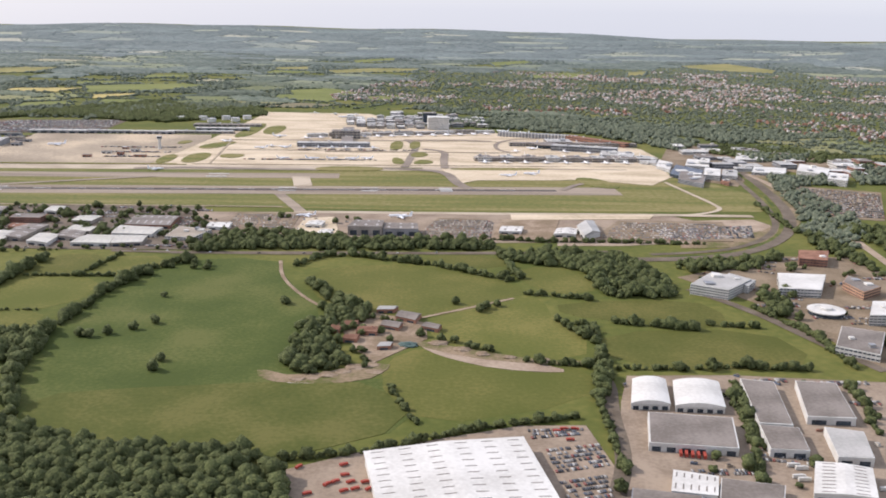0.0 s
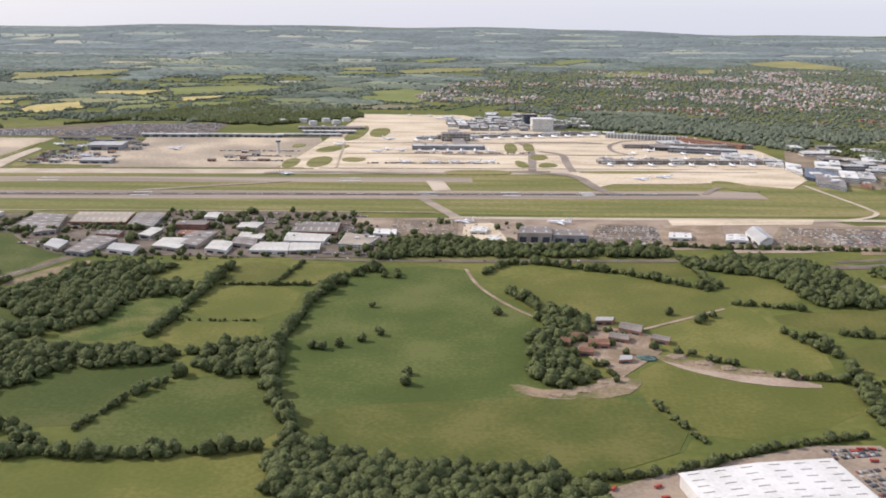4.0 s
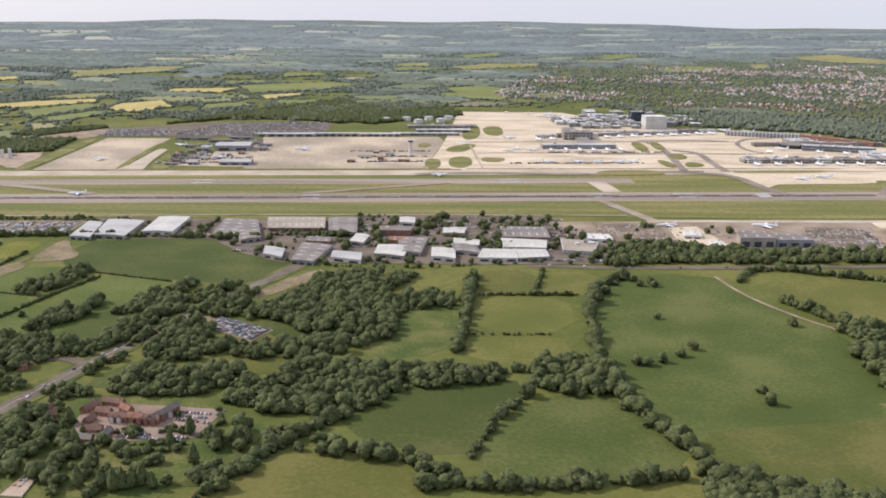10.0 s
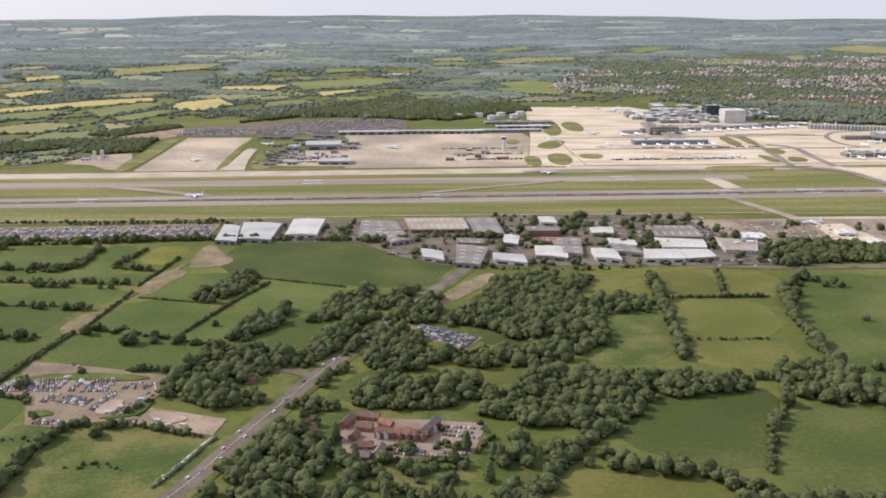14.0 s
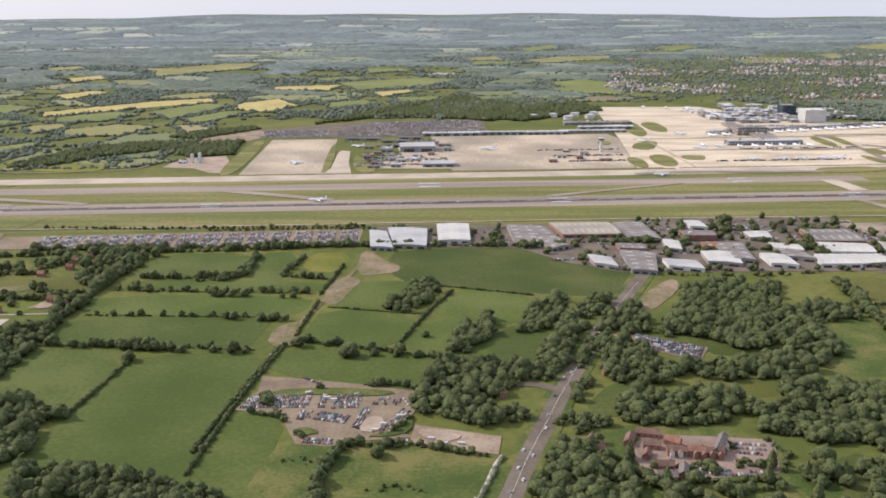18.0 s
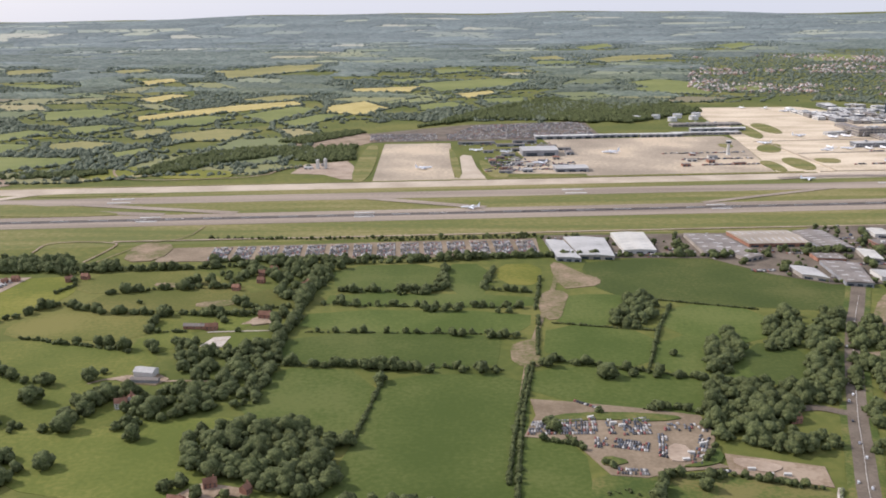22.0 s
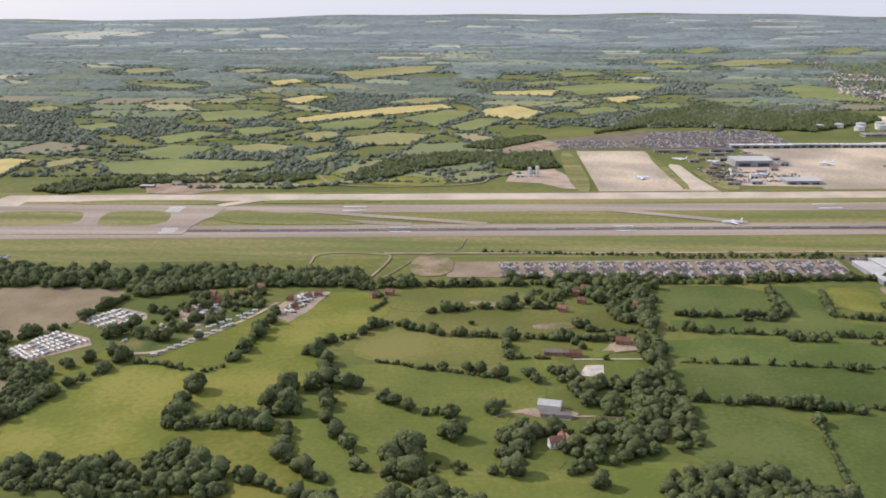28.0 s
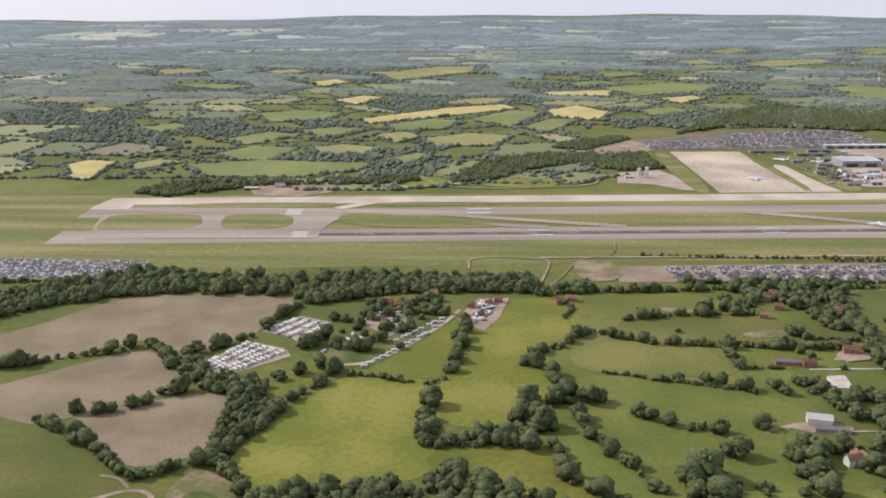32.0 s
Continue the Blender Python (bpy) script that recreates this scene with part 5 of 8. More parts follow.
    for f in FAR_FIELDS:
        for e0, e1 in zip(f, f[1:] + f[:1]):
            m = max(2, int(math.dist(e0, e1) / 4.5))
            out = Vector((e1[1] - e0[1], e0[0] - e1[0])).normalized() * 2.0
            for k in range(m):
                if rng.random() < 0.7:
                    put(e0[0] + (e1[0] - e0[0]) * k / m - out.x, e0[1] + (e1[1] - e0[1]) * k / m - out.y, 3.0 if e0[1] < 1900 else 4.0)
    # the two farther palettes hold haze in their colours
    for lo, hi, m in ((0, 1800, FIELD_FAR), (1800, 2700, FIELD_HAZE_MID), (2700, 9000, FIELD_HAZE_HILL)):
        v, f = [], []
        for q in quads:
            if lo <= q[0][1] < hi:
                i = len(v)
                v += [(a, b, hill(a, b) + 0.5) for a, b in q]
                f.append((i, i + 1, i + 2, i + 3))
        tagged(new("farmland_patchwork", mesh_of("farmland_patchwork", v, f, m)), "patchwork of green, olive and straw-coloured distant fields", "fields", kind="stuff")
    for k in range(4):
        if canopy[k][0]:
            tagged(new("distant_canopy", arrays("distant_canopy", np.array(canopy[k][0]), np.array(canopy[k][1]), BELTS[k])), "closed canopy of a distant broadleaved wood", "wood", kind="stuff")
    # crowns also flattened with distance, softening their shading as haze would
    grove("distant_trees", P[0], S[0], FAR3, "hedges and woods of the country beyond the airport", "trees", LEAF_HAZE_FAR, flat=0.8)
    grove("distant_woods", P[1], S[1], FAR1, "distant woods and hedges of the farmland", "trees", LEAF_HAZE_VALE, flat=0.6)
    grove("distant_woods", P[2], S[2], FAR0, "distant woods and hedges of the farmland", "trees", LEAF_HAZE_MID, flat=0.5)
    grove("hazed_hill_woods", P[3], S[3], FAR0, "woods on the low hills at the horizon, haze in their colour", "trees", LEAF_HAZE_HILL, flat=0.4)


far_country()
for q in ([(-1062, 1127), (-967, 1219), (-974, 1164), (-1046, 1120)], [(-1043, 1041), (-992, 1113), (-967, 1091), (-1010, 999)], [(-963, 1054), (-958, 1107), (-908, 1108), (-904, 1063)], [(-1046, 946), (-963, 994), (-901, 996), (-933, 931)], [(-802, 899), (-776, 936), (-728, 922), (-732, 892)], [(-875, 906), (-856, 967), (-819, 940), (-830, 888)]):
    sheet("field", q, 0.8, OLIVE, "dull olive pasture beyond the runway", "field")
wood([(-822, 908), (-803, 975), (-774, 1026), (-724, 1061), (-672, 1053), (-630, 1065), (-623, 982), (-664, 968), (-706, 1009), (-749, 971), (-787, 915)], 2.6, protos=MID, label="broadleaved wood beyond the runway")
wood([(-720, 1098), (-694, 1138), (-641, 1182), (-626, 1165), (-688, 1084)], 2.2, protos=MID, label="belt of trees beyond the runway")
wood([(-1081, 859), (-1061, 904), (-988, 918), (-939, 909), (-872, 933), (-839, 923), (-866, 902), (-979, 892), (-1050, 844)], 2.4, protos=MID, keep=0.6, label="belt of trees beyond the runway")
# darker near leaves put a cloud's shadow into this wood's colour
wood([(-527, 1281), (-472, 1379), (-381, 1494), (-309, 1418), (-307, 1285), (-350, 1226), (-494, 1312)], 3.0, step=4.2, protos=MID, label="large wood behind the car parks, darkened for cloud shadow")
wood([(-570, 1203), (-482, 1347), (-364, 1379), (-218, 1413), (-190, 1327), (-308, 1224), (-359, 1256), (-494, 1267)], 3.0, step=4.2, protos=MID, label="large wood behind the car parks, darkened for cloud shadow")
# paler leaves behind terminals and aprons, haze put into the colour
wood([(50, 1248), (145, 1217), (189, 1193), (240, 1177), (284, 1113), (328, 1040), (371, 1129), (272, 1267), (173, 1319), (71, 1323)], 3.0, step=5.0, protos=MID, material=LEAF_HAZE_FAR, keep=0.6, label="belt of trees behind the terminals")
wood([(76, 1300), (189, 1249), (302, 1187), (380, 1168), (413, 1136), (441, 1199), (343, 1263), (208, 1332)], 3.0, step=5.2, protos=MID, material=LEAF_HAZE_FAR, keep=0.6, label="belt of trees behind the terminals")

wood([(-417, 1228), (-378, 1323), (-300, 1348), (-217, 1403), (-212, 1478), (-316, 1479), (-429, 1376)], 2.8, step=4.4, protos=MID, material=LEAF_HAZE_FAR, keep=0.75, label="belt of trees behind the aprons")

# ---- buildings ----
FOOT = []


def clear(x, y, r=1.5):
    """True where no big building stands."""
    return not any(inside(f, x + a, y + b) for f in FOOT for a, b in ((0, 0), (r, 0), (-r, 0), (0, r), (0, -r)))


def quad_len(q):
    return math.dist(q[0], q[1]), math.dist(q[1], q[2])


def shed(q, h, roof, wall, label, category="warehouse", rise=0.03, lights=0, doors=0, name="warehouse", lw=0.09, arch=0.0, rows=1):
    """A big shed on the plan q (front left, front right, back right, back left) with a low ridge, roof lights and doors."""
    FOOT.append([tuple(p) for p in q])
    q = [Vector(p) for p in q]
    base = (q[0] + q[1] + q[2] + q[3]) / 4
    ob = new(name)
    ob.location = (base.x, base.y, 0)
    tagged(ob, label, category)
    p = [c - base for c in q]
    part("wall", mesh_of("wall", *prism([tuple(c) for c in p], 0, h), wall), ob)
    long_x = (p[1] - p[0]).length >= (p[2] - p[1]).length
    a, b, c, d = (p[0], p[1], p[2], p[3]) if long_x else (p[1], p[2], p[3], p[0])
    span = (d - a).length
    r = h + max(0.25, span * rise)
    o = 1.02
    if arch:
        a, b, c, d = p
    a, b, c, d = a * o, b * o, c * o, d * o
    m0, m1 = (a + d) / 2, (b + c) / 2
    v = [(*a, h), (*b, h), (*c, h), (*d, h), (*m0, r), (*m1, r), (*a, h + 0.18), (*b, h + 0.18), (*c, h + 0.18), (*d, h + 0.18), (*m0, r + 0.18), (*m1, r + 0.18)]
    f = [(6, 7, 11, 10), (8, 9, 10, 11), (0, 1, 7, 6), (2, 3, 9, 8), (1, 2, 8, 11, 7), (3, 0, 6, 10, 9)]
    if arch:
        v, f, n = [], [], 10
        for k in range(n + 1):
            t = k / n
            z = h + 0.1 + arch * (1 - (2 * t - 1) ** 2)
            v += [(*(a + (b - a) * t), z), (*(d + (c - d) * t), z), (*(a + (b - a) * t), h - 0.3), (*(d + (c - d) * t), h - 0.3)]
            if k:
                j = 4 * k
                f += [(j - 4, j, j + 1, j - 3), (j - 2, j + 2, j, j - 4), (j - 3, j + 1, j + 3, j - 1)]
        f += [(0, 1, 3, 2), (4 * n + 2, 4 * n + 3, 4 * n + 1, 4 * n)]
    elif rise == 0:
        v, f = prism([tuple(c2 * 0.965) for c2 in p], h, h + 0.1)
    rf = part("roof", mesh_of("roof", v, f, roof), ob)
    for k in range(lights):
        t = (k + 0.5) / lights
        for side, e0, e1 in ((0, a, b), (1, d, c)):
            x0, x1 = e0 + (e1 - e0) * (t - lw / lights), e0 + (e1 - e0) * (t + lw / lights)
            y0, y1 = m0 + (m1 - m0) * (t - lw / lights), m0 + (m1 - m0) * (t + lw / lights)
            for row in range(rows):
                lo, hi = (row + 0.25) / rows, (row + 0.68) / rows
                pts = [x0 + (y0 - x0) * lo, x1 + (y1 - x1) * lo, x1 + (y1 - x1) * hi, x0 + (y0 - x0) * hi]
                zs = [h + 0.24 + (r - h) * lo, h + 0.24 + (r - h) * lo, h + 0.24 + (r - h) * hi, h + 0.24 + (r - h) * hi]
                vv = [(*pt, z) for pt, z in zip(pts, zs)] + [(*pt, z - 0.1) for pt, z in zip(pts, zs)]
                part("roof_light", mesh_of("roof_light", vv, [(0, 1, 2, 3) if side == 0 else (3, 2, 1, 0), (4, 5, 1, 0), (5, 6, 2, 1), (6, 7, 3, 2), (7, 4, 0, 3)], ROOF_G if roof is ROOF_W else ROOF_L), rf)
    n = Vector((p[1].y - p[0].y, p[0].x - p[1].x)).normalized()
    for k in range(doors):
        t = (k + 0.5) / doors
        w2 = 0.3 / doors
        s0, s1 = p[0] + (p[1] - p[0]) * (t - w2) + n * 0.06, p[0] + (p[1] - p[0]) * (t + w2) + n * 0.06
        vv = [(*s0, 0.1), (*s1, 0.1), (*s1, h * 0.6), (*s0, h * 0.6)]
        vv += [(x - n.x * 0.1, y - n.y * 0.1, z) for x, y, z in vv]
        part("roller_door", mesh_of("roller_door", vv, [(0, 1, 2, 3), (0, 3, 7, 4), (1, 5, 6, 2), (3, 2, 6, 7)], GLASS), ob)
    return ob


def block(q, h, wall, roof, label, storeys=3, bays=8, category="building", name="building", plant=1, band=0.36):
    """A flat-roofed building with a parapet and window bands on each storey of every side."""
    FOOT.append([tuple(p) for p in q])
    q = [Vector(p) for p in q]
    base = sum(q, Vector((0, 0))) / 4
    ob = new(name)
    ob.location = (base.x, base.y, 0)
    tagged(ob, label, category)
    p = [c - base for c in q]
    if (p[1] - p[0]).cross(p[2] - p[0]) < 0:
        p = p[::-1]
    part("wall", mesh_of("wall", *prism([tuple(c) for c in p], 0, h), wall), ob)
    part("roof", mesh_of("roof", *prism([tuple(c * 0.96) for c in p], h - 0.1, h + 0.12), roof), ob)
    for i in range(4):
        s, e = p[i], p[(i + 1) % 4]
        d = (e - s)
        if d.length < 2:
            continue
        n = Vector((d.y, -d.x)).normalized() * 0.06
        for st in range(storeys):
            z0, z1 = h * (st + 0.38) / storeys, h * (st + 0.38 + band) / storeys
            v, f = [], []
            for k in range(bays):
                a, b = s + d * (k + 0.12) / bays + n, s + d * (k + 0.88) / bays + n
                j = len(v)
                v += [(*a, z0), (*b, z0), (*b, z1), (*a, z1), (*(a - n * 2), z0), (*(b - n * 2), z0), (*(b - n * 2), z1), (*(a - n * 2), z1)]
                f += [(j, j + 1, j + 2, j + 3), (j, j + 3, j + 7, j + 4), (j + 1, j + 5, j + 6, j + 2), (j + 3, j + 2, j + 6, j + 7)]
            tagged(part("window_band", mesh_of("window_band", v, f, GLASS), ob), kind="stuff")
    for k in range(plant):
        a, b = rng.uniform(0.12, 0.88, 2)
        c = p[0].lerp(p[1], a).lerp(p[3].lerp(p[2], a), b) * 0.88
        s = min(quad_len(p)) * rng.uniform(0.06, 0.13)
        part("roof_plant", mesh_of("roof_plant", *prism([(c.x - s, c.y - s), (c.x + s, c.y - s), (c.x + s, c.y + s), (c.x - s, c.y + s)], h, h + rng.uniform(0.6, 1.8)), METAL if k % 2 else ROOF_W), ob)
    return ob


def box(u0, u1, v0, v1):
    return AP(u0, v0, u1, v0, u1, v1, u0, v1)


def lathe(profile, seg=10):
    v, f = [], []
    for r, z in profile:
        v += [(r * math.cos(a * 6.2832 / seg), r * math.sin(a * 6.2832 / seg), z) for a in range(seg)]
    for i in range(len(profile) - 1):
        f += [(i * seg + a, i * seg + (a + 1) % seg, (i + 1) * seg + (a + 1) % seg, (i + 1) * seg + a) for a in range(seg)]
    f.append(tuple(range((len(profile) - 1) * seg, len(profile) * seg)))
    return v, f


def at_base(name, x, y, label, category, rz=0, group=""):
    ob = new(name)
    ob.matrix_world = pose(x, y, 0.2, 0, 0, rz)
    return tagged(ob, label, category, group)


ESTATE = "shed on the industrial estate beside the airfield"
for q, h, r, wl, n, dr in (([(-345.9, 614.4), (-333.8, 621.9), (-346, 672), (-364.4, 670.7)], 2.6, ROOF_G, WALL_T, 6, 3),
                           ([(-334.4, 648.2), (-295.3, 649.1), (-299, 681.3), (-339.9, 680.3)], 2.6, ROOF_N, WALL_B, 9, 5),
                           ([(-291.4, 642.2), (-271.7, 636.4), (-275.4, 681), (-296.2, 679.5)], 2.6, ROOF_G, WALL_G, 7, 3),
                           ([(-324.6, 581.3), (-311.8, 573.3), (-313.1, 592.7), (-326.7, 599.6)], 2.6, ROOF_L, WALL_T, 2, 2),
                           ([(-305.1, 566.6), (-291.1, 563.3), (-283.9, 602.3), (-304.2, 609)], 2.6, ROOF_G, WALL_G, 5, 3),
                           ([(-281.7, 575.2), (-262.6, 567.8), (-263.6, 585.2), (-282.1, 590.1)], 2.6, ROOF_L, WALL_W, 3, 2),
                           ([(-255.9, 584.2), (-237.3, 578), (-233.9, 602.4), (-254.8, 605.8)], 2.6, ROOF_C, WALL_T, 4, 2),
                           ([(-241.1, 589.6), (-227, 586), (-223.1, 624.3), (-242.8, 624.6)], 2.6, ROOF_G, WALL_T, 4, 2),
                           ([(-220.1, 579.1), (-205.2, 574.3), (-205.1, 596.5), (-220, 600.2)], 2.6, ROOF_C, WALL_W, 3, 2),
                           ([(-206.8, 593.4), (-189.2, 586.9), (-191.5, 606.8), (-207.7, 610.5)], 2.6, ROOF_G, WALL_T, 3, 2),
                           ([(-206.2, 612.2), (-189.6, 606.9), (-188.8, 619.9), (-205.8, 625.4)], 2.6, ROOF_C, WALL_T, 3, 2),
                           ([(-191.4, 576.6), (-166.4, 576.7), (-168.5, 597.3), (-187.4, 597.7)], 2.6, ROOF_C, WALL_W, 6, 3),
                           ([(-165.6, 576.7), (-146.8, 580.8), (-147.9, 597.1), (-167.8, 597.4)], 2.6, ROOF_C, WALL_T, 5, 3),
                           ([(-173.6, 603.2), (-146.8, 601.8), (-144.4, 621.2), (-174.5, 625.8)], 2.6, ROOF_C, WALL_W, 6, 4),
                           ([(-173.3, 629.3), (-141.6, 628), (-142.3, 657.9), (-173.4, 659.4)], 2.6, ROOF_G, WALL_B, 6, 4),
                           ([(-213.2, 638.7), (-199, 637.9), (-196.9, 654.1), (-212.9, 653)], 2.6, ROOF_C, WALL_T, 2, 2),
                           ([(-244.4, 669.5), (-233.1, 666.5), (-233.7, 684), (-244.8, 685.2)], 2.6, ROOF_C, WALL_W, 2, 1),
                           ([(-274.3, 614.2), (-265, 610), (-262.3, 630.1), (-271.9, 634.7)], 2.6, ROOF_C, WALL_T, 2, 1),
                           ([(-303.2, 614), (-286.9, 611.8), (-287.4, 623.3), (-304, 625.6)], 2.6, ROOF_G, WALL_B, 3, 2),
                           ([(-248.4, 617.6), (-234.1, 615.3), (-233.7, 626.9), (-248.9, 627.6)], 2.6, ROOF_T, WALL_B, 2, 2),
                           ([(-460.6, 620.6), (-446.1, 617.7), (-452.2, 658.6), (-463.8, 661.9)], 2.6, ROOF_L, WALL_G, 5, 3),
                           ([(-446.2, 624.9), (-425, 621.9), (-424.9, 665), (-451.5, 668.4)], 2.6, ROOF_L, WALL_T, 6, 3),
                           ([(-417.2, 635.1), (-396.6, 635.1), (-396.3, 678.4), (-418.3, 678.4)], 2.6, ROOF_C, WALL_W, 6, 3),
                           ([(-367.9, 627.6), (-351.2, 627.5), (-351.9, 671.4), (-370, 674.9)], 2.6, ROOF_G, WALL_T, 5, 2)):
    tone = "cream" if r is ROOF_C else "pale grey" if r is ROOF_L else "tan" if r is ROOF_N else "red" if r is ROOF_T else "dark grey"
    shed(q, h, r, wl, f"{tone} sheet-roofed {ESTATE}", lights=n, doors=dr)
block([(-256.6, 638.5), (-234.9, 638.2), (-233.9, 651.2), (-257.6, 651.5)], 4.2, WALL_B, ROOF_G, "brown brick office block on the industrial estate", 3, 14, "office", "office_block")
block([(-136.6, 596.3), (-117.4, 593.1), (-110.3, 618.2), (-134.7, 626.3)], 2.8, WALL_W, ROOF_N, "low pale office with a tan roof on the estate", 2, 9, "office", "office_block", 3)
shed([(-17.5, 617.4), (6, 617.8), (6.5, 638), (-13.7, 638)], 6.5, ROOF_G, WALL_T, "large tan aircraft hangar with a grey roof", "hangar", 0.02, 3, 3, "hangar")
shed([(6.6, 617.8), (31, 618.2), (30, 636), (7.2, 636)], 5.2, ROOF_G, WALL_G, "long grey hangar with a dark roof", "hangar", 0.02, 3, 3, "hangar")
for q, h, r, wl, n, dr in (([(117.2, 335.0), (132.6, 334.8), (136.8, 359.6), (123.0, 359.7)], 3, ROOF_W, WALL_W, 0, 4), ([(134.4, 333.2), (153.6, 331.9), (158.6, 357.5), (139.8, 358.3)], 3, ROOF_W, WALL_W, 0, 5), ([(116.0, 299.6), (147.2, 295.7), (153.1, 321.4), (121.6, 325.8)], 3.5, ROOF_G, WALL_W, 0, 6), ([(161.7, 316.8), (174.1, 315.6), (181.9, 357.3), (168.7, 360.6)], 3.5, ROOF_G, WALL_W, 4, 2), ([(158.3, 295.6), (172.0, 294.5), (175.3, 313.2), (161.3, 315.8)], 3.5, ROOF_G, WALL_W, 3, 2),
                           ([(182.5, 323.2), (200.9, 322.0), (208.1, 357.1), (191.7, 359.1)], 3.5, ROOF_G, WALL_W, 4, 2), ([(180.1, 290.1), (192.5, 289.1), (198.4, 310.5), (185.2, 314.1)], 3.5, ROOF_L, WALL_W, 3, 2), ([(161.2, 264.5), (180.6, 261.7), (188.0, 281.6), (170.4, 286.0)], 3.5, ROOF_W, WALL_W, 9, 3), ([(115.4, 265.9), (129.6, 263.2), (133.6, 275.9), (119.7, 280.0)], 3, ROOF_W, WALL_W, 6, 3), ([(129.5, 261.0), (148.6, 256.6), (154.2, 270.3), (134.3, 275.1)], 3, ROOF_G, WALL_W, 3, 4), ([(98.4, 250.4), (121.3, 248.5), (124.7, 263.2), (103.1, 267.9)], 3, ROOF_G, WALL_G, 0, 3)):
    tone = "white" if r is ROOF_W else "pale grey" if r is ROOF_L else "dark grey"
    shed(q, h, r, wl, f"{tone} roofed warehouse on a paved yard", lights=n if r is ROOF_W else 0, doors=dr, rise=0 if r is not ROOF_W else 0.03, arch=1.4 if r is ROOF_W and n == 0 else 0)
shed([(26.2, 229.5), (81.0, 234.7), (70.5, 299.1), (15.5, 286.6)], 5, ROOF_W, WALL_W, "very large white warehouse with rows of roof lights", lights=15, doors=0, rise=0.02, lw=0.05, rows=3)
block([(184.0, 492.1), (202.1, 481.0), (222.2, 503.5), (203.9, 518.0)], 6, WALL_W, ROOF_L, "white office block with long window bands", 4, 14, "office", "office_block", 2)
block([(203.9, 507.0), (217.2, 493.1), (225.3, 504.6), (214.3, 519.1)], 5, WALL_W, ROOF_L, "white office block with long window bands", 4, 10, "office", "office_block", 2)
block([(233.5, 489.7), (256.3, 487.4), (271.8, 518.9), (244.0, 521.5)], 5, WALL_W, ROOF_W, "white decked car park with open levels", 3, 12, "car park", "parking_deck", 0)
block([(270.6, 555.8), (286.7, 551.6), (297.8, 576.1), (278.4, 577.6)], 5, WALL_B, ROOF_T, "red brick office with a reddish roof", 3, 8, "office", "office_block")
block([(226.8, 400.6), (242.5, 389.2), (259.7, 420.4), (241.9, 429.0)], 4, WALL_W, ROOF_G, "grey-roofed commercial building in the town", 2, 10, "building", "building", 2)
block([(261.3, 440.8), (278.6, 440.7), (290.8, 464.9), (274.1, 465.0)], 6, WALL_W, ROOF_W, "white office block in the town", 4, 8, "office", "office_block")
rd = at_base("round_building", *[(247, 459)][0], "low round white building with a stepped roof", "building")
part("wall", mesh_of("wall", *lathe([(9, 0), (9, 2.2)], 24), GLASS), rd)
part("roof", mesh_of("roof", *lathe([(9.6, 2.2), (9.6, 2.7), (6, 3.0), (6, 2.8)], 24), ROOF_W), rd)
part("drum", mesh_of("drum", *lathe([(3.2, 2.9), (3.2, 3.8), (2.6, 4.0), (0.2, 4.1)], 20), ROOF_W), rd)
block([(275.5, 504.4), (278.5, 484.1), (293.3, 495.1), (284.6, 518.9)], 5, mat("orange_brown_cladding", (0.36, 0.21, 0.13), (0.44, 0.27, 0.17), 0.2, 1.0), ROOF_G, "grey-roofed office with orange-brown walls", 3, 8, "office", "office_block", 2)

# terminals
CONC = "grey terminal building of the airport"
def cluster(u0, u1, v0, v1, cols, rows, label, tallest=6.5, skip=0.12):
    """A crowd of flat-roofed halls, links and plant rooms on one plan."""
    for i in range(cols):
        for k in range(rows):
            if rng.random() < skip:
                continue
            w, d = (u1 - u0) / cols, (v1 - v0) / rows
            a, b = u0 + i * w + rng.uniform(0, 0.12) * w, v0 + k * d + rng.uniform(0, 0.15) * d
            h = rng.choice([2.6, 3.4, 4.2, 5.0, tallest])
            block(box(a, a + w * rng.uniform(0.72, 0.98), b, b + d * rng.uniform(0.65, 0.95)), h, (WALL_W, WALL_T, WALL_G)[rng.integers(0, 3)], (ROOF_L, ROOF_W, ROOF_L, ROOF_G)[rng.integers(0, 4)], label, 2 if h > 3 else 1, max(3, int(w / 3)), "terminal", "terminal_building", int(rng.integers(1, 4)))


cluster(-14, 62, 415, 520, 6, 7, "pale flat-roofed hall of the airport terminal")
cluster(62, 150, 436, 520, 5, 5, "pale flat-roofed hall of the airport terminal", 5.5, 0.3)
cluster(20, 118, 524, 598, 5, 4, "low grey hall behind the airport terminal", 4.5, 0.3)
cluster(-42, -16, 430, 560, 2, 6, "pale pier building of the airport terminal", 4.2, 0.25)
for u0, u1, v0, v1, h, st, by in ((-44, -30, 262, 402, 4, 2, 24), (-56, -22, 318, 336, 9, 3, 8), (-92, -11, 250, 264, 4.5, 2, 24), (97, 292, 158, 171, 3.6, 2, 50), (150, 300, 268, 278, 4, 2, 40), (195, 225, 274, 300, 5, 2, 12), (-255, -175, 352, 362, 3, 1, 12), (-235, -150, 420, 435, 3, 1, 12)):
    block(box(u0, u1, v0, v1), h, WALL_G if h == 4.5 else WALL_T, ROOF_L if int(u1) % 2 else ROOF_G, CONC if h > 4 else "low grey airport pier with window bands", st, by, "terminal", "terminal_building", 9 if h > 5 else 4)
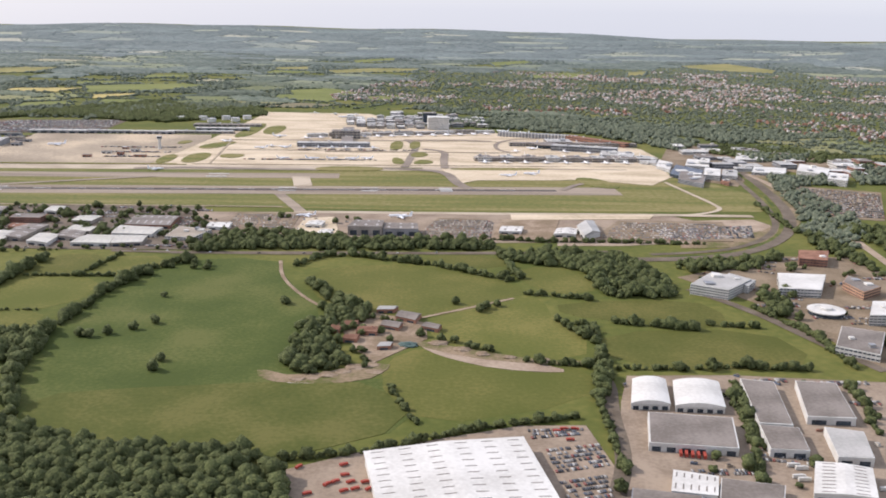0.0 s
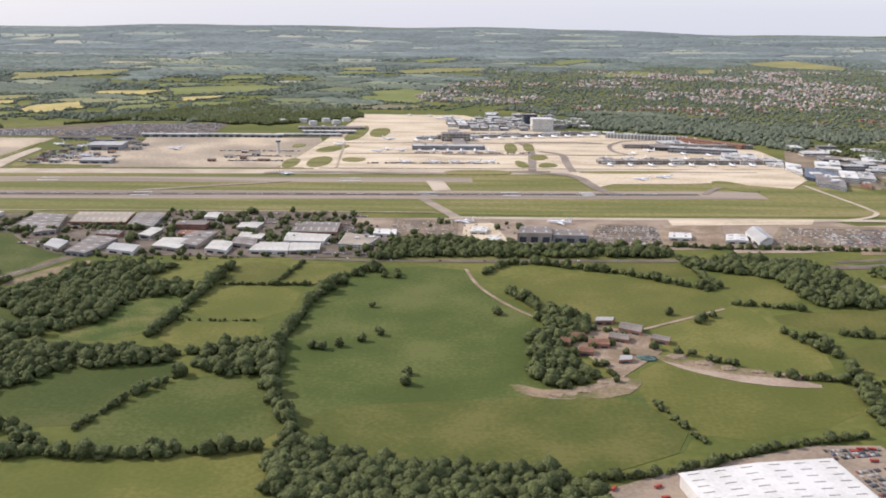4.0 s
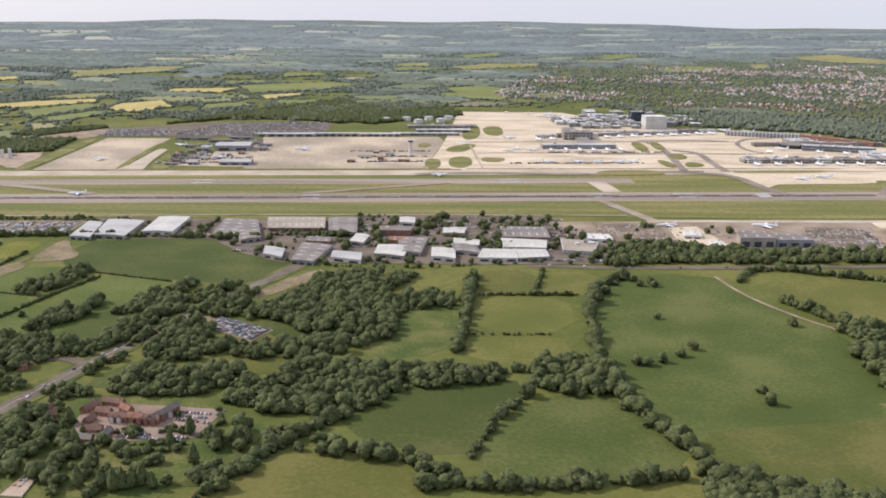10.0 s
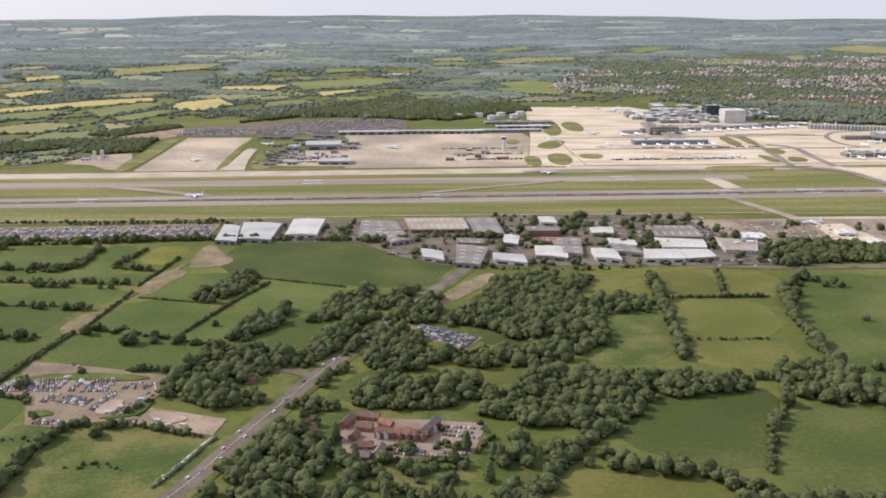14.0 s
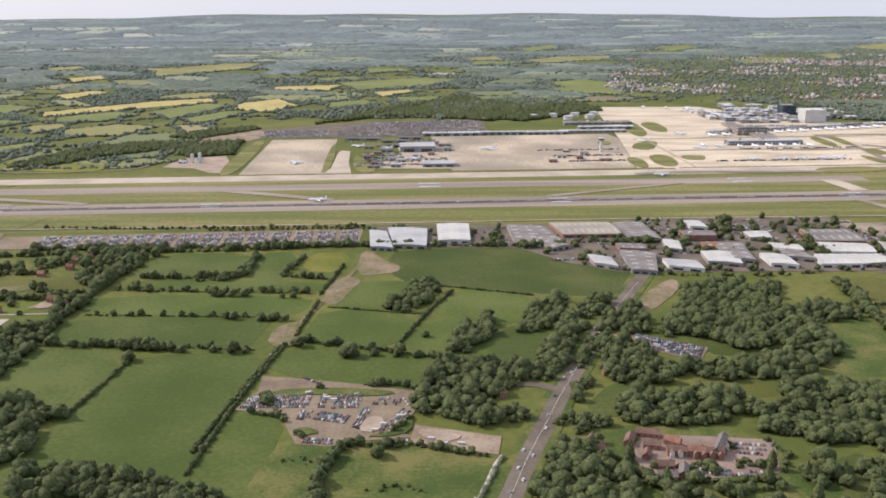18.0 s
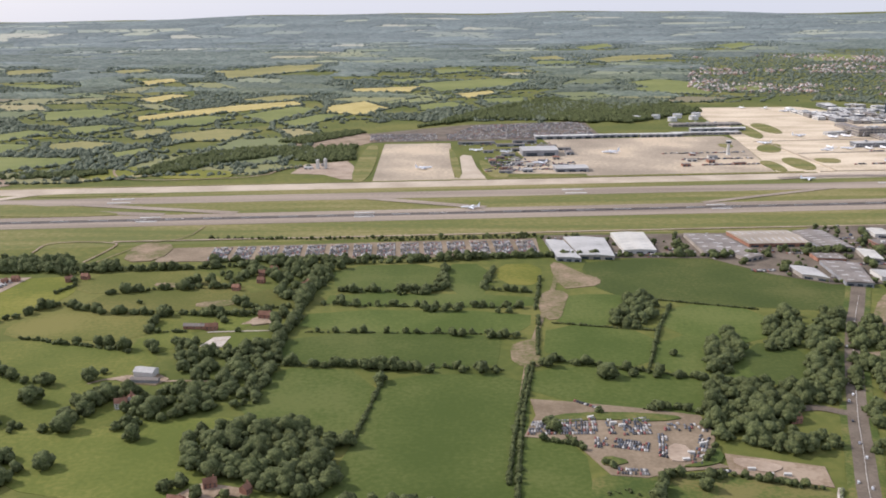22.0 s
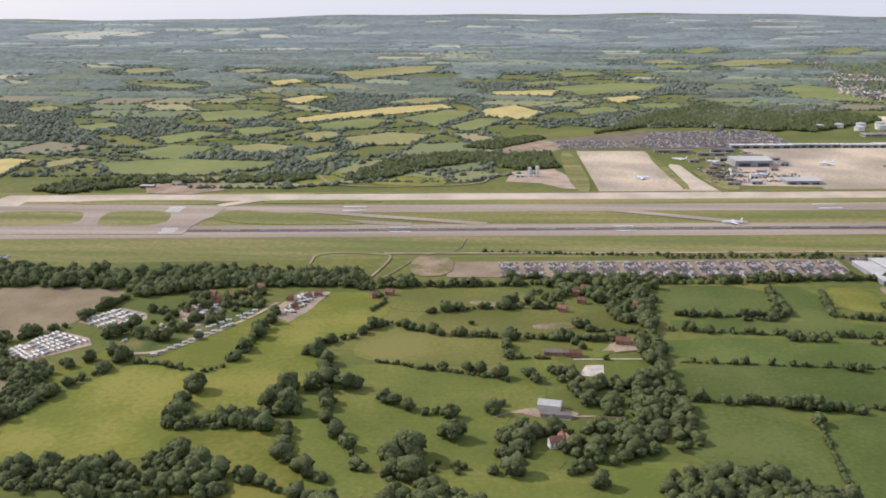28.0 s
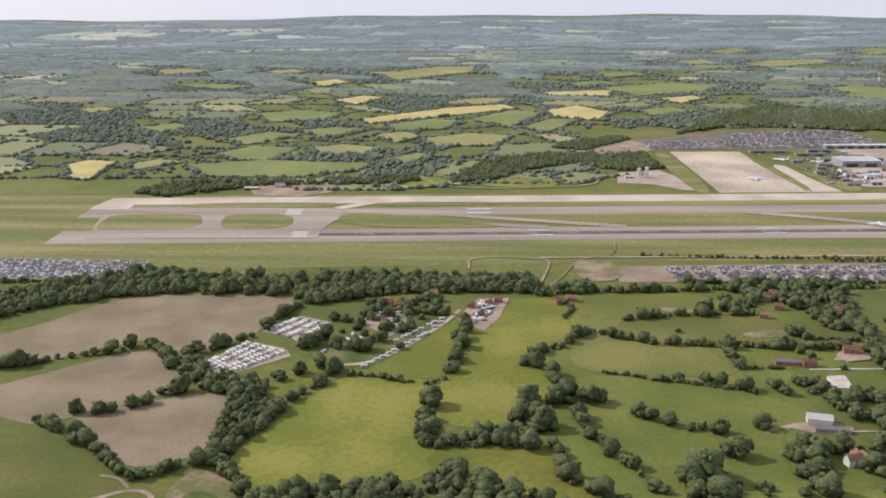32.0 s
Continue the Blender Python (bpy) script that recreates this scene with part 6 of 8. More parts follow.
for q, h, wl, rf in (([(269.9, 842.2), (286.6, 818.3), (305.7, 874.4), (284.5, 891.0)], 6, WALL_G, ROOF_G), ([(299.2, 862.2), (313.4, 855.9), (326.0, 896.3), (312.4, 903.3)], 8, WALL_W, ROOF_W), ([(318.4, 867.9), (331.5, 861.5), (343.6, 898.5), (330.1, 901.9)], 6, WALL_W, ROOF_L), ([(268.1, 921.9), (276.1, 897.1), (291.2, 944.4), (280.3, 959.8)], 5, WALL_W, ROOF_W), ([(297.4, 920.4), (318.8, 909.7), (332.3, 955.0), (311.3, 962.7)], 7, WALL_W, ROOF_W), ([(257.7, 951.7), (271.7, 936.7), (283.0, 975.7), (269.7, 992.1)], 5, WALL_W, ROOF_L), ([(313.8, 926.2), (322.5, 922.5), (331.1, 949.5), (322.8, 953.4)], 11, WALL_W, ROOF_W), ([(223.6, 991.5), (256.9, 975.4), (265.5, 1009.0), (232.5, 1026.2)], 5, WALL_W, ROOF_L), ([(309.4, 841.8), (313.5, 829.8), (320.3, 848.0), (314.8, 854.2)], 4, WALL_B, ROOF_T)):
    block(q, h * 0.65, wl, rf, "pale terminal building with plant on its flat roof", 3, 14, "terminal", "terminal_building", 5)
for q, h in (([(402.7, 899.0), (423.6, 875.4), (442.7, 913.6), (422.9, 943.1)], 6), ([(411.5, 847.1), (424.6, 834.7), (443.4, 873.4), (428.5, 883.4)], 8), ([(356.1, 893.7), (387.2, 887.1), (401.6, 922.2), (370.6, 929.2)], 4), ([(365.9, 975.2), (396.3, 975.6), (405.2, 1000.4), (375.2, 1000.1)], 4)):
    block(q, h * 0.75, WALL_W, ROOF_W, "white airport hotel and offices by the railway", 4, 12, "building", "office_block", 2)
block(box(65, 92, 411, 432), 16, WALL_W, ROOF_W, "tall white slab hotel beside the terminal", 8, 14, "hotel", "hotel_tower", 1, 0.14)
block(box(62, 80, 470, 488), 15, GLASS, ROOF_G, "dark glass office tower behind the terminal", 6, 8, "office", "office_tower", 1)
shed(box(-441, -405, 236, 262), 6, ROOF_L, WALL_G, "tall grey maintenance hangar", "hangar", 0.03, 4, 2, "hangar")
shed(box(-422, -392, 150, 168), 3.4, ROOF_L, WALL_G, "low grey maintenance shed", "hangar", 0.05, 5, 3, "shed")
for u0, u1, v0, v1 in ((-412, -347, 345, 353), (-293, -245, 345, 353), (-345, -295, 348, 354), (-225, -160, 380, 388)):
    shed(box(u0, u1, v0, v1), 3.5, ROOF_W, WALL_G, "long white-roofed cargo shed behind the apron", "cargo shed", 0.05, 6, 6, "cargo_shed")


PIER = "long pale airport pier with window bands"
for k in range(9):
    a, b = k / 9, (k + 0.93) / 9
    p0, p1 = Vector(A(-85, 330)).lerp(Vector(A(150, 384)), a), Vector(A(-85, 330)).lerp(Vector(A(150, 384)), b)
    block([tuple(p0), tuple(p1), (p1.x - 2, p1.y + 9), (p0.x - 2, p0.y + 9)], (3.6, 4.4, 3.2)[k % 3], WALL_T if k % 2 else WALL_W, (ROOF_L, ROOF_G, ROOF_L)[k % 3], PIER, 2, 9, "terminal", "terminal_building", 2)
for k in range(8):
    block(box(100 + k * 24, 114 + k * 24, 155, 173), 4.6, WALL_T if k % 3 else WALL_W, ROOF_L if k % 2 else ROOF_G, "grey gate room on the airport pier", 2, 5, "terminal", "gate_room", 2)
block(AP(192, 238, 262, 214, 266, 226, 196, 250), 6, WALL_G, ROOF_L, "pale terminal building with plant on its flat roof", 2, 22, "terminal", "terminal_building", 6)
block(AP(226, 328, 284, 262, 292, 270, 234, 337), 5, WALL_B, ROOF_T, "long red-roofed building behind the apron", 2, 24, "building", "building", 2)
rp = at_base("round_building", *A(191, 262), "low round dark-roofed pier building", "terminal")
part("wall", mesh_of("wall", *lathe([(13, 0), (13, 3.5)], 24), GLASS), rp)
part("roof", mesh_of("roof", *lathe([(13.8, 3.5), (13.8, 4.2), (3, 4.8), (0.2, 5)], 24), ROOF_G), rp)
pk = Vector(A(148, 356))
pe = Vector(A(240, 322)) - pk
deck = new("parking_deck")
deck.location = (pk.x, pk.y, 0)
tagged(deck, "long decked car park with tall white fins", "car park")
nv = Vector((-pe.y, pe.x)).normalized() * 14
part("deck", mesh_of("deck", *prism([(0, 0), tuple(pe), tuple(pe + nv), tuple(nv)], 0.1, 5), WALL_G), deck)
for k in range(24):
    c = pe * (k + 0.5) / 24 - nv * 0.02
    part("fin", mesh_of("fin", *prism([(c.x - .7, c.y - .4), (c.x + .7, c.y - .4), (c.x + .7, c.y + .4), (c.x - .7, c.y + .4)], 0.1, 6.5), WALL_W), deck)


tw = at_base("control_tower", *A(-236, 224), "white airport control tower with a glazed cab", "tower")
part("shaft", mesh_of("shaft", *lathe([(2.2, 0), (1.7, 2), (1.5, 10.5), (2.6, 11.6)]), WALL_W), tw)
part("cab", mesh_of("cab", *lathe([(2.4, 11.6), (3.0, 13.4)]), GLASS), tw)
part("roof", mesh_of("roof", *lathe([(3.3, 13.4), (3.2, 13.9), (0.3, 14.2), (0.12, 14.2), (0.1, 16.5)]), WALL_W), tw)
part("gallery", mesh_of("gallery", *lathe([(2.6, 11.3), (3.1, 11.4), (3.1, 11.75), (2.4, 11.8)]), METAL), tw)
for k, (x, y) in enumerate([(-653, 938), (-646, 939)]):
    t = at_base("training_tower", x, y, "pale round training tower on a bare yard", "tower")
    part("shaft", mesh_of("shaft", *lathe([(1.6, 0), (1.6, 8 + k), (1.2, 8.6 + k)]), WALL_W), t)
    part("ladder", mesh_of("ladder", *prism([(-1.9, -0.3), (-1.6, -0.3), (-1.6, 0.3), (-1.9, 0.3)], 0, 8.4), METAL), t)
for u, v in ((-262, 487), (-235, 495), (-205, 500), (-178, 508), (-220, 470), (-190, 480)):
    t = at_base("fuel_tank", *A(u, v), "pale round fuel tank behind the apron", "tank", group="fuel tanks")
    part("shell", mesh_of("shell", *lathe([(6, 0), (6, 4.5), (5.6, 4.8), (0.2, 5.2)], 18), WALL_W), t)
    part("rail", mesh_of("rail", *lathe([(6.1, 4.5), (6.1, 4.9), (6.0, 4.9)], 18), METAL), t)


# ---- aircraft ----
def aircraft():
    """A twin-jet about 14 long, nose along +y."""
    ob = new("airliner")
    prof = [(0.05, -7.2), (0.35, -6.2), (0.62, -4.2), (0.74, -2), (0.74, 4.6), (0.6, 6.0), (0.35, 6.8), (0.05, 7.1)]
    v, f = lathe(prof, 12)
    v = [(x, z, y + 1.25) for x, y, z in v]
    part("fuselage", mesh_of("fuselage", v, [q[::-1] for q in f], AIRCRAFT), ob)
    for s in (1, -1):
        w = [(0.4 * s, 1.8), (6.6 * s, -2.4), (6.6 * s, -3.1), (0.4 * s, -1.4)]
        part("wing", mesh_of("wing", *prism(w, 0.95, 1.15), AIRCRAFT), ob)
        w = [(0.2 * s, -5.2), (2.4 * s, -6.5), (2.4 * s, -7.0), (0.2 * s, -6.6)]
        part("tailplane", mesh_of("tailplane", *prism(w, 1.55, 1.68), AIRCRAFT), ob)
        ev, ef = lathe([(0.3, -0.9), (0.42, -0.2), (0.42, 0.7), (0.36, 0.9)], 9)
        part("engine", mesh_of("engine", [(x + 2.3 * s, z + 0.7, y + 0.62) for x, y, z in ev], [q[::-1] for q in ef], METAL), ob)
    fin = [(-5.0, 1.8), (-6.6, 4.2), (-7.3, 4.2), (-7.0, 1.6)]
    vv = [(0.09, y, z) for y, z in fin] + [(-0.09, y, z) for y, z in fin]
    part("tail_fin", mesh_of("tail_fin", vv, [(0, 1, 2, 3), (7, 6, 5, 4), (0, 4, 5, 1), (1, 5, 6, 2), (2, 6, 7, 3), (3, 7, 4, 0)], AIRCRAFT), ob)
    gear = [(-0.1, 5.2), (0.1, 5.2), (0.1, 5.4), (-0.1, 5.4)]
    part("nose_wheel", mesh_of("nose_wheel", *prism(gear, 0, 0.8), METAL), ob)
    for s in (1, -1):
        part("main_wheel", mesh_of("main_wheel", *prism([(0.8 * s - 0.15, -0.9), (0.8 * s + 0.15, -0.9), (0.8 * s + 0.15, -0.3), (0.8 * s - 0.15, -0.3)], 0, 0.9), METAL), ob)
    return tagged(ob, "white twin-jet airliner parked on the apron", "aircraft", "parked airliners")


def plane(u, v, heading, size=1.0, label=""):
    """heading: degrees from the runway's line, nose to +u at 0."""
    x, y = A(u, v)
    o = copy_thing(JET, pose(x, y, 0.3, 0, 0, heading + 3.6 - 90))
    o.scale = (size * 1.15,) * 3
    return tagged(o, label)


JET = aircraft()
JET.matrix_world = pose(*A(-84, 240), 0.3, 0, 0, 3.6)
for k in range(5):
    plane(-68 + k * 15, 240, 90)
for k in range(9):
    plane(106 + k * 21, 147, 90, 0.95)
    if k % 2 == 0:
        plane(112 + k * 21, 182, -90, 0.95)
for k in range(14):
    plane(-86 + k * 17, 317 + k * 3.9, 103)
for u, v, a, s in ((-70, 163, 0, 0.9), (-50, 165, 20, 0.8), (-30, 163, 180, 0.9), (-15, 165, 160, 0.9), (-100, 164, 0, 0.8), (-130, 235, 190, 0.9), (-105, 242, 170, 0.9), (150, 225, 90, 0.9), (205, 224, 90, 0.9), (230, 214, 90, 0.9), (250, 208, 90, 0.9), (172, 246, 140, 0.9), (-120, 250, 90, 0.9), (-118, 330, 0, 1.0), (180, 290, 200, 0.9), (215, 310, 160, 0.9), (240, 292, -20, 0.9), (-90, 585, 90, 0.9), (-60, 575, 80, 0.9), (-30, 570, 90, 0.9), (-48, 540, 180, 0.9), (160, 395, 150, 1.0), (185, 380, 140, 1.0)):
    plane(u, v, a, s)
plane(-350, 245, 195, 1.2, "large white airliner on the grey apron")
plane(-542, 180, 5, 1.0, "white airliner parked on the western apron")
plane(-485, 275, 160, 0.9)
plane(-455, 262, 170, 0.8)
plane(-430, 195, 190, 0.9)
plane(-175, 285, 150, 0.9)
plane(-512, 12, 177, 0.9, "white airliner with a red tail beside the runway")
plane(118, 68, 175, 1.0, "white airliner taxiing near the terminal")
plane(142, 78, 180, 1.0, "white airliner taxiing near the terminal")
plane(-212, 92, 5, 0.9, "red and white airliner on the taxiway")
plane(10, -112, 170, 1.1, "white airliner in front of the hangar")
plane(-60, -108, 185, 0.9, "white airliner on the southern apron")

# ---- cars ----
CAR = [(-0.82, 0.1), (-0.82, 0.36), (-0.5, 0.4), (-0.28, 0.6), (0.42, 0.6), (0.66, 0.4), (0.82, 0.36), (0.82, 0.1)]


def car_arrays():
    n = len(CAR)
    v = [(x, -0.34, z) for x, z in CAR] + [(x, 0.34, z) for x, z in CAR]
    f = [(i, (i + 1) % n, n + (i + 1) % n) for i in range(n)] + [(i, n + (i + 1) % n, n + i) for i in range(n)]
    f += [(0, i + 1, i) for i in range(1, n - 1)] + [(n, n + i, n + i + 1) for i in range(1, n - 1)]
    return np.array(v), np.array(f)


CAR_A = car_arrays()


def parked(q, rows, per, fill, label, name="parked_cars", size=1.0, turn=90.0):
    """Rows of cars on a four-cornered plan; the rows run from the first to the second corner."""
    a, b, c, d = [Vector(p) for p in q]
    vs, fs, off = [], [], 0
    for i in range(rows):
        t = (i + 0.5) / rows
        s, e = a + (d - a) * t, b + (c - b) * t
        ang = math.atan2((e - s).y, (e - s).x) + radians(turn)
        for k in range(per):
            if rng.random() > fill:
                continue
            p = s + (e - s) * ((k + 0.5 + rng.uniform(-.1, .1)) / per)
            g = ang + rng.normal(0, 0.05)
            ca, sa = math.cos(g) * size, math.sin(g) * size
            v = CAR_A[0]
            vs.append(np.stack([v[:, 0] * ca - v[:, 1] * sa + p.x, v[:, 0] * sa + v[:, 1] * ca + p.y, v[:, 2] * size + 0.2], 1))
            fs.append(CAR_A[1] + off)
            off += len(v)
    return tagged(new(name, arrays(name, np.concatenate(vs), np.concatenate(fs), CARS)), label, "cars", kind="stuff")


for k in range(14):
    u = -688 + k * 15.2
    parked(box(u, u + 12, -117, -86), 11, 9, 0.9, "rows of parked cars in the long car park", size=1.25)
parked(box(-597, -520, 350, 400), 12, 40, 0.85, "rows of parked cars behind the hangars", size=1.4)
parked(box(-510, -340, 352, 395), 10, 90, 0.8, "rows of parked cars behind the hangars", size=1.4)
parked(AP(-500, 402, -335, 402, -338, 478, -470, 462), 14, 70, 0.85, "rows of parked cars behind the hangars", size=1.4)
parked([(-1093, 623), (-990, 617), (-996, 658), (-1114, 660)], 14, 75, 0.9, "rows of parked cars beyond the trees", size=1.3)
parked([(357, 705), (394, 697), (439, 802), (373, 829)], 14, 45, 0.85, "rows of parked cars beside the railway", size=1.4)
parked([(-106, 635), (-59, 634), (-60, 677), (-104, 678)], 7, 28, 0.85, "rows of parked cars beside the airfield", size=1.3)
parked([(30, 616), (75, 613), (82, 669), (44, 670)], 9, 30, 0.9, "rows of parked cars beside the hangar", size=1.3)
parked([(155, 618), (249, 622), (252, 669), (182, 670)], 8, 50, 0.8, "rows of parked cars at the airfield's edge", size=1.3)
parked([(39, 615), (81, 615), (87, 669), (45, 670)], 9, 28, 0.9, "rows of parked cars beside the hangar", size=1.3)
parked([(-326, 454), (-302, 436), (-296, 450), (-324, 468)], 11, 26, 0.95, "tightly packed colourful cars among trees", size=1.1)
for q, r, n, fl in (([(-497, 388), (-470, 388), (-469, 402), (-494, 399)], 6, 24, 0.85), ([(-473, 378), (-468, 376), (-467, 386), (-472, 386)], 4, 5, 0.8), ([(-467, 378), (-454, 374), (-452, 381), (-464, 385)], 4, 14, 0.85), ([(-461, 387), (-450, 388), (-448, 403), (-459, 400)], 7, 10, 0.75), ([(-466, 388), (-463, 388), (-463, 401), (-466, 401)], 6, 3, 0.8), ([(-451, 371), (-448, 369), (-444, 389), (-448, 388)], 9, 3, 0.85), ([(-441, 365), (-437, 364), (-429, 385), (-432, 388)], 9, 4, 0.8), ([(-445, 391), (-427, 389), (-426, 401), (-444, 396)], 4, 14, 0.45), ([(-468, 358), (-457, 357), (-457, 362), (-468, 363)], 2, 13, 0.8), ([(-476, 416), (-468, 409), (-466, 413), (-475, 420)], 1, 9, 0.9), ([(-436, 359), (-428, 358), (-427, 362), (-435, 362)], 1, 9, 0.7)):
    parked(q, r, n, fl, "used cars crowded in a rough compound", size=1.05)
for q, r, n in (([(75, 307), (95, 312), (95, 317), (74, 316)], 3, 22), ([(80.3, 281.4), (99.6, 287.2), (99, 305), (79, 300)], 6, 20), ([(82.1, 261.9), (96.5, 266.0), (98.6, 282.0), (80.6, 276.7)], 5, 16), ([(-332, 334), (-306, 331), (-304, 336), (-330, 339)], 2, 22), ([(-314, 348), (-300, 345), (-297, 356), (-313, 358)], 3, 10), ([(238, 537), (246, 531), (260, 564), (252, 566)], 4, 8), ([(230, 479), (239, 469), (249, 495), (236, 495)], 3, 9), ([(148.7, 293.1), (170.9, 288.6), (173.5, 295.0), (152.9, 299.6)], 2, 18), ([(134, 334), (155, 332), (157, 338), (136, 339)], 1, 20), ([(250, 441), (268, 441), (274, 454), (257, 454)], 3, 10)):
    parked(q, r, n, 0.7, "cars parked on the yard", size=1.1)


def vehicle(x, y, rz, length, height, material, name, label):
    ob = at_base(name, x, y, label, "truck", rz, "yard vehicles")
    w2 = 0.5
    part("body", mesh_of("body", *prism([(-length / 2, -w2), (length / 2 - 0.9, -w2), (length / 2 - 0.9, w2), (-length / 2, w2)], 0.35, height), material), ob)
    part("cab", mesh_of("cab", *prism([(length / 2 - 0.8, -w2), (length / 2, -w2), (length / 2, w2), (length / 2 - 0.8, w2)], 0.25, height * 0.85), material), ob)
    part("chassis", mesh_of("chassis", *prism([(-length / 2, -0.4), (length / 2, -0.4), (length / 2, 0.4), (-length / 2, 0.4)], 0.1, 0.36), METAL), ob)


for pts, rz in (([(3.9, 272.5), (6.5, 274.4), (8.3, 286.1), (9.3, 278.9), (11.6, 274.3), (13.4, 269.8), (9.8, 268.4), (16.4, 274.3), (18.0, 269.8), (-6.8, 284.2), (-1.8, 266.4)], 40), ([(85, 314), (88, 316), (92, 316), (89, 307)], 10)):
    for x, y in pts:
        vehicle(x, y, rz + rng.uniform(-20, 20), 3.0, 1.1, REDP, "red_truck", "red delivery lorry parked on the yard")
for x, y in [(126.7, 296.7), (128.6, 296.3), (130.7, 295.8), (132.7, 295.4), (134.8, 294.9)]:
    vehicle(x, y, 80, 4.2, 1.6, REDP, "red_bus", "red bus parked in a row by the warehouse")
for x, y in [(164.0, 288.7), (166.1, 286.6), (162.8, 280.5), (163.9, 278.5), (188.8, 272.5)]:
    vehicle(x, y, 5, 4.5, 1.5, WALL_W, "white_trailer", "white lorry trailer on the yard")


# ---- houses ----
def house_meshes(w, d, h, r):
    a, b = w / 2, d / 2
    wv = [(-a, -b, 0), (a, -b, 0), (a, b, 0), (-a, b, 0), (-a, -b, h), (a, -b, h), (a, b, h), (-a, b, h), (-a, 0, h + r), (a, 0, h + r)]
    wf = [(0, 1, 5, 4), (2, 3, 7, 6), (1, 2, 6, 9, 5), (3, 0, 4, 8, 7)]
    o, e = 1.06, 0.12
    rv = [(-a * o, -b * o, h - 0.1), (a * o, -b * o, h - 0.1), (a * o, 0, h + r + 0.08), (-a * o, 0, h + r + 0.08), (a * o, b * o, h - 0.1), (-a * o, b * o, h - 0.1)]
    rv += [(x, y, z - e) for x, y, z in rv]
    rf = [(0, 1, 2, 3), (3, 2, 4, 5), (0, 6, 7, 1), (4, 10, 11, 5), (1, 7, 8, 2), (2, 8, 10, 4), (3, 9, 6, 0), (5, 11, 9, 3)]
    return wv, wf, rv, rf


def house(x, y, rz, w=4.0, d=3.0, h=2.2, r=1.3, wall=None, roof=None, label="brick house with a red tiled roof among trees", chimney=True, name="house", panes=3):
    ob = new(name)
    ob.matrix_world = pose(x, y, 0.1, 0, 0, rz)
    tagged(ob, label, "house")
    wv, wf, rv, rf = house_meshes(w, d, h, r)
    part("wall", mesh_of("wall", wv, wf, wall or WALL_B), ob)
    rr = part("roof", mesh_of("roof", rv, rf, roof or ROOF_T), ob)
    if chimney:
        cx = w * 0.3
        part("chimney", mesh_of("chimney", *prism([(cx - .2, -.15), (cx + .2, -.15), (cx + .2, .15), (cx - .2, .15)], h, h + r + 0.7), WALL_B), rr)
    for k in range(panes):
        c = -w / 2 + w * (k + 0.5) / panes
        for z in ((0.25, 0.45), (0.62, 0.85)) if h > 2 else ((0.3, 0.7),):
            part("window", mesh_of("window", [(c - .25, -d / 2 - .03, h * z[0]), (c + .25, -d / 2 - .03, h * z[0]), (c + .25, -d / 2 - .03, h * z[1]), (c - .25, -d / 2 - .03, h * z[1]), (c - .25, -d / 2 + .05, h * z[0]), (c + .25, -d / 2 + .05, h * z[0]), (c + .25, -d / 2 + .05, h * z[1]), (c - .25, -d / 2 + .05, h * z[1])], [(0, 1, 2, 3), (0, 3, 7, 4), (1, 5, 6, 2), (3, 2, 6, 7)], GLASS), ob)
    return ob


for pts in ([(-839.6, 578.7), (-833, 577.2), (-637.7, 594.9), (-631.9, 603), (-635.6, 581), (-646.9, 567.2), (-609.5, 570.6), (-605.9, 576), (-815.8, 597.2), (-781, 586.9), (-749, 585.4), (-741.3, 590.5)], [(-346, 420), (-343, 421), (-393, 398)], [(-7, 421), (9, 419)]):
    for x, y in pts:
        house(x, y, rng.uniform(-30, 30), rng.uniform(3.6, 5), rng.uniform(2.8, 3.4))
house(*(-659.5, 447.5), -12, 9, 6, 2.6, 1.0, WALL_W, ROOF_L, "grey-roofed open barn of a farm", False, "barn", 0)
house(*(-657.5, 439.8), -5, 12, 3, 1.6, 0.7, WALL_G, ROOF_G, "long low farm shed", False, "farm_shed", 0)
house(*(-659.1, 414.5), 15, 5, 3.4, 2.6, 1.6, WALL_W, ROOF_T, "white rendered farmhouse with a red roof")
house(*(-654.1, 415.9), -70, 5, 3.2, 2.4, 1.5, WALL_B, ROOF_T, "brick farmhouse wing with a red roof")
house(*(-656.4, 418.3), 95, 4, 3.0, 2.6, 1.6, WALL_W, ROOF_T, "white rendered farmhouse with a red roof")
house(*(-653.7, 505.7), -2, 11, 3.0, 1.8, 1.0, WALL_B, ROOF_G, "long low brick stable block")
house(*(-644.9, 504.1), 4, 6, 3.4, 2.2, 1.3, WALL_B, ROOF_T, "brick cottage with a red tiled roof")
house(*(-620.9, 520.1), -8, 7, 3.8, 2.4, 1.6, WALL_B, ROOF_T, "brick farmhouse on a bare court")
for q, mt, lb in (([(11, 450), (20, 451), (22, 456), (13, 456)], ROOF_L, "pale roofed farm barn"), ([(21, 440), (31, 434), (34, 444), (24, 449)], ROOF_G, "rusty grey farm barn"), ([(3, 417), (13, 416), (13, 424), (4, 424)], ROOF_T, "red roofed farm building")):
    shed(q, 2.2, mt, WALL_B, lb + " in the farmyard", "barn", 0.12, 0, 2, "barn")
def wing(p0, p1, depth, h, roof, label, panes=5):
    """A ridged range whose front wall stands on the line p0 to p1."""
    a, b = Vector(p0), Vector(p1)
    e = (b - a).normalized()
    c = (a + b) / 2 + Vector((-e.y, e.x)) * depth / 2
    return house(c.x, c.y, math.degrees(math.atan2(e.y, e.x)), (b - a).length, depth, h, 1.4, WALL_B, roof, label, True, "hotel_wing", panes)


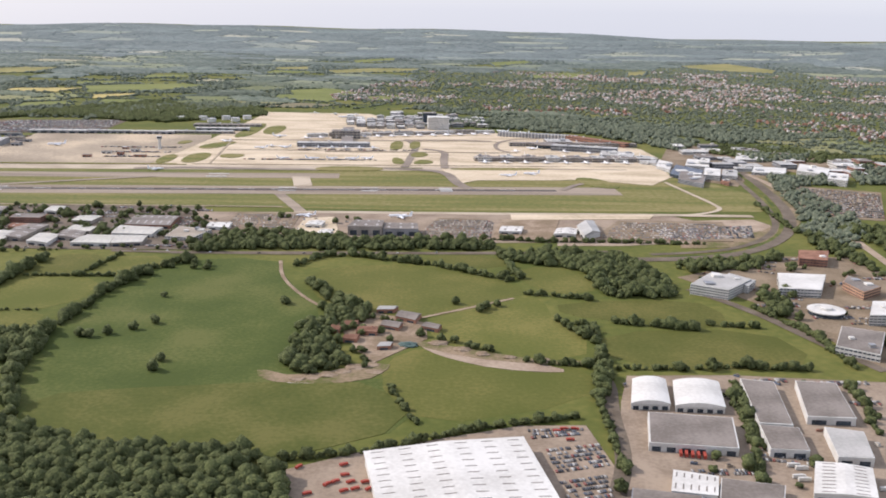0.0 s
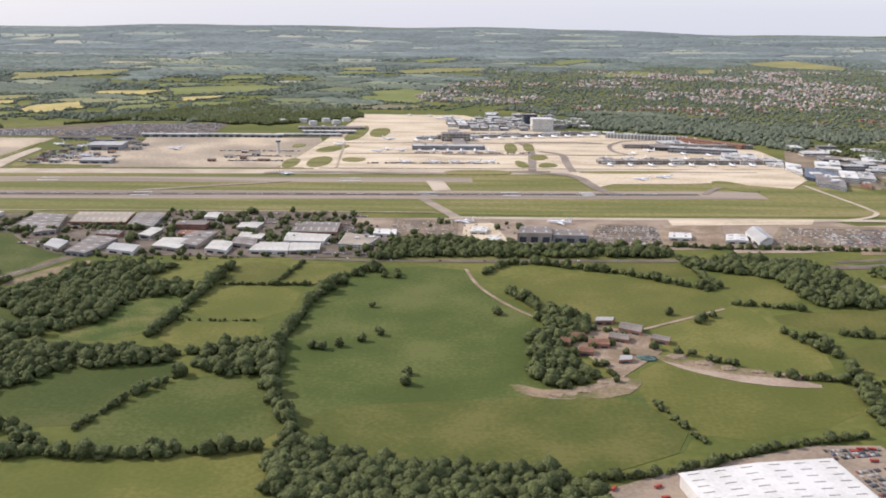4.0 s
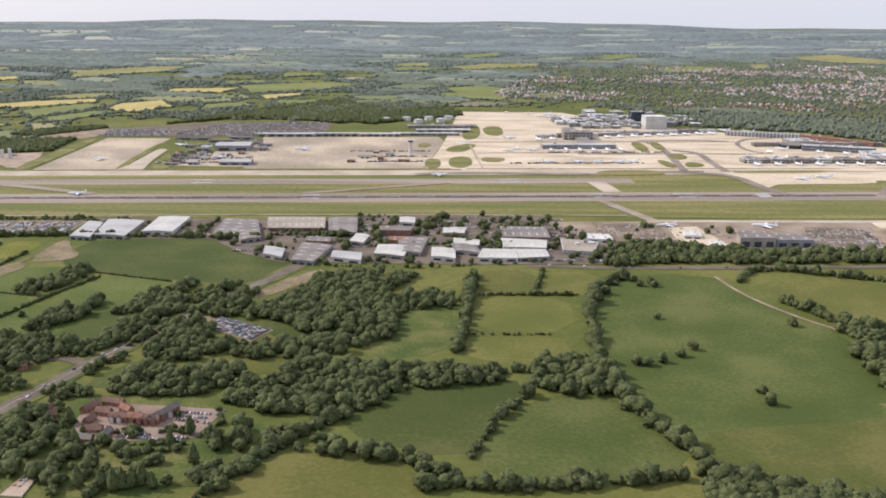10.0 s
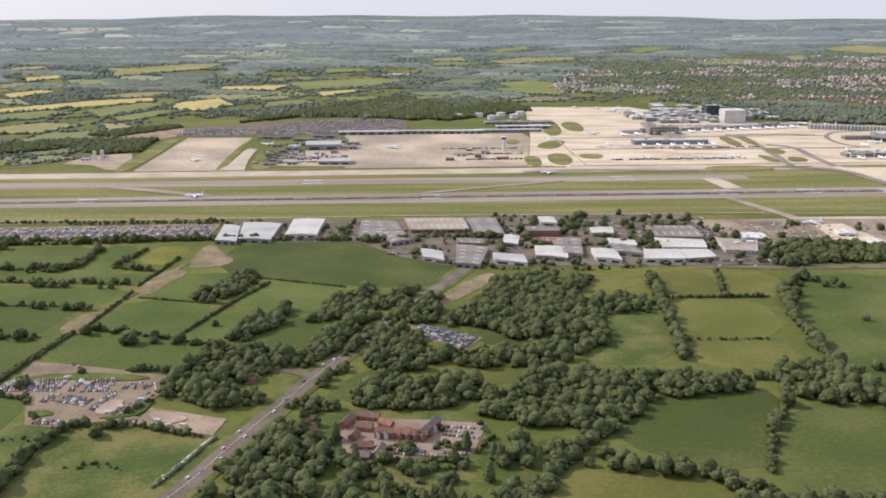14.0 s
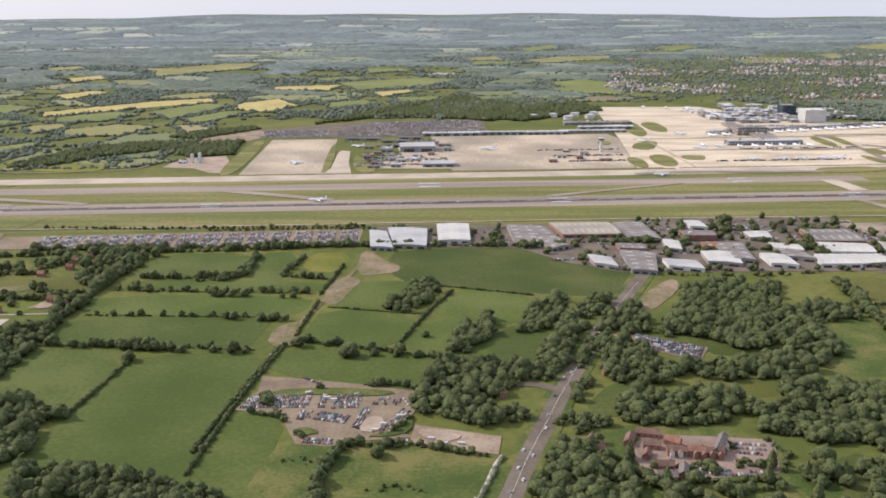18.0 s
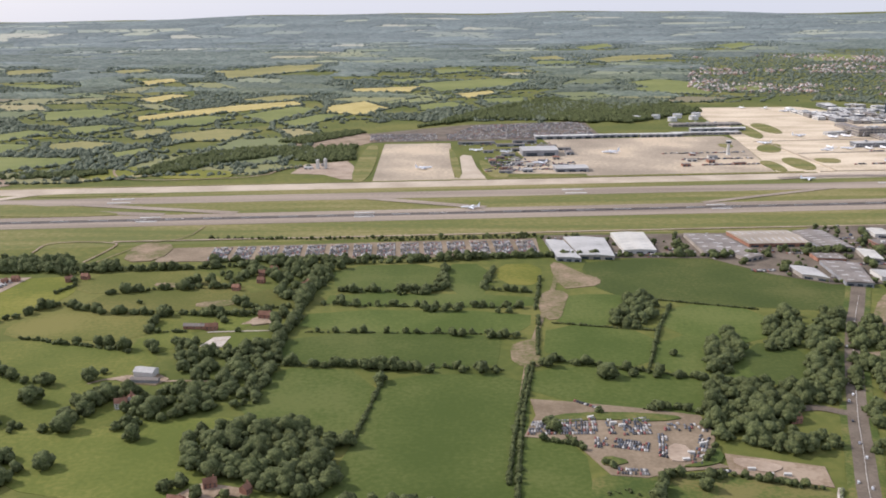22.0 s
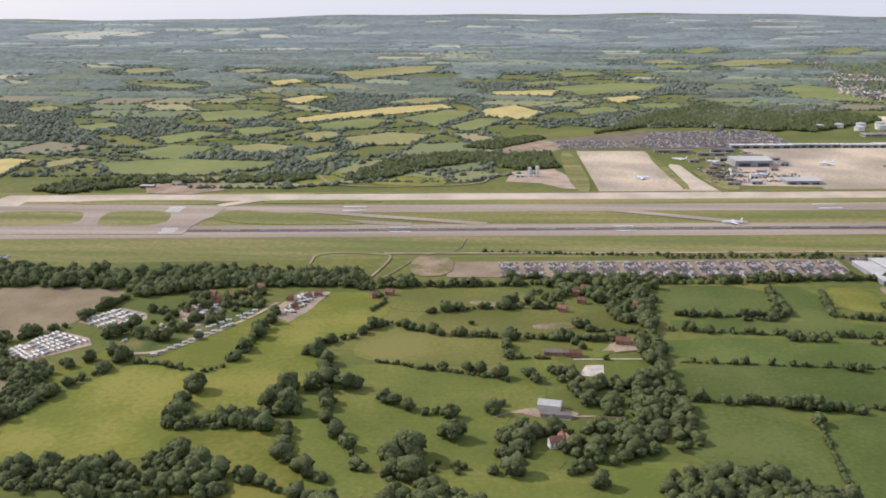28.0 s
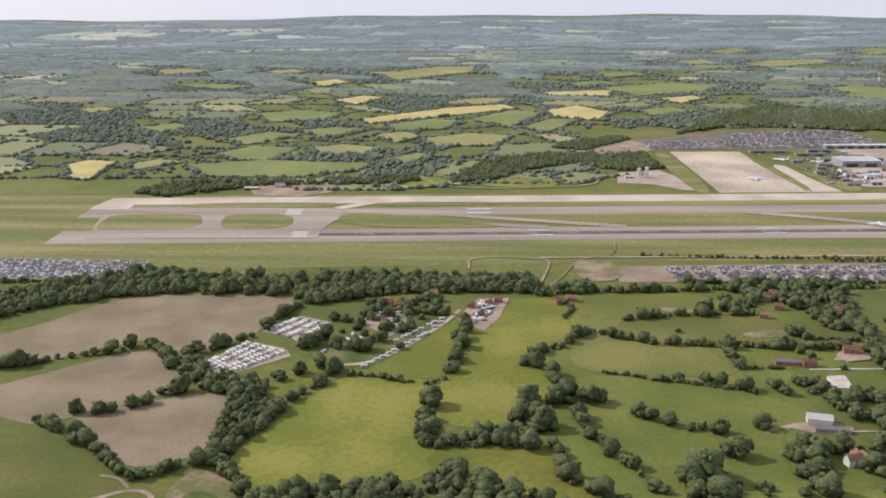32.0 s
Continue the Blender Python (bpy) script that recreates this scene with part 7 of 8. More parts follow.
ROOF_BR = mat("brown_roof_tiles", (0.16, 0.095, 0.07), (0.25, 0.155, 0.115), 0.2, 2.0, 0.85)
INN = "brown-tiled brick wing of a country hotel"
wing((-337.7, 346.9), (-331, 346.6), 3.6, 2.3, ROOF_BR, INN, 4)
wing((-331, 346.6), (-324.8, 345.3), 3.8, 2.59, ROOF_T, INN, 4)
wing((-324.8, 345.3), (-318.4, 344.9), 3.6, 2.38, ROOF_BR, INN, 4)
wing((-319.6, 344.9), (-313.4, 357.1), 3.4, 2.74, ROOF_G, "grey-roofed brick wing of a country hotel", 6)
wing((-348.6, 354), (-346.1, 361.1), 3.4, 1.73, ROOF_BR, INN, 3)
wing((-345.1, 352.6), (-339.1, 351.2), 3.2, 2.02, ROOF_BR, INN, 3)
wing((-345.8, 362.1), (-337.3, 360.2), 3.2, 1.87, ROOF_BR, INN, 4)
wing((-337.1, 356.2), (-332.3, 352.8), 3.0, 2.16, ROOF_T, INN, 2)
wing((-344.6, 330.9), (-338.3, 330.2), 3.6, 1.44, ROOF_G, "dark-roofed barn beside the hotel court", 2)
wing((-343.6, 338), (-337.4, 338.1), 3.2, 1.37, ROOF_BR, "dark-roofed barn beside the hotel court", 2)
wing((-334.5, 331.1), (-332.5, 338.2), 3.4, 1.58, ROOF_G, "dark-roofed barn beside the hotel court", 2)
wing((-344.3, 344.5), (-342.8, 349.2), 3.0, 1.44, ROOF_BR, "dark-roofed barn beside the hotel court", 2)
wing((-363.1, 348.9), (-358.7, 350.9), 3.2, 1.44, ROOF_BR, "brown-tiled cottage in the hotel gardens", 2)
wing((-363.1, 354.7), (-360.5, 359.8), 3.2, 1.44, ROOF_BR, "brown-tiled cottage in the hotel gardens", 2)
for x, y in ((-336.3, 346.5), (-333.4, 346.1), (-328.3, 345.2), (-325.5, 344.8), (-322.8, 344.8), (-319.9, 344.4), (-317.4, 348.3), (-315.6, 351.7)):
    house(x, y, 92, 1.3, 1.5, 2.3, 0.9, WALL_W if int(x) % 3 == 0 else WALL_B, ROOF_BR, "pale gabled bay on the hotel front", False, "gable_bay", 1)


def conifer(x, y, h):
    """A dark spire of foliage on a short trunk."""
    ob = at_base("conifer", x, y, "dark narrow conifer in the hotel garden", "tree", group="garden conifers")
    r = np.random.default_rng(int(abs(x * 7 + y)))
    t = (BALL_V[:, 2:] + 1) / 2
    wide = 0.24 * h * np.minimum(1, (1 - t) * 1.5 + 0.05) * (1 + r.normal(0, 0.14, t.shape))
    ring = BALL_V[:, :2] / np.maximum(0.25, np.linalg.norm(BALL_V[:, :2], axis=1, keepdims=True))
    vs, fs = [np.concatenate([ring * wide, 0.25 + t * h], 1)], [BALL_F]
    for k in range(26):
        u, a = r.uniform(0.05, 0.85), r.uniform(0, 6.283)
        rad = 0.24 * h * min(1, (1 - u) * 1.5)
        vs.append(OCT_V * r.uniform(0.25, 0.5) * np.array([1, 1, 1.4]) + np.array([math.cos(a) * rad, math.sin(a) * rad, 0.3 + u * h]))
        fs.append(OCT_F + 42 + 6 * k)
    part("crown", arrays("crown", np.concatenate(vs), np.concatenate(fs), LEAF), ob)
    part("trunk", mesh_of("trunk", *lathe([(0.2, 0), (0.12, h * 0.5), (0.03, h)], 6), BARK), ob)


for x, y in ((-330.8, 299), (-322.7, 298), (-316, 298.5), (-313.1, 299.2), (-306, 298.6), (-295.2, 330.5), (-293, 329.7), (-284.9, 330.7), (-282, 332), (-304.3, 337.8), (-318.4, 297), (-308.8, 328.1), (-297.2, 316), (-310.2, 300.7), (-342.7, 327.5), (-351.5, 345.3)):
    conifer(x, y, rng.uniform(6.0, 8.5))
sheet("yard", [(-617, 334), (-618, 345), (-610, 354), (-592, 349), (-593, 344), (-603, 346), (-607, 337), (-594, 332), (-601, 323), (-612, 323)], 0.24, BARE, "pale drive and court of a house in the wood", "yard")
for x, y, w_, a in ((-607.1, 351.5, 4.5, 20), (-615.4, 340.1, 5.5, -10), (-595.1, 335.5, 5, 35), (-604.1, 332.1, 5, -20), (-593.9, 347.4, 3, 60)):
    house(x, y, a, w_, 3.2, 2.2, 1.4, label="brick house with a red roof in a wooded garden")
for x, y, a in ((-846, 570, 10), (-840, 585, -20), (-833, 570, 80), (-838, 562, 30), (-828, 583, 0), (-845, 557, 60), (-822, 590, 15), (-795, 578, 70), (-786, 583, 60), (-790, 566, 75)):
    house(x, y, a, 4.2, 2.8, 1.8, 1.1, label="small red-roofed house by the caravan park")
# caravans
CV = new("caravan")
CV.matrix_world = pose(-862, 512, 0.2, 0, 0, 60)
CV.scale = (0.78, 1.1, 0.95)
tagged(CV, "white static caravan in a tight row", "caravan", "caravans")
wv, wf, rv, rf = house_meshes(3.6, 1.3, 1.0, 0.25)
part("wall", mesh_of("wall", wv, wf, ROOF_C), CV)
part("roof", mesh_of("roof", rv, rf, WALL_W), CV)
part("window", mesh_of("window", *prism([(-1.2, -0.67), (1.1, -0.67), (1.1, -0.63), (-1.2, -0.63)], 0.45, 0.8), GLASS), CV)
for a, b, n, m in (([(-911.9, 495), (-898.9, 522.5)], [(-901, 484.4), (-880.3, 511.5)], 13, 5), ([(-894.9, 538.2), (-881.5, 557.1)], [(-876.6, 526.5), (-866.6, 549.3)], 11, 4)):
    for i in range(m):
        for k in range(n):
            s, t = (k + 0.5 + rng.uniform(-0.12, 0.12)) / n, (i + rng.uniform(-0.06, 0.06)) / (m - 1)
            p0, p1 = Vector(a[0]).lerp(Vector(a[1]), s), Vector(b[0]).lerp(Vector(b[1]), s)
            p = p0.lerp(p1, t)
            if rng.random() < 0.92:
                copy_thing(CV, pose(p.x, p.y, 0.2, 0, 0, (-32 if k % 5 else 55) + rng.uniform(-8, 8)))
for a, b, n in (((-841.4, 494.8), (-817, 536), 11), ((-816, 538), (-810.9, 551.7), 3), ((-829.6, 527.7), (-810.4, 557.6), 8)):
    for k in range(n):
        p = Vector(a).lerp(Vector(b), (k + rng.uniform(-.3, .3)) / (n - 1))
        copy_thing(CV, pose(p.x, p.y, 0.2, 0, 0, 20 + rng.uniform(-14, 14)))
for q, n in (([(-847, 554), (-843, 576), (-831, 577), (-830, 547)], 14), ([(-798, 561), (-790, 588), (-779, 589), (-788, 551)], 16), ([(-858, 530), (-850, 545), (-845, 530), (-852, 512)], 6)):
    for k in range(n):
        u, v = rng.uniform(0.05, 0.95, 2)
        p = Vector(q[0]).lerp(Vector(q[1]), u).lerp(Vector(q[3]).lerp(Vector(q[2]), u), v)
        copy_thing(CV, pose(p.x, p.y, 0.25, 0, 0, rng.uniform(0, 180)))


# ---- town ----
def town():
    wv, wf, rv, rf = house_meshes(4.2, 3.4, 2.4, 1.3)
    W = (np.array(wv), np.array([t for q in wf for t in [(q[0], q[k], q[k + 1]) for k in range(1, len(q) - 1)]]))
    R = (np.array(rv), np.array([t for q in rf for t in [(q[0], q[k], q[k + 1]) for k in range(1, len(q) - 1)]]))
    xs, ys = [p[0] for p in TOWN], [p[1] for p in TOWN]
    out = {0: [[], [], 0], 1: [[], [], 0]}
    made = 0
    first = None
    for _ in range(15000):
        x, y = rng.uniform(min(xs), max(xs)), rng.uniform(min(ys), max(ys))
        if not inside(TOWN, x, y) or on_airport(x, y) or noise.noise((x / 260, y / 190, 1.0)) + 0.7 * noise.noise((x / 60, y / 60, 4.0)) < max(0.0, y - 1750) / 2600:
            continue
        a = rng.choice([0.2, 1.77, 0.9, 2.4]) + rng.normal(0, 0.15)
        s = rng.uniform(0.7, 1.15)
        if made < 150 and y < 1480:
            made += 1
            if first is None:
                first = house(x, y, math.degrees(a), 4.2, 3.4, 2.4, 1.3, WALL_B, ROOF_T, "brick town house with a red tiled roof", True, "town_house", 2)
                tagged(first, group="town houses")
            else:
                copy_thing(first, pose(x, y, 0, 0, 0, math.degrees(a)))
            continue
        ca, sa = math.cos(a) * s, math.sin(a) * s
        for k, (v, f) in enumerate((W, R)):
            out[k][0].append(np.stack([v[:, 0] * ca - v[:, 1] * sa + x, v[:, 0] * sa + v[:, 1] * ca + y, v[:, 2] * s], 1))
            out[k][1].append(f + out[k][2])
            out[k][2] += len(v)
    WM = palette("town_walls", [(0.26, 0.16, 0.12), (0.46, 0.42, 0.37), (0.32, 0.24, 0.2), (0.56, 0.53, 0.49)], 0.9)
    RM = palette("town_roofs", [(0.36, 0.245, 0.195), (0.29, 0.22, 0.19), (0.4, 0.285, 0.225), (0.32, 0.29, 0.27), (0.5, 0.465, 0.43)], 0.9)
    for k, nm, m in ((0, "town_walls", WM), (1, "town_roofs", RM)):
        tagged(new(nm, arrays(nm, np.concatenate(out[k][0]), np.concatenate(out[k][1]), m)), "walls of many small town houses" if k == 0 else "red and grey roofs of many small town houses", "town", kind="stuff")


town()

# ---- airfield details ----
sheet("taxiway", [(-1058, 710), (-1069, 752), (-1081, 805), (-912, 808), (-894, 797), (-903, 739), (-902, 717)], 0.27, ASPHALT, "grey asphalt loops at the runway's end", "taxiway")
sheet("taxiway", AP(-1090, 80, -1060, 80, -1060, 97, -1090, 97), 0.27, TAXI, "pale link at the runway's end", "taxiway")
for q in ([(-1065, 741), (-1068, 761), (-1067, 782), (-1006, 784), (-997, 774), (-989, 739), (-1058, 734)], [(-976, 744), (-982, 770), (-980, 785), (-937, 787), (-928, 771), (-926, 742), (-969, 738)], [(-1025, 805), (-1023, 821), (-912, 828), (-901, 820), (-912, 810)], [(-874, 821), (-866, 830), (-776, 834), (-774, 824), (-860, 816)], [(-898, 770), (-894, 791), (-869, 792), (-823, 774), (-770, 755), (-803, 748), (-860, 748), (-887, 757)]):
    sheet("grass_island", q, 0.34, MOWN, "mown grass island between taxiways", "grass")
for a, b, wd, m in ((A(-905, 50), A(-745, 14), 9, ASPHALT), (A(-822, 56), A(-690, 14), 9, ASPHALT), (A(-590, 56), A(-500, 14), 10, ASPHALT), (A(-330, 14), A(-205, 58), 6, ASPHALT), (A(-70, 14), A(-75, 60), 16, TAXI), (A(-918, 10), A(-895, 56), 13, ASPHALT), (A(-88, -20), A(-65, -90), 9, ASPHALT), (A(-900, 78), A(-870, 100), 10, TAXI)):
    strip("taxiway", [a, b], wd, 0.31, m, "paved link between runway and taxiway", "taxiway")
strip("taxiway", AP(-70, -92, 60, -97, 200, -100, 285, -104), 8, 0.27, TAXI, "pale southern taxiway curving to the runway's end", "taxiway")
sheet("taxiway", AP(-520, 122, -488, 122, -492, 180, -492, 245, -500, 252, -504, 240, -508, 150), 0.28, TAXI, "pale concrete taxiway between grass banks", "taxiway")
sheet("grass_island", AP(-612, 125, -592, 125, -584, 330, -600, 330), 0.2, MOWN, "grass bank beside the apron", "grass")
sheet("grass_island", AP(-517, 130, -509, 130, -506, 250, -512, 318), 0.3, MOWN, "grass bank beside the apron", "grass")
sheet("grass_island", AP(-487, 130, -462, 130, -478, 200, -488, 230), 0.3, MOWN, "grass bank beside the apron", "grass")
for q in ([(-191, 1223), (-171, 1240), (-171, 1114), (-195, 1082)], [(-167, 1207), (-144, 1218), (-142, 1152), (-152, 1123), (-167, 1142)], [(-216, 1014), (-201, 1053), (-175, 1062), (-189, 1014), (-202, 999)], [(-210, 957), (-201, 974), (-188, 971), (-185, 934), (-194, 906), (-209, 912)], [(-244, 1061), (-228, 1061), (-231, 1037), (-243, 1033)], [(-174, 964), (-150, 968), (-157, 941), (-174, 944)], [(-234, 957), (-217, 957), (-218, 903), (-232, 903)]):
    sheet("grass_island", q, 0.3, MOWN, "mown grass island on the pale apron", "grass")
for k, (q, wd) in enumerate((([(13, 1102), (26, 1051), (21, 974), (15, 901)], 8), ([(33, 1027), (58, 1013), (54, 948), (55, 897)], 8), ([(-5, 894), (22, 892), (56, 880), (64, 818), (75, 792)], 10), ([(15, 1097), (70, 1106), (114, 1100)], 6), ([(210, 1131), (177, 1133), (140, 1120), (117, 1083), (115, 1033), (128, 1014)], 5), ([(-179, 997), (-92, 1003), (-1, 1005), (113, 1006)], 2.5), ([(-149, 1080), (-117, 1083), (11, 1092)], 4), ([(61, 901), (154, 904), (236, 909)], 4), ([(-240, 870), (-187, 882), (-119, 878), (-60, 881)], 9), ([(155, 795), (181, 837), (210, 818)], 6))):
    strip("taxiway", q, wd, 0.29 + 0.004 * k, TAXI_D, "dark asphalt taxiway crossing the pale apron", "taxiway")
for q in ([(-4, 1083), (10, 1088), (10, 1025), (-5, 1016)], [(18, 1084), (30, 1089), (29, 1031), (17, 1026)], [(21, 996), (32, 1008), (41, 986), (30, 967), (19, 970)], [(25, 943), (35, 954), (46, 938), (37, 924), (23, 923)], [(1, 965), (11, 959), (16, 920), (2, 922)], [(62, 904), (157, 911), (152, 897), (58, 889)], [(-69, 899), (-9, 903), (-3, 879), (-72, 872)], [(-177, 967), (-159, 969), (-158, 944), (-176, 943)], [(173, 859), (195, 860), (214, 824), (204, 804), (181, 817)]):
    sheet("grass_island", q, 0.36, MOWN, "mown grass island on the pale apron", "grass")
sheet("apron", [(51, 898), (175, 922), (272, 945), (273, 874), (242, 826), (219, 835), (182, 851), (159, 844), (83, 837), (64, 816)], 0.24, CONCRETE, "pale concrete by the runway's end", "apron")
strip("road", [(258, 844), (266, 792), (274, 745), (274, 720), (239, 697), (160, 689)], 4, 0.28, TAXI, "narrow pale perimeter road on the grass", "road")
for u0, u1, v, wd in ((-830, -190, 122.5, 3), (-480, -200, 126.5, 3), (-60, 40, 110, 2)):
    sheet("grass_verge", box(u0, u1, v, v + wd), 0.32, MOWN, "narrow grass verge beside the taxiway", "grass")
for u in (-923, 48):
    for k in range(8):
        sheet("threshold_stripe", box(u, u + 11, -9.2 + k * 2.1, -8.4 + k * 2.1), 0.42, PAINT, "white threshold stripe on the runway", "marking")
for k in range(6):
    sheet("threshold_stripe", box(-937, -925, 57 + k * 3.4, 58.2 + k * 3.4), 0.42, PAINT, "white threshold stripe on the standby runway", "marking")
for u in (-760, -600, -330, -90, -20):
    for v in (-8.5, 4.4):
        sheet("aiming_mark", box(u, u + 15, v, v + 1.5), 0.42, PAINT, "white aiming mark on the runway", "marking")
for u in (-800, -430, -160):
    for v in (58, 71):
        sheet("aiming_mark", box(u, u + 18, v, v + 1.8), 0.42, PAINT, "white aiming mark on the standby runway", "marking")
for k in range(36):
    sheet("centre_dash", box(-880 + k * 28, -866 + k * 28, -1.5, -1.3), 0.42, PAINT, "white centre-line dash on the runway", "marking")
strip("track", AP(-760, -64, -600, -66, -300, -66, -80, -74), 2.2, 0.2, GRAVEL, "narrow pale perimeter track on the grass", "track")
strip("track", [(-703, 715), (-707, 680), (-731, 672), (-743, 635), (-752, 616)], 1.0, 0.2, TROD, "worn earth track on the grass", "track")
sheet("bare_ground", [(-737, 653), (-728, 672), (-708, 664), (-709, 628), (-731, 624)], 0.2, TROD, "thin worn grass beside the car park", "ground")
sheet("yard", [(-993, 888), (-970, 904), (-940, 906), (-915, 868), (-940, 848), (-978, 851)], 0.18, BARE, "pale yard with low sheds beside the airfield", "yard")
strip("track", [(-798, 647), (-799, 675), (-753, 673), (-748, 664), (-756, 624)], 1.4, 0.2, BARE, "worn earth track on the grass", "track")
strip("track", [(-853, 959), (-840, 913), (-820, 888), (-771, 885), (-697, 898), (-688, 932), (-672, 951)], 2.4, 0.9, BARE, "pale dirt track beyond the runway", "track")

for u, v, w, d, h in ((-474, 150, 12, 5, 2.2), (-452, 152, 9, 7, 3), (-462, 240, 14, 6, 2.6), (-448, 268, 20, 6, 3), (-396, 240, 8, 12, 3), (-400, 270, 14, 5, 2.4), (-430, 205, 10, 5, 2), (-414, 215, 7, 7, 2.6), (-478, 205, 7, 8, 2.2), (-478, 262, 10, 5, 2.4), (-420, 285, 22, 6, 2.8), (-460, 300, 30, 5, 2.6), (-500, 320, 40, 5, 2.4), (-440, 322, 26, 5, 2.8)):
    shed(box(u, u + w, v, v + d), h, (ROOF_G, ROOF_L, ROOF_G, ROOF_T)[int(w) % 4], WALL_T if int(v) % 2 else WALL_G, "low workshop in the crowded maintenance yard", "workshop", 0.06, 0, 2, "workshop")
for u0, u1, v0, v1, r, n in ((-486, -440, 156, 176, 4, 20), (-478, -446, 184, 200, 4, 14), (-440, -396, 176, 200, 5, 18), (-480, -440, 214, 234, 4, 16), (-470, -400, 270, 284, 3, 26), (-500, -400, 306, 318, 3, 36)):
    parked(box(u0, u1, v0, v1), r, n, 0.6, "vehicles, trolleys and crates crowded in the maintenance yard", "service_vehicles", 1.5, 50)
# service vehicles in rows on the aprons
for u0, u1, v, n in ((-139, -5, 158, 60), (-90, 40, 226, 40), (-85, -15, 268, 30), (100, 290, 176, 70), (-20, 110, 388, 50), (-475, -400, 185, 40), (-470, -410, 205, 30), (-300, -215, 235, 30), (-290, -220, 200, 35), (-280, -225, 170, 30), (-465, -405, 165, 30)):
    parked(box(u0, u1, v - 2, v + 2), 2, n, 0.6, "service vehicles and trolleys beside the aircraft stands", "service_vehicles", 1.7, 20)
for u0, u1, v0, v1 in ((-185, 290, 126, 128), (-60, 150, 214, 216), (-180, 140, 300, 303), (-170, -168, 130, 300)):
    sheet("taxi_lane", box(u0, u1, v0, v1), 0.3, DARKPAD, "dark worn taxi lane across the apron", "marking")
for u0, v0, w, d, h in ((-470, 168, 6, 5, 2.5), (-458, 190, 9, 6, 3), (-452, 212, 5, 8, 2.5), (-445, 178, 7, 4, 3.5), (-468, 228, 8, 5, 2), (-300, 165, 8, 5, 2.5), (-288, 190, 10, 4, 2.5), (-270, 180, 6, 8, 3), (-262, 205, 9, 5, 2.5), (-250, 168, 12, 4, 2.2), (-275, 222, 6, 5, 2), (-655, 190, 8, 5, 2), (-640, 205, 5, 5, 2.5), (-985, 150, 12, 6, 2), (-960, 160, 8, 8, 2.5), (-1010, 155, 9, 5, 2)):
    shed(box(u0, u0 + w, v0, v0 + d), h, ROOF_L if int(u0) % 2 else ROOF_G, WALL_W if int(v0) % 3 else WALL_B, "small workshop hut at the edge of the apron", "hut", 0.05, 0, 2, "workshop_hut")

# ---- ground between the hangar and the runway's end ----
for q, m, lb in (([(91, 673), (138, 684), (123, 613), (91, 611)], BARE, "bare brown yard at the airfield's edge"), ([(101, 691), (213, 698), (206, 682), (100, 673)], CONCRETE, "pale concrete strip at the airfield's edge"), ([(30, 613), (73, 610), (82, 672), (45, 674)], PARKING, "grey staff car park beside the hangar"), ([(-53, 668), (-32, 673), (-23, 617), (-56, 608)], CONCRETE, "pale cluttered yard beside the hangar"), ([(-107, 629), (-58, 628), (-58, 682), (-105, 684)], PARKING, "grey staff car park at the airfield's edge"), ([(149, 613), (249, 616), (260, 677), (180, 675)], PARKING, "grey car park at the airfield's edge"), ([(81, 612), (119, 612), (129, 672), (92, 673)], BARE, "bare brown yard at the airfield's edge")):
    sheet("yard", q, 0.24, m, lb, "yard")
shed([(144.0, 641.9), (144.1, 610.5), (157.5, 623.4), (158.8, 657.8)], 4, ROOF_L, WALL_W, "grey curved-roof store at the airfield's edge", "store", 0.1, 4, 2, "store")
for q in ([(-49.3, 637.7), (-37.7, 636.7), (-36.3, 650.1), (-47.5, 649.5)], [(-38.4, 613.0), (-29.3, 610.5), (-27.8, 622.8), (-36.4, 623.9)], [(87.2, 627.4), (102.7, 626.8), (105.8, 641.9), (90.8, 642.6)], [(124.8, 621.7), (140.1, 621.1), (143.7, 637.7), (129.6, 638.4)], [(-116.0, 627.2), (-100.1, 624.9), (-100.8, 640.1), (-116.1, 640.8)]):
    shed(q, 2.5, ROOF_W, WALL_W, "small white store on a yard", "store", 0.05, 2, 2, "store")
H(2.0, [(-110, 601), (-87, 625), (-56, 622)], [(-35, 611), (-16, 609)], [(74, 610), (93, 611), (120, 606)], [(106, 607), (163, 608), (227, 607)], label="trees at the edge of the yards")


# ---- cars on the roads ----
def road_car():
    ob = new("car")
    n = len(CAR)
    v = [(x, -0.34, z) for x, z in CAR] + [(x, 0.34, z) for x, z in CAR]
    f = [tuple(range(n - 1, -1, -1)), tuple(range(n, 2 * n))] + [(i, (i + 1) % n, n + (i + 1) % n, n + i) for i in range(n)]
    part("body", mesh_of("body", v, f, palette("road_car_paint", [(0.6, 0.6, 0.6), (0.05, 0.05, 0.06), (0.3, 0.3, 0.32), (0.7, 0.7, 0.68)], 0.3, 0.0, "ShaderNodeObjectInfo", "Random")), ob)
    part("windscreen", mesh_of("windscreen", [(0.645, -0.28, 0.425), (0.645, 0.28, 0.425), (0.45, 0.26, 0.59), (0.45, -0.26, 0.59)], [(0, 1, 2, 3)], GLASS), ob)
    part("rear_window", mesh_of("rear_window", [(-0.49, -0.28, 0.425), (-0.30, -0.26, 0.6), (-0.30, 0.26, 0.6), (-0.49, 0.28, 0.425)], [(0, 1, 2, 3)], GLASS), ob)
    wv, wf = lathe([(0.12, -0.06), (0.12, 0.06)], 8)
    for x in (-0.5, 0.5):
        for y in (-0.33, 0.33):
            part("wheel", mesh_of("wheel", [(a + x, c + y, b + 0.12) for a, b, c in wv], wf, RUBBER), ob)
    return tagged(ob, "car driving on the main road", "car", "cars on the road")


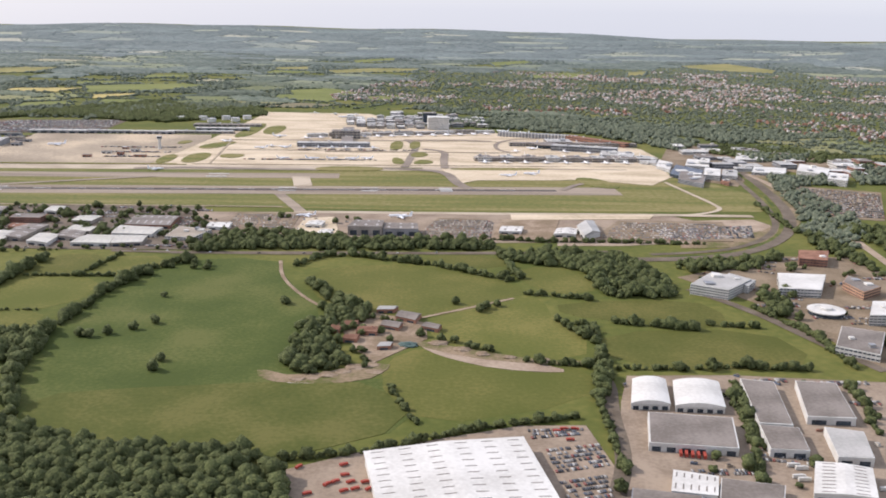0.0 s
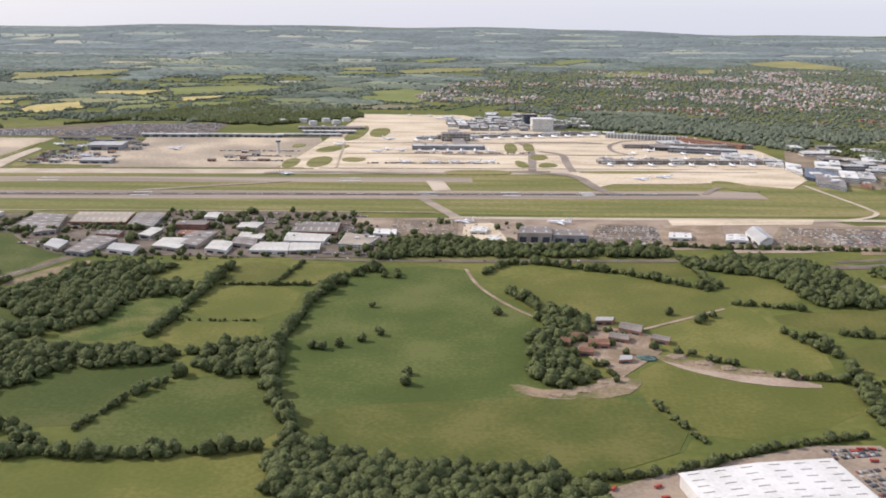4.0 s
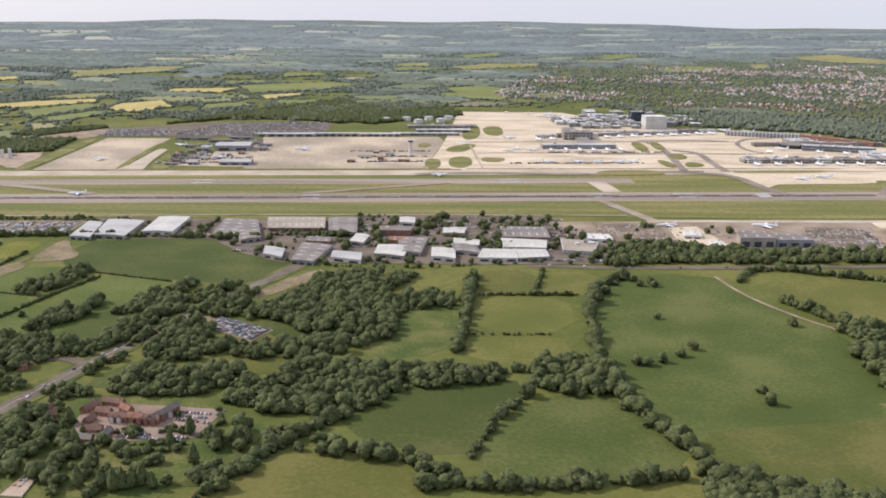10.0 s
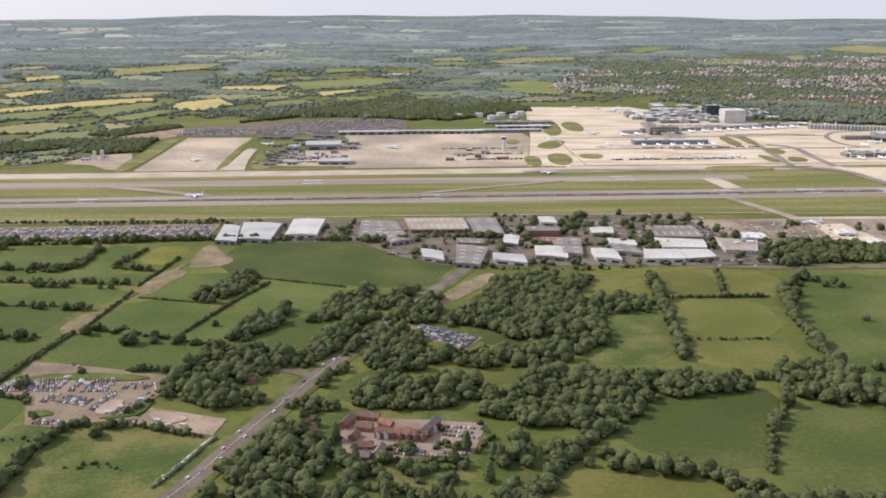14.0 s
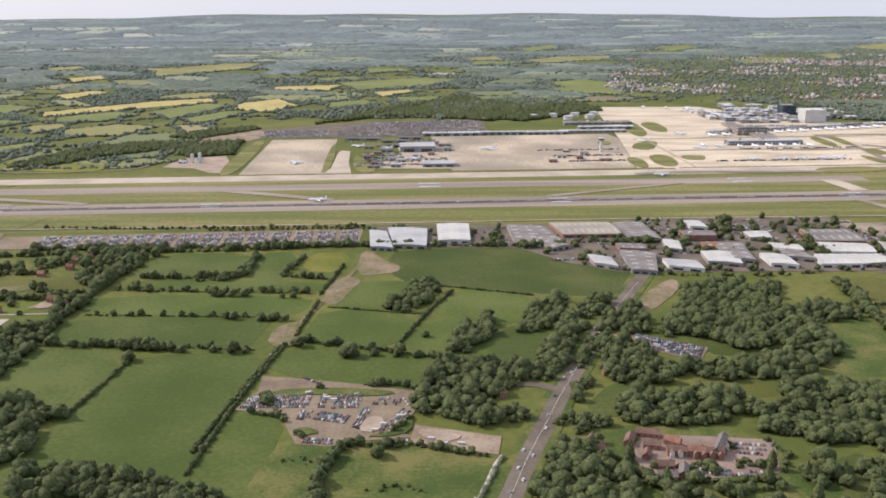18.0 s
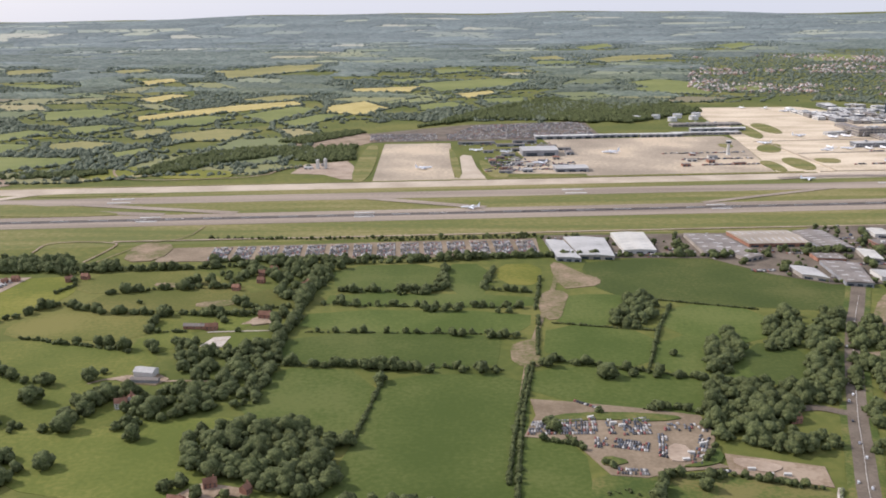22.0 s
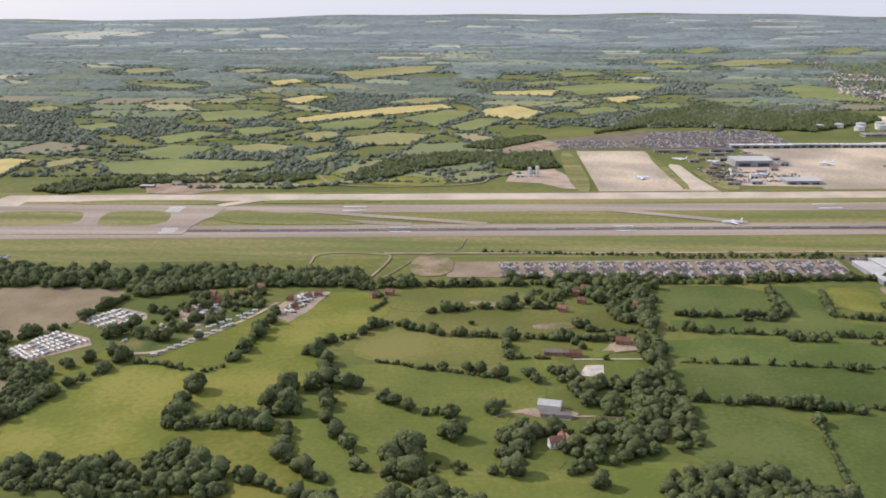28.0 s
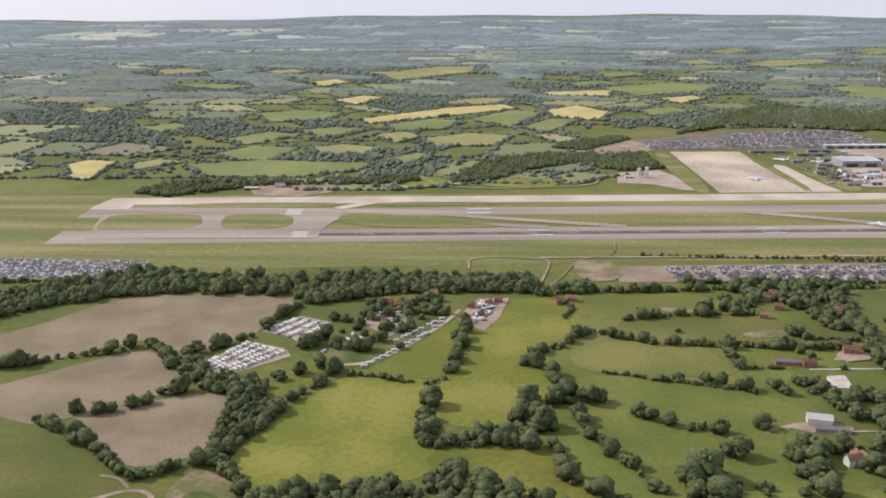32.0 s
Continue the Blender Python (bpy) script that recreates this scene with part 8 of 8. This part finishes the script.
RC = road_car()
spots = [(p, 68) for p in [(-395, 323), (-390, 331), (-385, 348), (-378, 369), (-376, 380), (-361, 422), (-351, 444)]] + [(p, 248) for p in [(-398, 318), (-391, 339), (-388, 352), (-371, 398), (-365, 416), (-342, 475)]] + [(p, 3) for p in [(-148, 569), (-127, 568), (-100, 566), (-69, 566), (-41, 567), (-17, 568), (18, 571), (43, 573)]]
for k, (p, a) in enumerate(spots):
    m = pose(p[0], p[1], 0.25, 0, 0, a)
    if k == 0:
        RC.matrix_world = m
        RC.scale = (1.1,) * 3
    else:
        copy_thing(RC, m)
strip("lane_line", [(-407.0, 291.5), (-396, 316), (-388, 344), (-376, 377), (-368, 401), (-333, 491), (-306, 548)], 0.13, 0.4, PAINT, "white centre line of the main road", "marking")

sheet("yard", [(-353.4, 292.3), (-350.6, 312), (-346.7, 312.8), (-346, 291.8)], 0.27, GRAVEL, "sandy strip of a car park under trees", "yard")
parked([(-352.9, 296.5), (-349.8, 310.5), (-347.6, 310.5), (-348.7, 295.2)], 2, 9, 0.8, "cars parked along a sandy strip", size=1.1)

# ---- farm and gardens ----
TEAL = mat("dull_green_tarpaulin", (0.06, 0.1, 0.085), (0.1, 0.145, 0.125), 0.3, 2.0, 0.6)
PALE_LEAF = mat("pale_blossom_leaves", (0.13, 0.145, 0.07), (0.28, 0.28, 0.19), 0.3, 1.5, 0.85, island=0.2)
hedge([(-408, 312), (-403, 325), (-398, 342), (-395, 348)], 0.8, step=0.7, label="pale blossoming bushes along the road", jitter=0.3).data.materials[0] = PALE_LEAF
strip("footpath", [(-406, 316), (-399, 342), (-396, 348)], 0.8, 0.5, RUBBLE, "pale kerbed path beside the main road", "path")


def heap(x, y, r, h, material, name, label):
    """A low uneven heap."""
    bm = bmesh.new()
    bmesh.ops.create_icosphere(bm, subdivisions=3, radius=1)
    for q in bm.verts:
        k = 1 + 0.35 * noise.noise(q.co * 2.2 + Vector((x, y, 0)))
        q.co = Vector((q.co.x * r * k, q.co.y * r * k * 0.7, max(-0.05, q.co.z * h * k)))
    me = bpy.data.meshes.new(name)
    bm.to_mesh(me)
    bm.free()
    me.materials.append(material)
    ob = new(name, me)
    ob.location = (x, y, 0.15)
    return tagged(ob, label, "heap")


for x, y in [(-18, 362), (-12, 364), (-6, 367), (1, 371), (6, 376), (12, 379), (14, 371)]:
    heap(x, y, rng.uniform(3, 5), rng.uniform(0.4, 0.9), BARE, "spoil_mound", "pale chalky rubble heap beside the farm")
for x, y in [(42, 407), (53, 399), (62, 393), (74, 390), (88, 386)]:
    heap(x, y, rng.uniform(3, 5), rng.uniform(0.8, 1.5), BARE, "earth_mound", "brown earth heap along a farm track")
heap(*[(28, 404)][0], 4.5, 1.6, TEAL, "tarpaulin_stack", "stack under a dull green tarpaulin in the farmyard")
for q, mt in (([(14, 427), (23, 423), (25, 431), (16, 434)], ROOF_G), ([(14, 397), (20, 398), (21, 403), (16, 403)], ROOF_L), ([(-4, 426), (3, 426), (3, 433), (-3, 433)], ROOF_T), ([(-3, 407), (4, 406), (5, 413), (-1, 413)], ROOF_T), ([(34, 426), (42, 422), (44, 428), (37, 432)], ROOF_G)):
    shed(q, 2.0, mt, WALL_B, "old brick shed in the farmyard", "shed", 0.12, 0, 1, "farm_shed")
sheet("yard", [(-628, 518), (-621, 526), (-612, 525), (-615, 512), (-626, 509)], 0.25, BARE, "bare court round a farmhouse", "yard")
parked([(-845, 556), (-832, 550), (-831, 574), (-842, 573)], 8, 11, 0.7, "vans and cars on a plot", size=1.2, turn=30)
parked([(-795, 563), (-788, 555), (-781, 585), (-790, 585)], 7, 8, 0.7, "vans and cars on a plot", size=1.2, turn=30)
# white containers and stores in the vehicle compound
for x, y in [(-439, 373), (-435, 370), (-433, 380), (-442, 368), (-463, 397), (-460, 395), (-421, 361), (-416, 357), (-410, 357), (-471, 402)]:
    c = at_base("container", x, y, "white storage container in the compound", "container", rng.uniform(-20, 20))
    part("box", mesh_of("box", *prism([(-1.3, -0.5), (1.3, -0.5), (1.3, 0.5), (-1.3, 0.5)], 0, 1.0), WALL_W), c)
    part("door", mesh_of("door", *prism([(1.3, -0.45), (1.36, -0.45), (1.36, 0.45), (1.3, 0.45)], 0.08, 0.92), METAL), c)
for q in ([(-449, 368), (-445, 381), (-438, 378), (-441, 366)], [(-425, 370), (-413, 366), (-409, 362), (-416, 358), (-426, 364)]):
    sheet("bare_patch", q, 0.26, GRAVEL, "pale worn patch on the compound", "ground")

for q in ([(-490, 397), (-485, 405), (-467, 407), (-449, 406), (-433, 402), (-445, 398), (-467, 401), (-483, 398)], [(-473, 365), (-470, 372), (-461, 367), (-468, 364)], [(-446, 363), (-435, 367), (-428, 380), (-428, 367), (-437, 363)]):
    sheet("grass_patch", q, 0.3, SCRUB, "rough grass between the compound's rows", "grass")
H(1.3, [(-469, 405), (-466, 408)], [(-491, 384), (-484, 382), (-478, 379)], [(-468, 363), (-472, 368)], [(-435, 367), (-428, 380)], [(-448, 410), (-442, 408)], gap=0.1, label="bushes on the compound")
H(1.6, [(-425, 356), (-412, 351), (-400, 348)], [(-453, 357), (-437, 356), (-427, 358)], [(-424, 402), (-429, 407), (-437, 412)], gap=0.15, label="dark bushes along the compound")
H(2.6, [(-455, 353), (-458, 336), (-458, 317), (-458, 301)], [(-488, 397), (-475, 373)], label="dark thicket on rough grass")
for q, k in (([(-381, 352), (-373, 360), (-367, 352), (-356, 347), (-353, 328), (-361.7, 291.1), (-388.6, 291.3)], 0.3), ([(-329, 338), (-321, 340), (-322, 327), (-310, 323), (-306, 309), (-344.9, 291.0), (-344, 317)], 0.2), ([(-534, 318), (-543, 341), (-512, 333), (-489, 324), (-481, 311), (-480.9, 292.1), (-522.9, 292.5)], 0.9)):
    wood(q, 2.6, keep=k)
H(1.2, [(-316, 339), (-312, 340), (-306, 339)], [(-336, 334), (-331, 329), (-319, 329), (-303, 330)], [(-314, 356), (-313, 351)], [(-307, 350), (-304, 348)], [(-299, 359), (-295, 348), (-301, 335)], [(-353, 343), (-348, 334), (-343, 328)], [(-330, 341), (-322, 341)], gap=0.1, label="garden shrubs round the hotel court")
H(2.4, [(-350, 334), (-344, 322), (-333, 318)], [(-322, 322), (-315, 324), (-303, 324)], [(-364, 352), (-357, 339)], label="garden trees round the hotel")

# clutter of the estates: trees, stacked goods, parked vehicles between the sheds
STACK = palette("stacked_goods", [(0.3, 0.24, 0.17), (0.16, 0.13, 0.1), (0.42, 0.38, 0.32), (0.24, 0.12, 0.08), (0.1, 0.12, 0.16), (0.35, 0.33, 0.3)], 0.8, 0.0, "ShaderNodeObjectInfo", "Random")
first_stack = None


def goods(x, y, rz):
    global first_stack
    if first_stack is None:
        first_stack = at_base("goods_stack", x, y, "stacked pallets and goods on a paved yard", "stack", rz, "yard stacks")
        part("pallet_load", mesh_of("pallet_load", *prism([(-1.2, -0.6), (0.3, -0.6), (0.3, -0.3), (1.2, -0.3), (1.2, 0.6), (-1.2, 0.6)], 0, 0.9), STACK), first_stack)
        part("pallet_load", mesh_of("pallet_load", *prism([(-1.0, -0.4), (0.2, -0.4), (0.2, 0.4), (-1.0, 0.4)], 0.9, 1.4), STACK), first_stack)
    else:
        copy_thing(first_stack, pose(x, y, 0.2, 0, 0, rz))


ESTATES = (([(-368, 626), (-273, 701), (-136, 705), (-98, 617), (-110, 573), (-194, 569), (-311, 570), (-339, 590)], 330, 70, 40), ([(-466, 682), (-262, 687), (-279, 620), (-460, 628)], 80, 26, 14), ([(115, 343), (123, 370), (170, 372), (234, 366), (200.0, 268.6), (192.6, 254.5), (95.3, 255.6)], 40, 30, 16), ([(186, 525), (267, 578), (311, 578), (323, 501), (258, 378), (240, 379), (230, 432), (215, 479)], 60, 10, 14), ([(-99, 602), (-81, 681), (-10, 680), (-16, 612)], 14, 20, 2))
EST = ([], [])
for q, nt_, ng, nc in ESTATES:
    xs, ys = [p[0] for p in q], [p[1] for p in q]
    for kind_, n_ in (("t", nt_), ("g", ng), ("c", nc)):
        while n_ > 0:
            x, y = rng.uniform(min(xs), max(xs)), rng.uniform(min(ys), max(ys))
            if not inside(q, x, y):
                continue
            n_ -= 1
            if not clear(x, y, 3.0 if kind_ == "c" else 1.8):
                continue
            if kind_ == "t":
                EST[0].append((x, y, 0.1)), EST[1].append(rng.choice([1.3, 1.9, 2.6, 3.4]))
            elif kind_ == "g":
                goods(x, y, rng.uniform(0, 180))
            else:
                w_, d_ = rng.uniform(5, 12), 2.2
                parked([(x - w_, y - d_), (x + w_, y - d_ + 1), (x + w_, y + d_ + 1), (x - w_, y + d_)], 2, int(w_ * 1.6), 0.75, "cars parked between the sheds", size=1.1)

grove("estate_trees", EST[0], EST[1], NEAR, "small broadleaved trees between buildings on the estates")
# east of the terminals
H(2.0, [(-10, 419), (1, 427), (15, 420)], [(-4, 386), (7, 395), (11, 373)], [(15, 440), (26, 432)], gap=0.2, label="garden trees round the farm")
block([(270.6, 876.2), (288.8, 841.0), (310.3, 899.2), (290.9, 932.0)], 3.2, GLASS, mat("slate_blue_roof", (0.09, 0.11, 0.14), (0.15, 0.17, 0.2), 0.1, 1.0, 0.6), "dark blue-roofed terminal hall", 2, 10, "terminal", "terminal_building", 2)
parked([(204, 614), (267, 627), (278, 666), (199, 650)], 9, 46, 0.75, "rows of parked cars at the airfield's edge", size=1.3)
# paler leaves again, with haze in their colour
wood([(374, 907), (384, 876), (370, 683), (327, 597), (307, 643), (334, 721), (350, 817)], 2.2, protos=MID, keep=0.4, material=LEAF_HAZE_FAR, label="belt of trees beside roads and railway")
wood([(357, 1092), (441, 1100), (544, 1011), (515, 953), (390, 997), (352, 1034)], 2.0, protos=MID, keep=0.4, label="trees between airport buildings")
EASTQ = [(327, 1080), (378, 1094), (534, 991), (480, 884), (385, 921), (323, 842), (299, 881)]
xs, ys = [p[0] for p in EASTQ], [p[1] for p in EASTQ]
made_ = 0
while made_ < 26:
    x, y = rng.uniform(min(xs), max(xs)), rng.uniform(min(ys), max(ys))
    w_, d_ = rng.uniform(5, 13), rng.uniform(5, 12)
    if inside(EASTQ, x, y) and clear(x, y, 9):
        h_ = rng.choice([2.5, 3.5, 5.0])
        block([(x - w_, y - d_), (x + w_, y - d_ + 1), (x + w_, y + d_ + 1), (x - w_, y + d_)], h_, (WALL_W, WALL_G, WALL_B)[made_ % 3], (ROOF_W, ROOF_L, ROOF_G, ROOF_L)[made_ % 4], "flat-roofed airport building by the railway", 1 if h_ < 4 else 2, 7, "building", "building", 1)
        made_ += 1
    elif rng.random() < 0.002:
        break
H(0.7, [(-442, 325), (-433, 328), (-426, 326), (-423, 323)], [(-472, 346), (-466, 348), (-463, 342)], gap=0.25, step=1.0, label="low brown scrub on rough grass", jitter=1.2)
H(1.5, [(-344, 339), (-332, 339), (-322, 340)], [(-314, 342), (-304, 341)], [(-352, 348), (-345, 344)], gap=0.3, label="garden shrubs round the hotel court")
H(2.5, [(-289, 302), (-281, 317), (-270, 330), (-257, 346), (-242, 368)], label="dark hedge of mixed trees beside the hotel lawn")
for x, y in [(-275, 335), (-271, 338), (-286, 339), (-292, 326)]:
    tree(x, y, 2.8, "round tree on the hotel lawn")
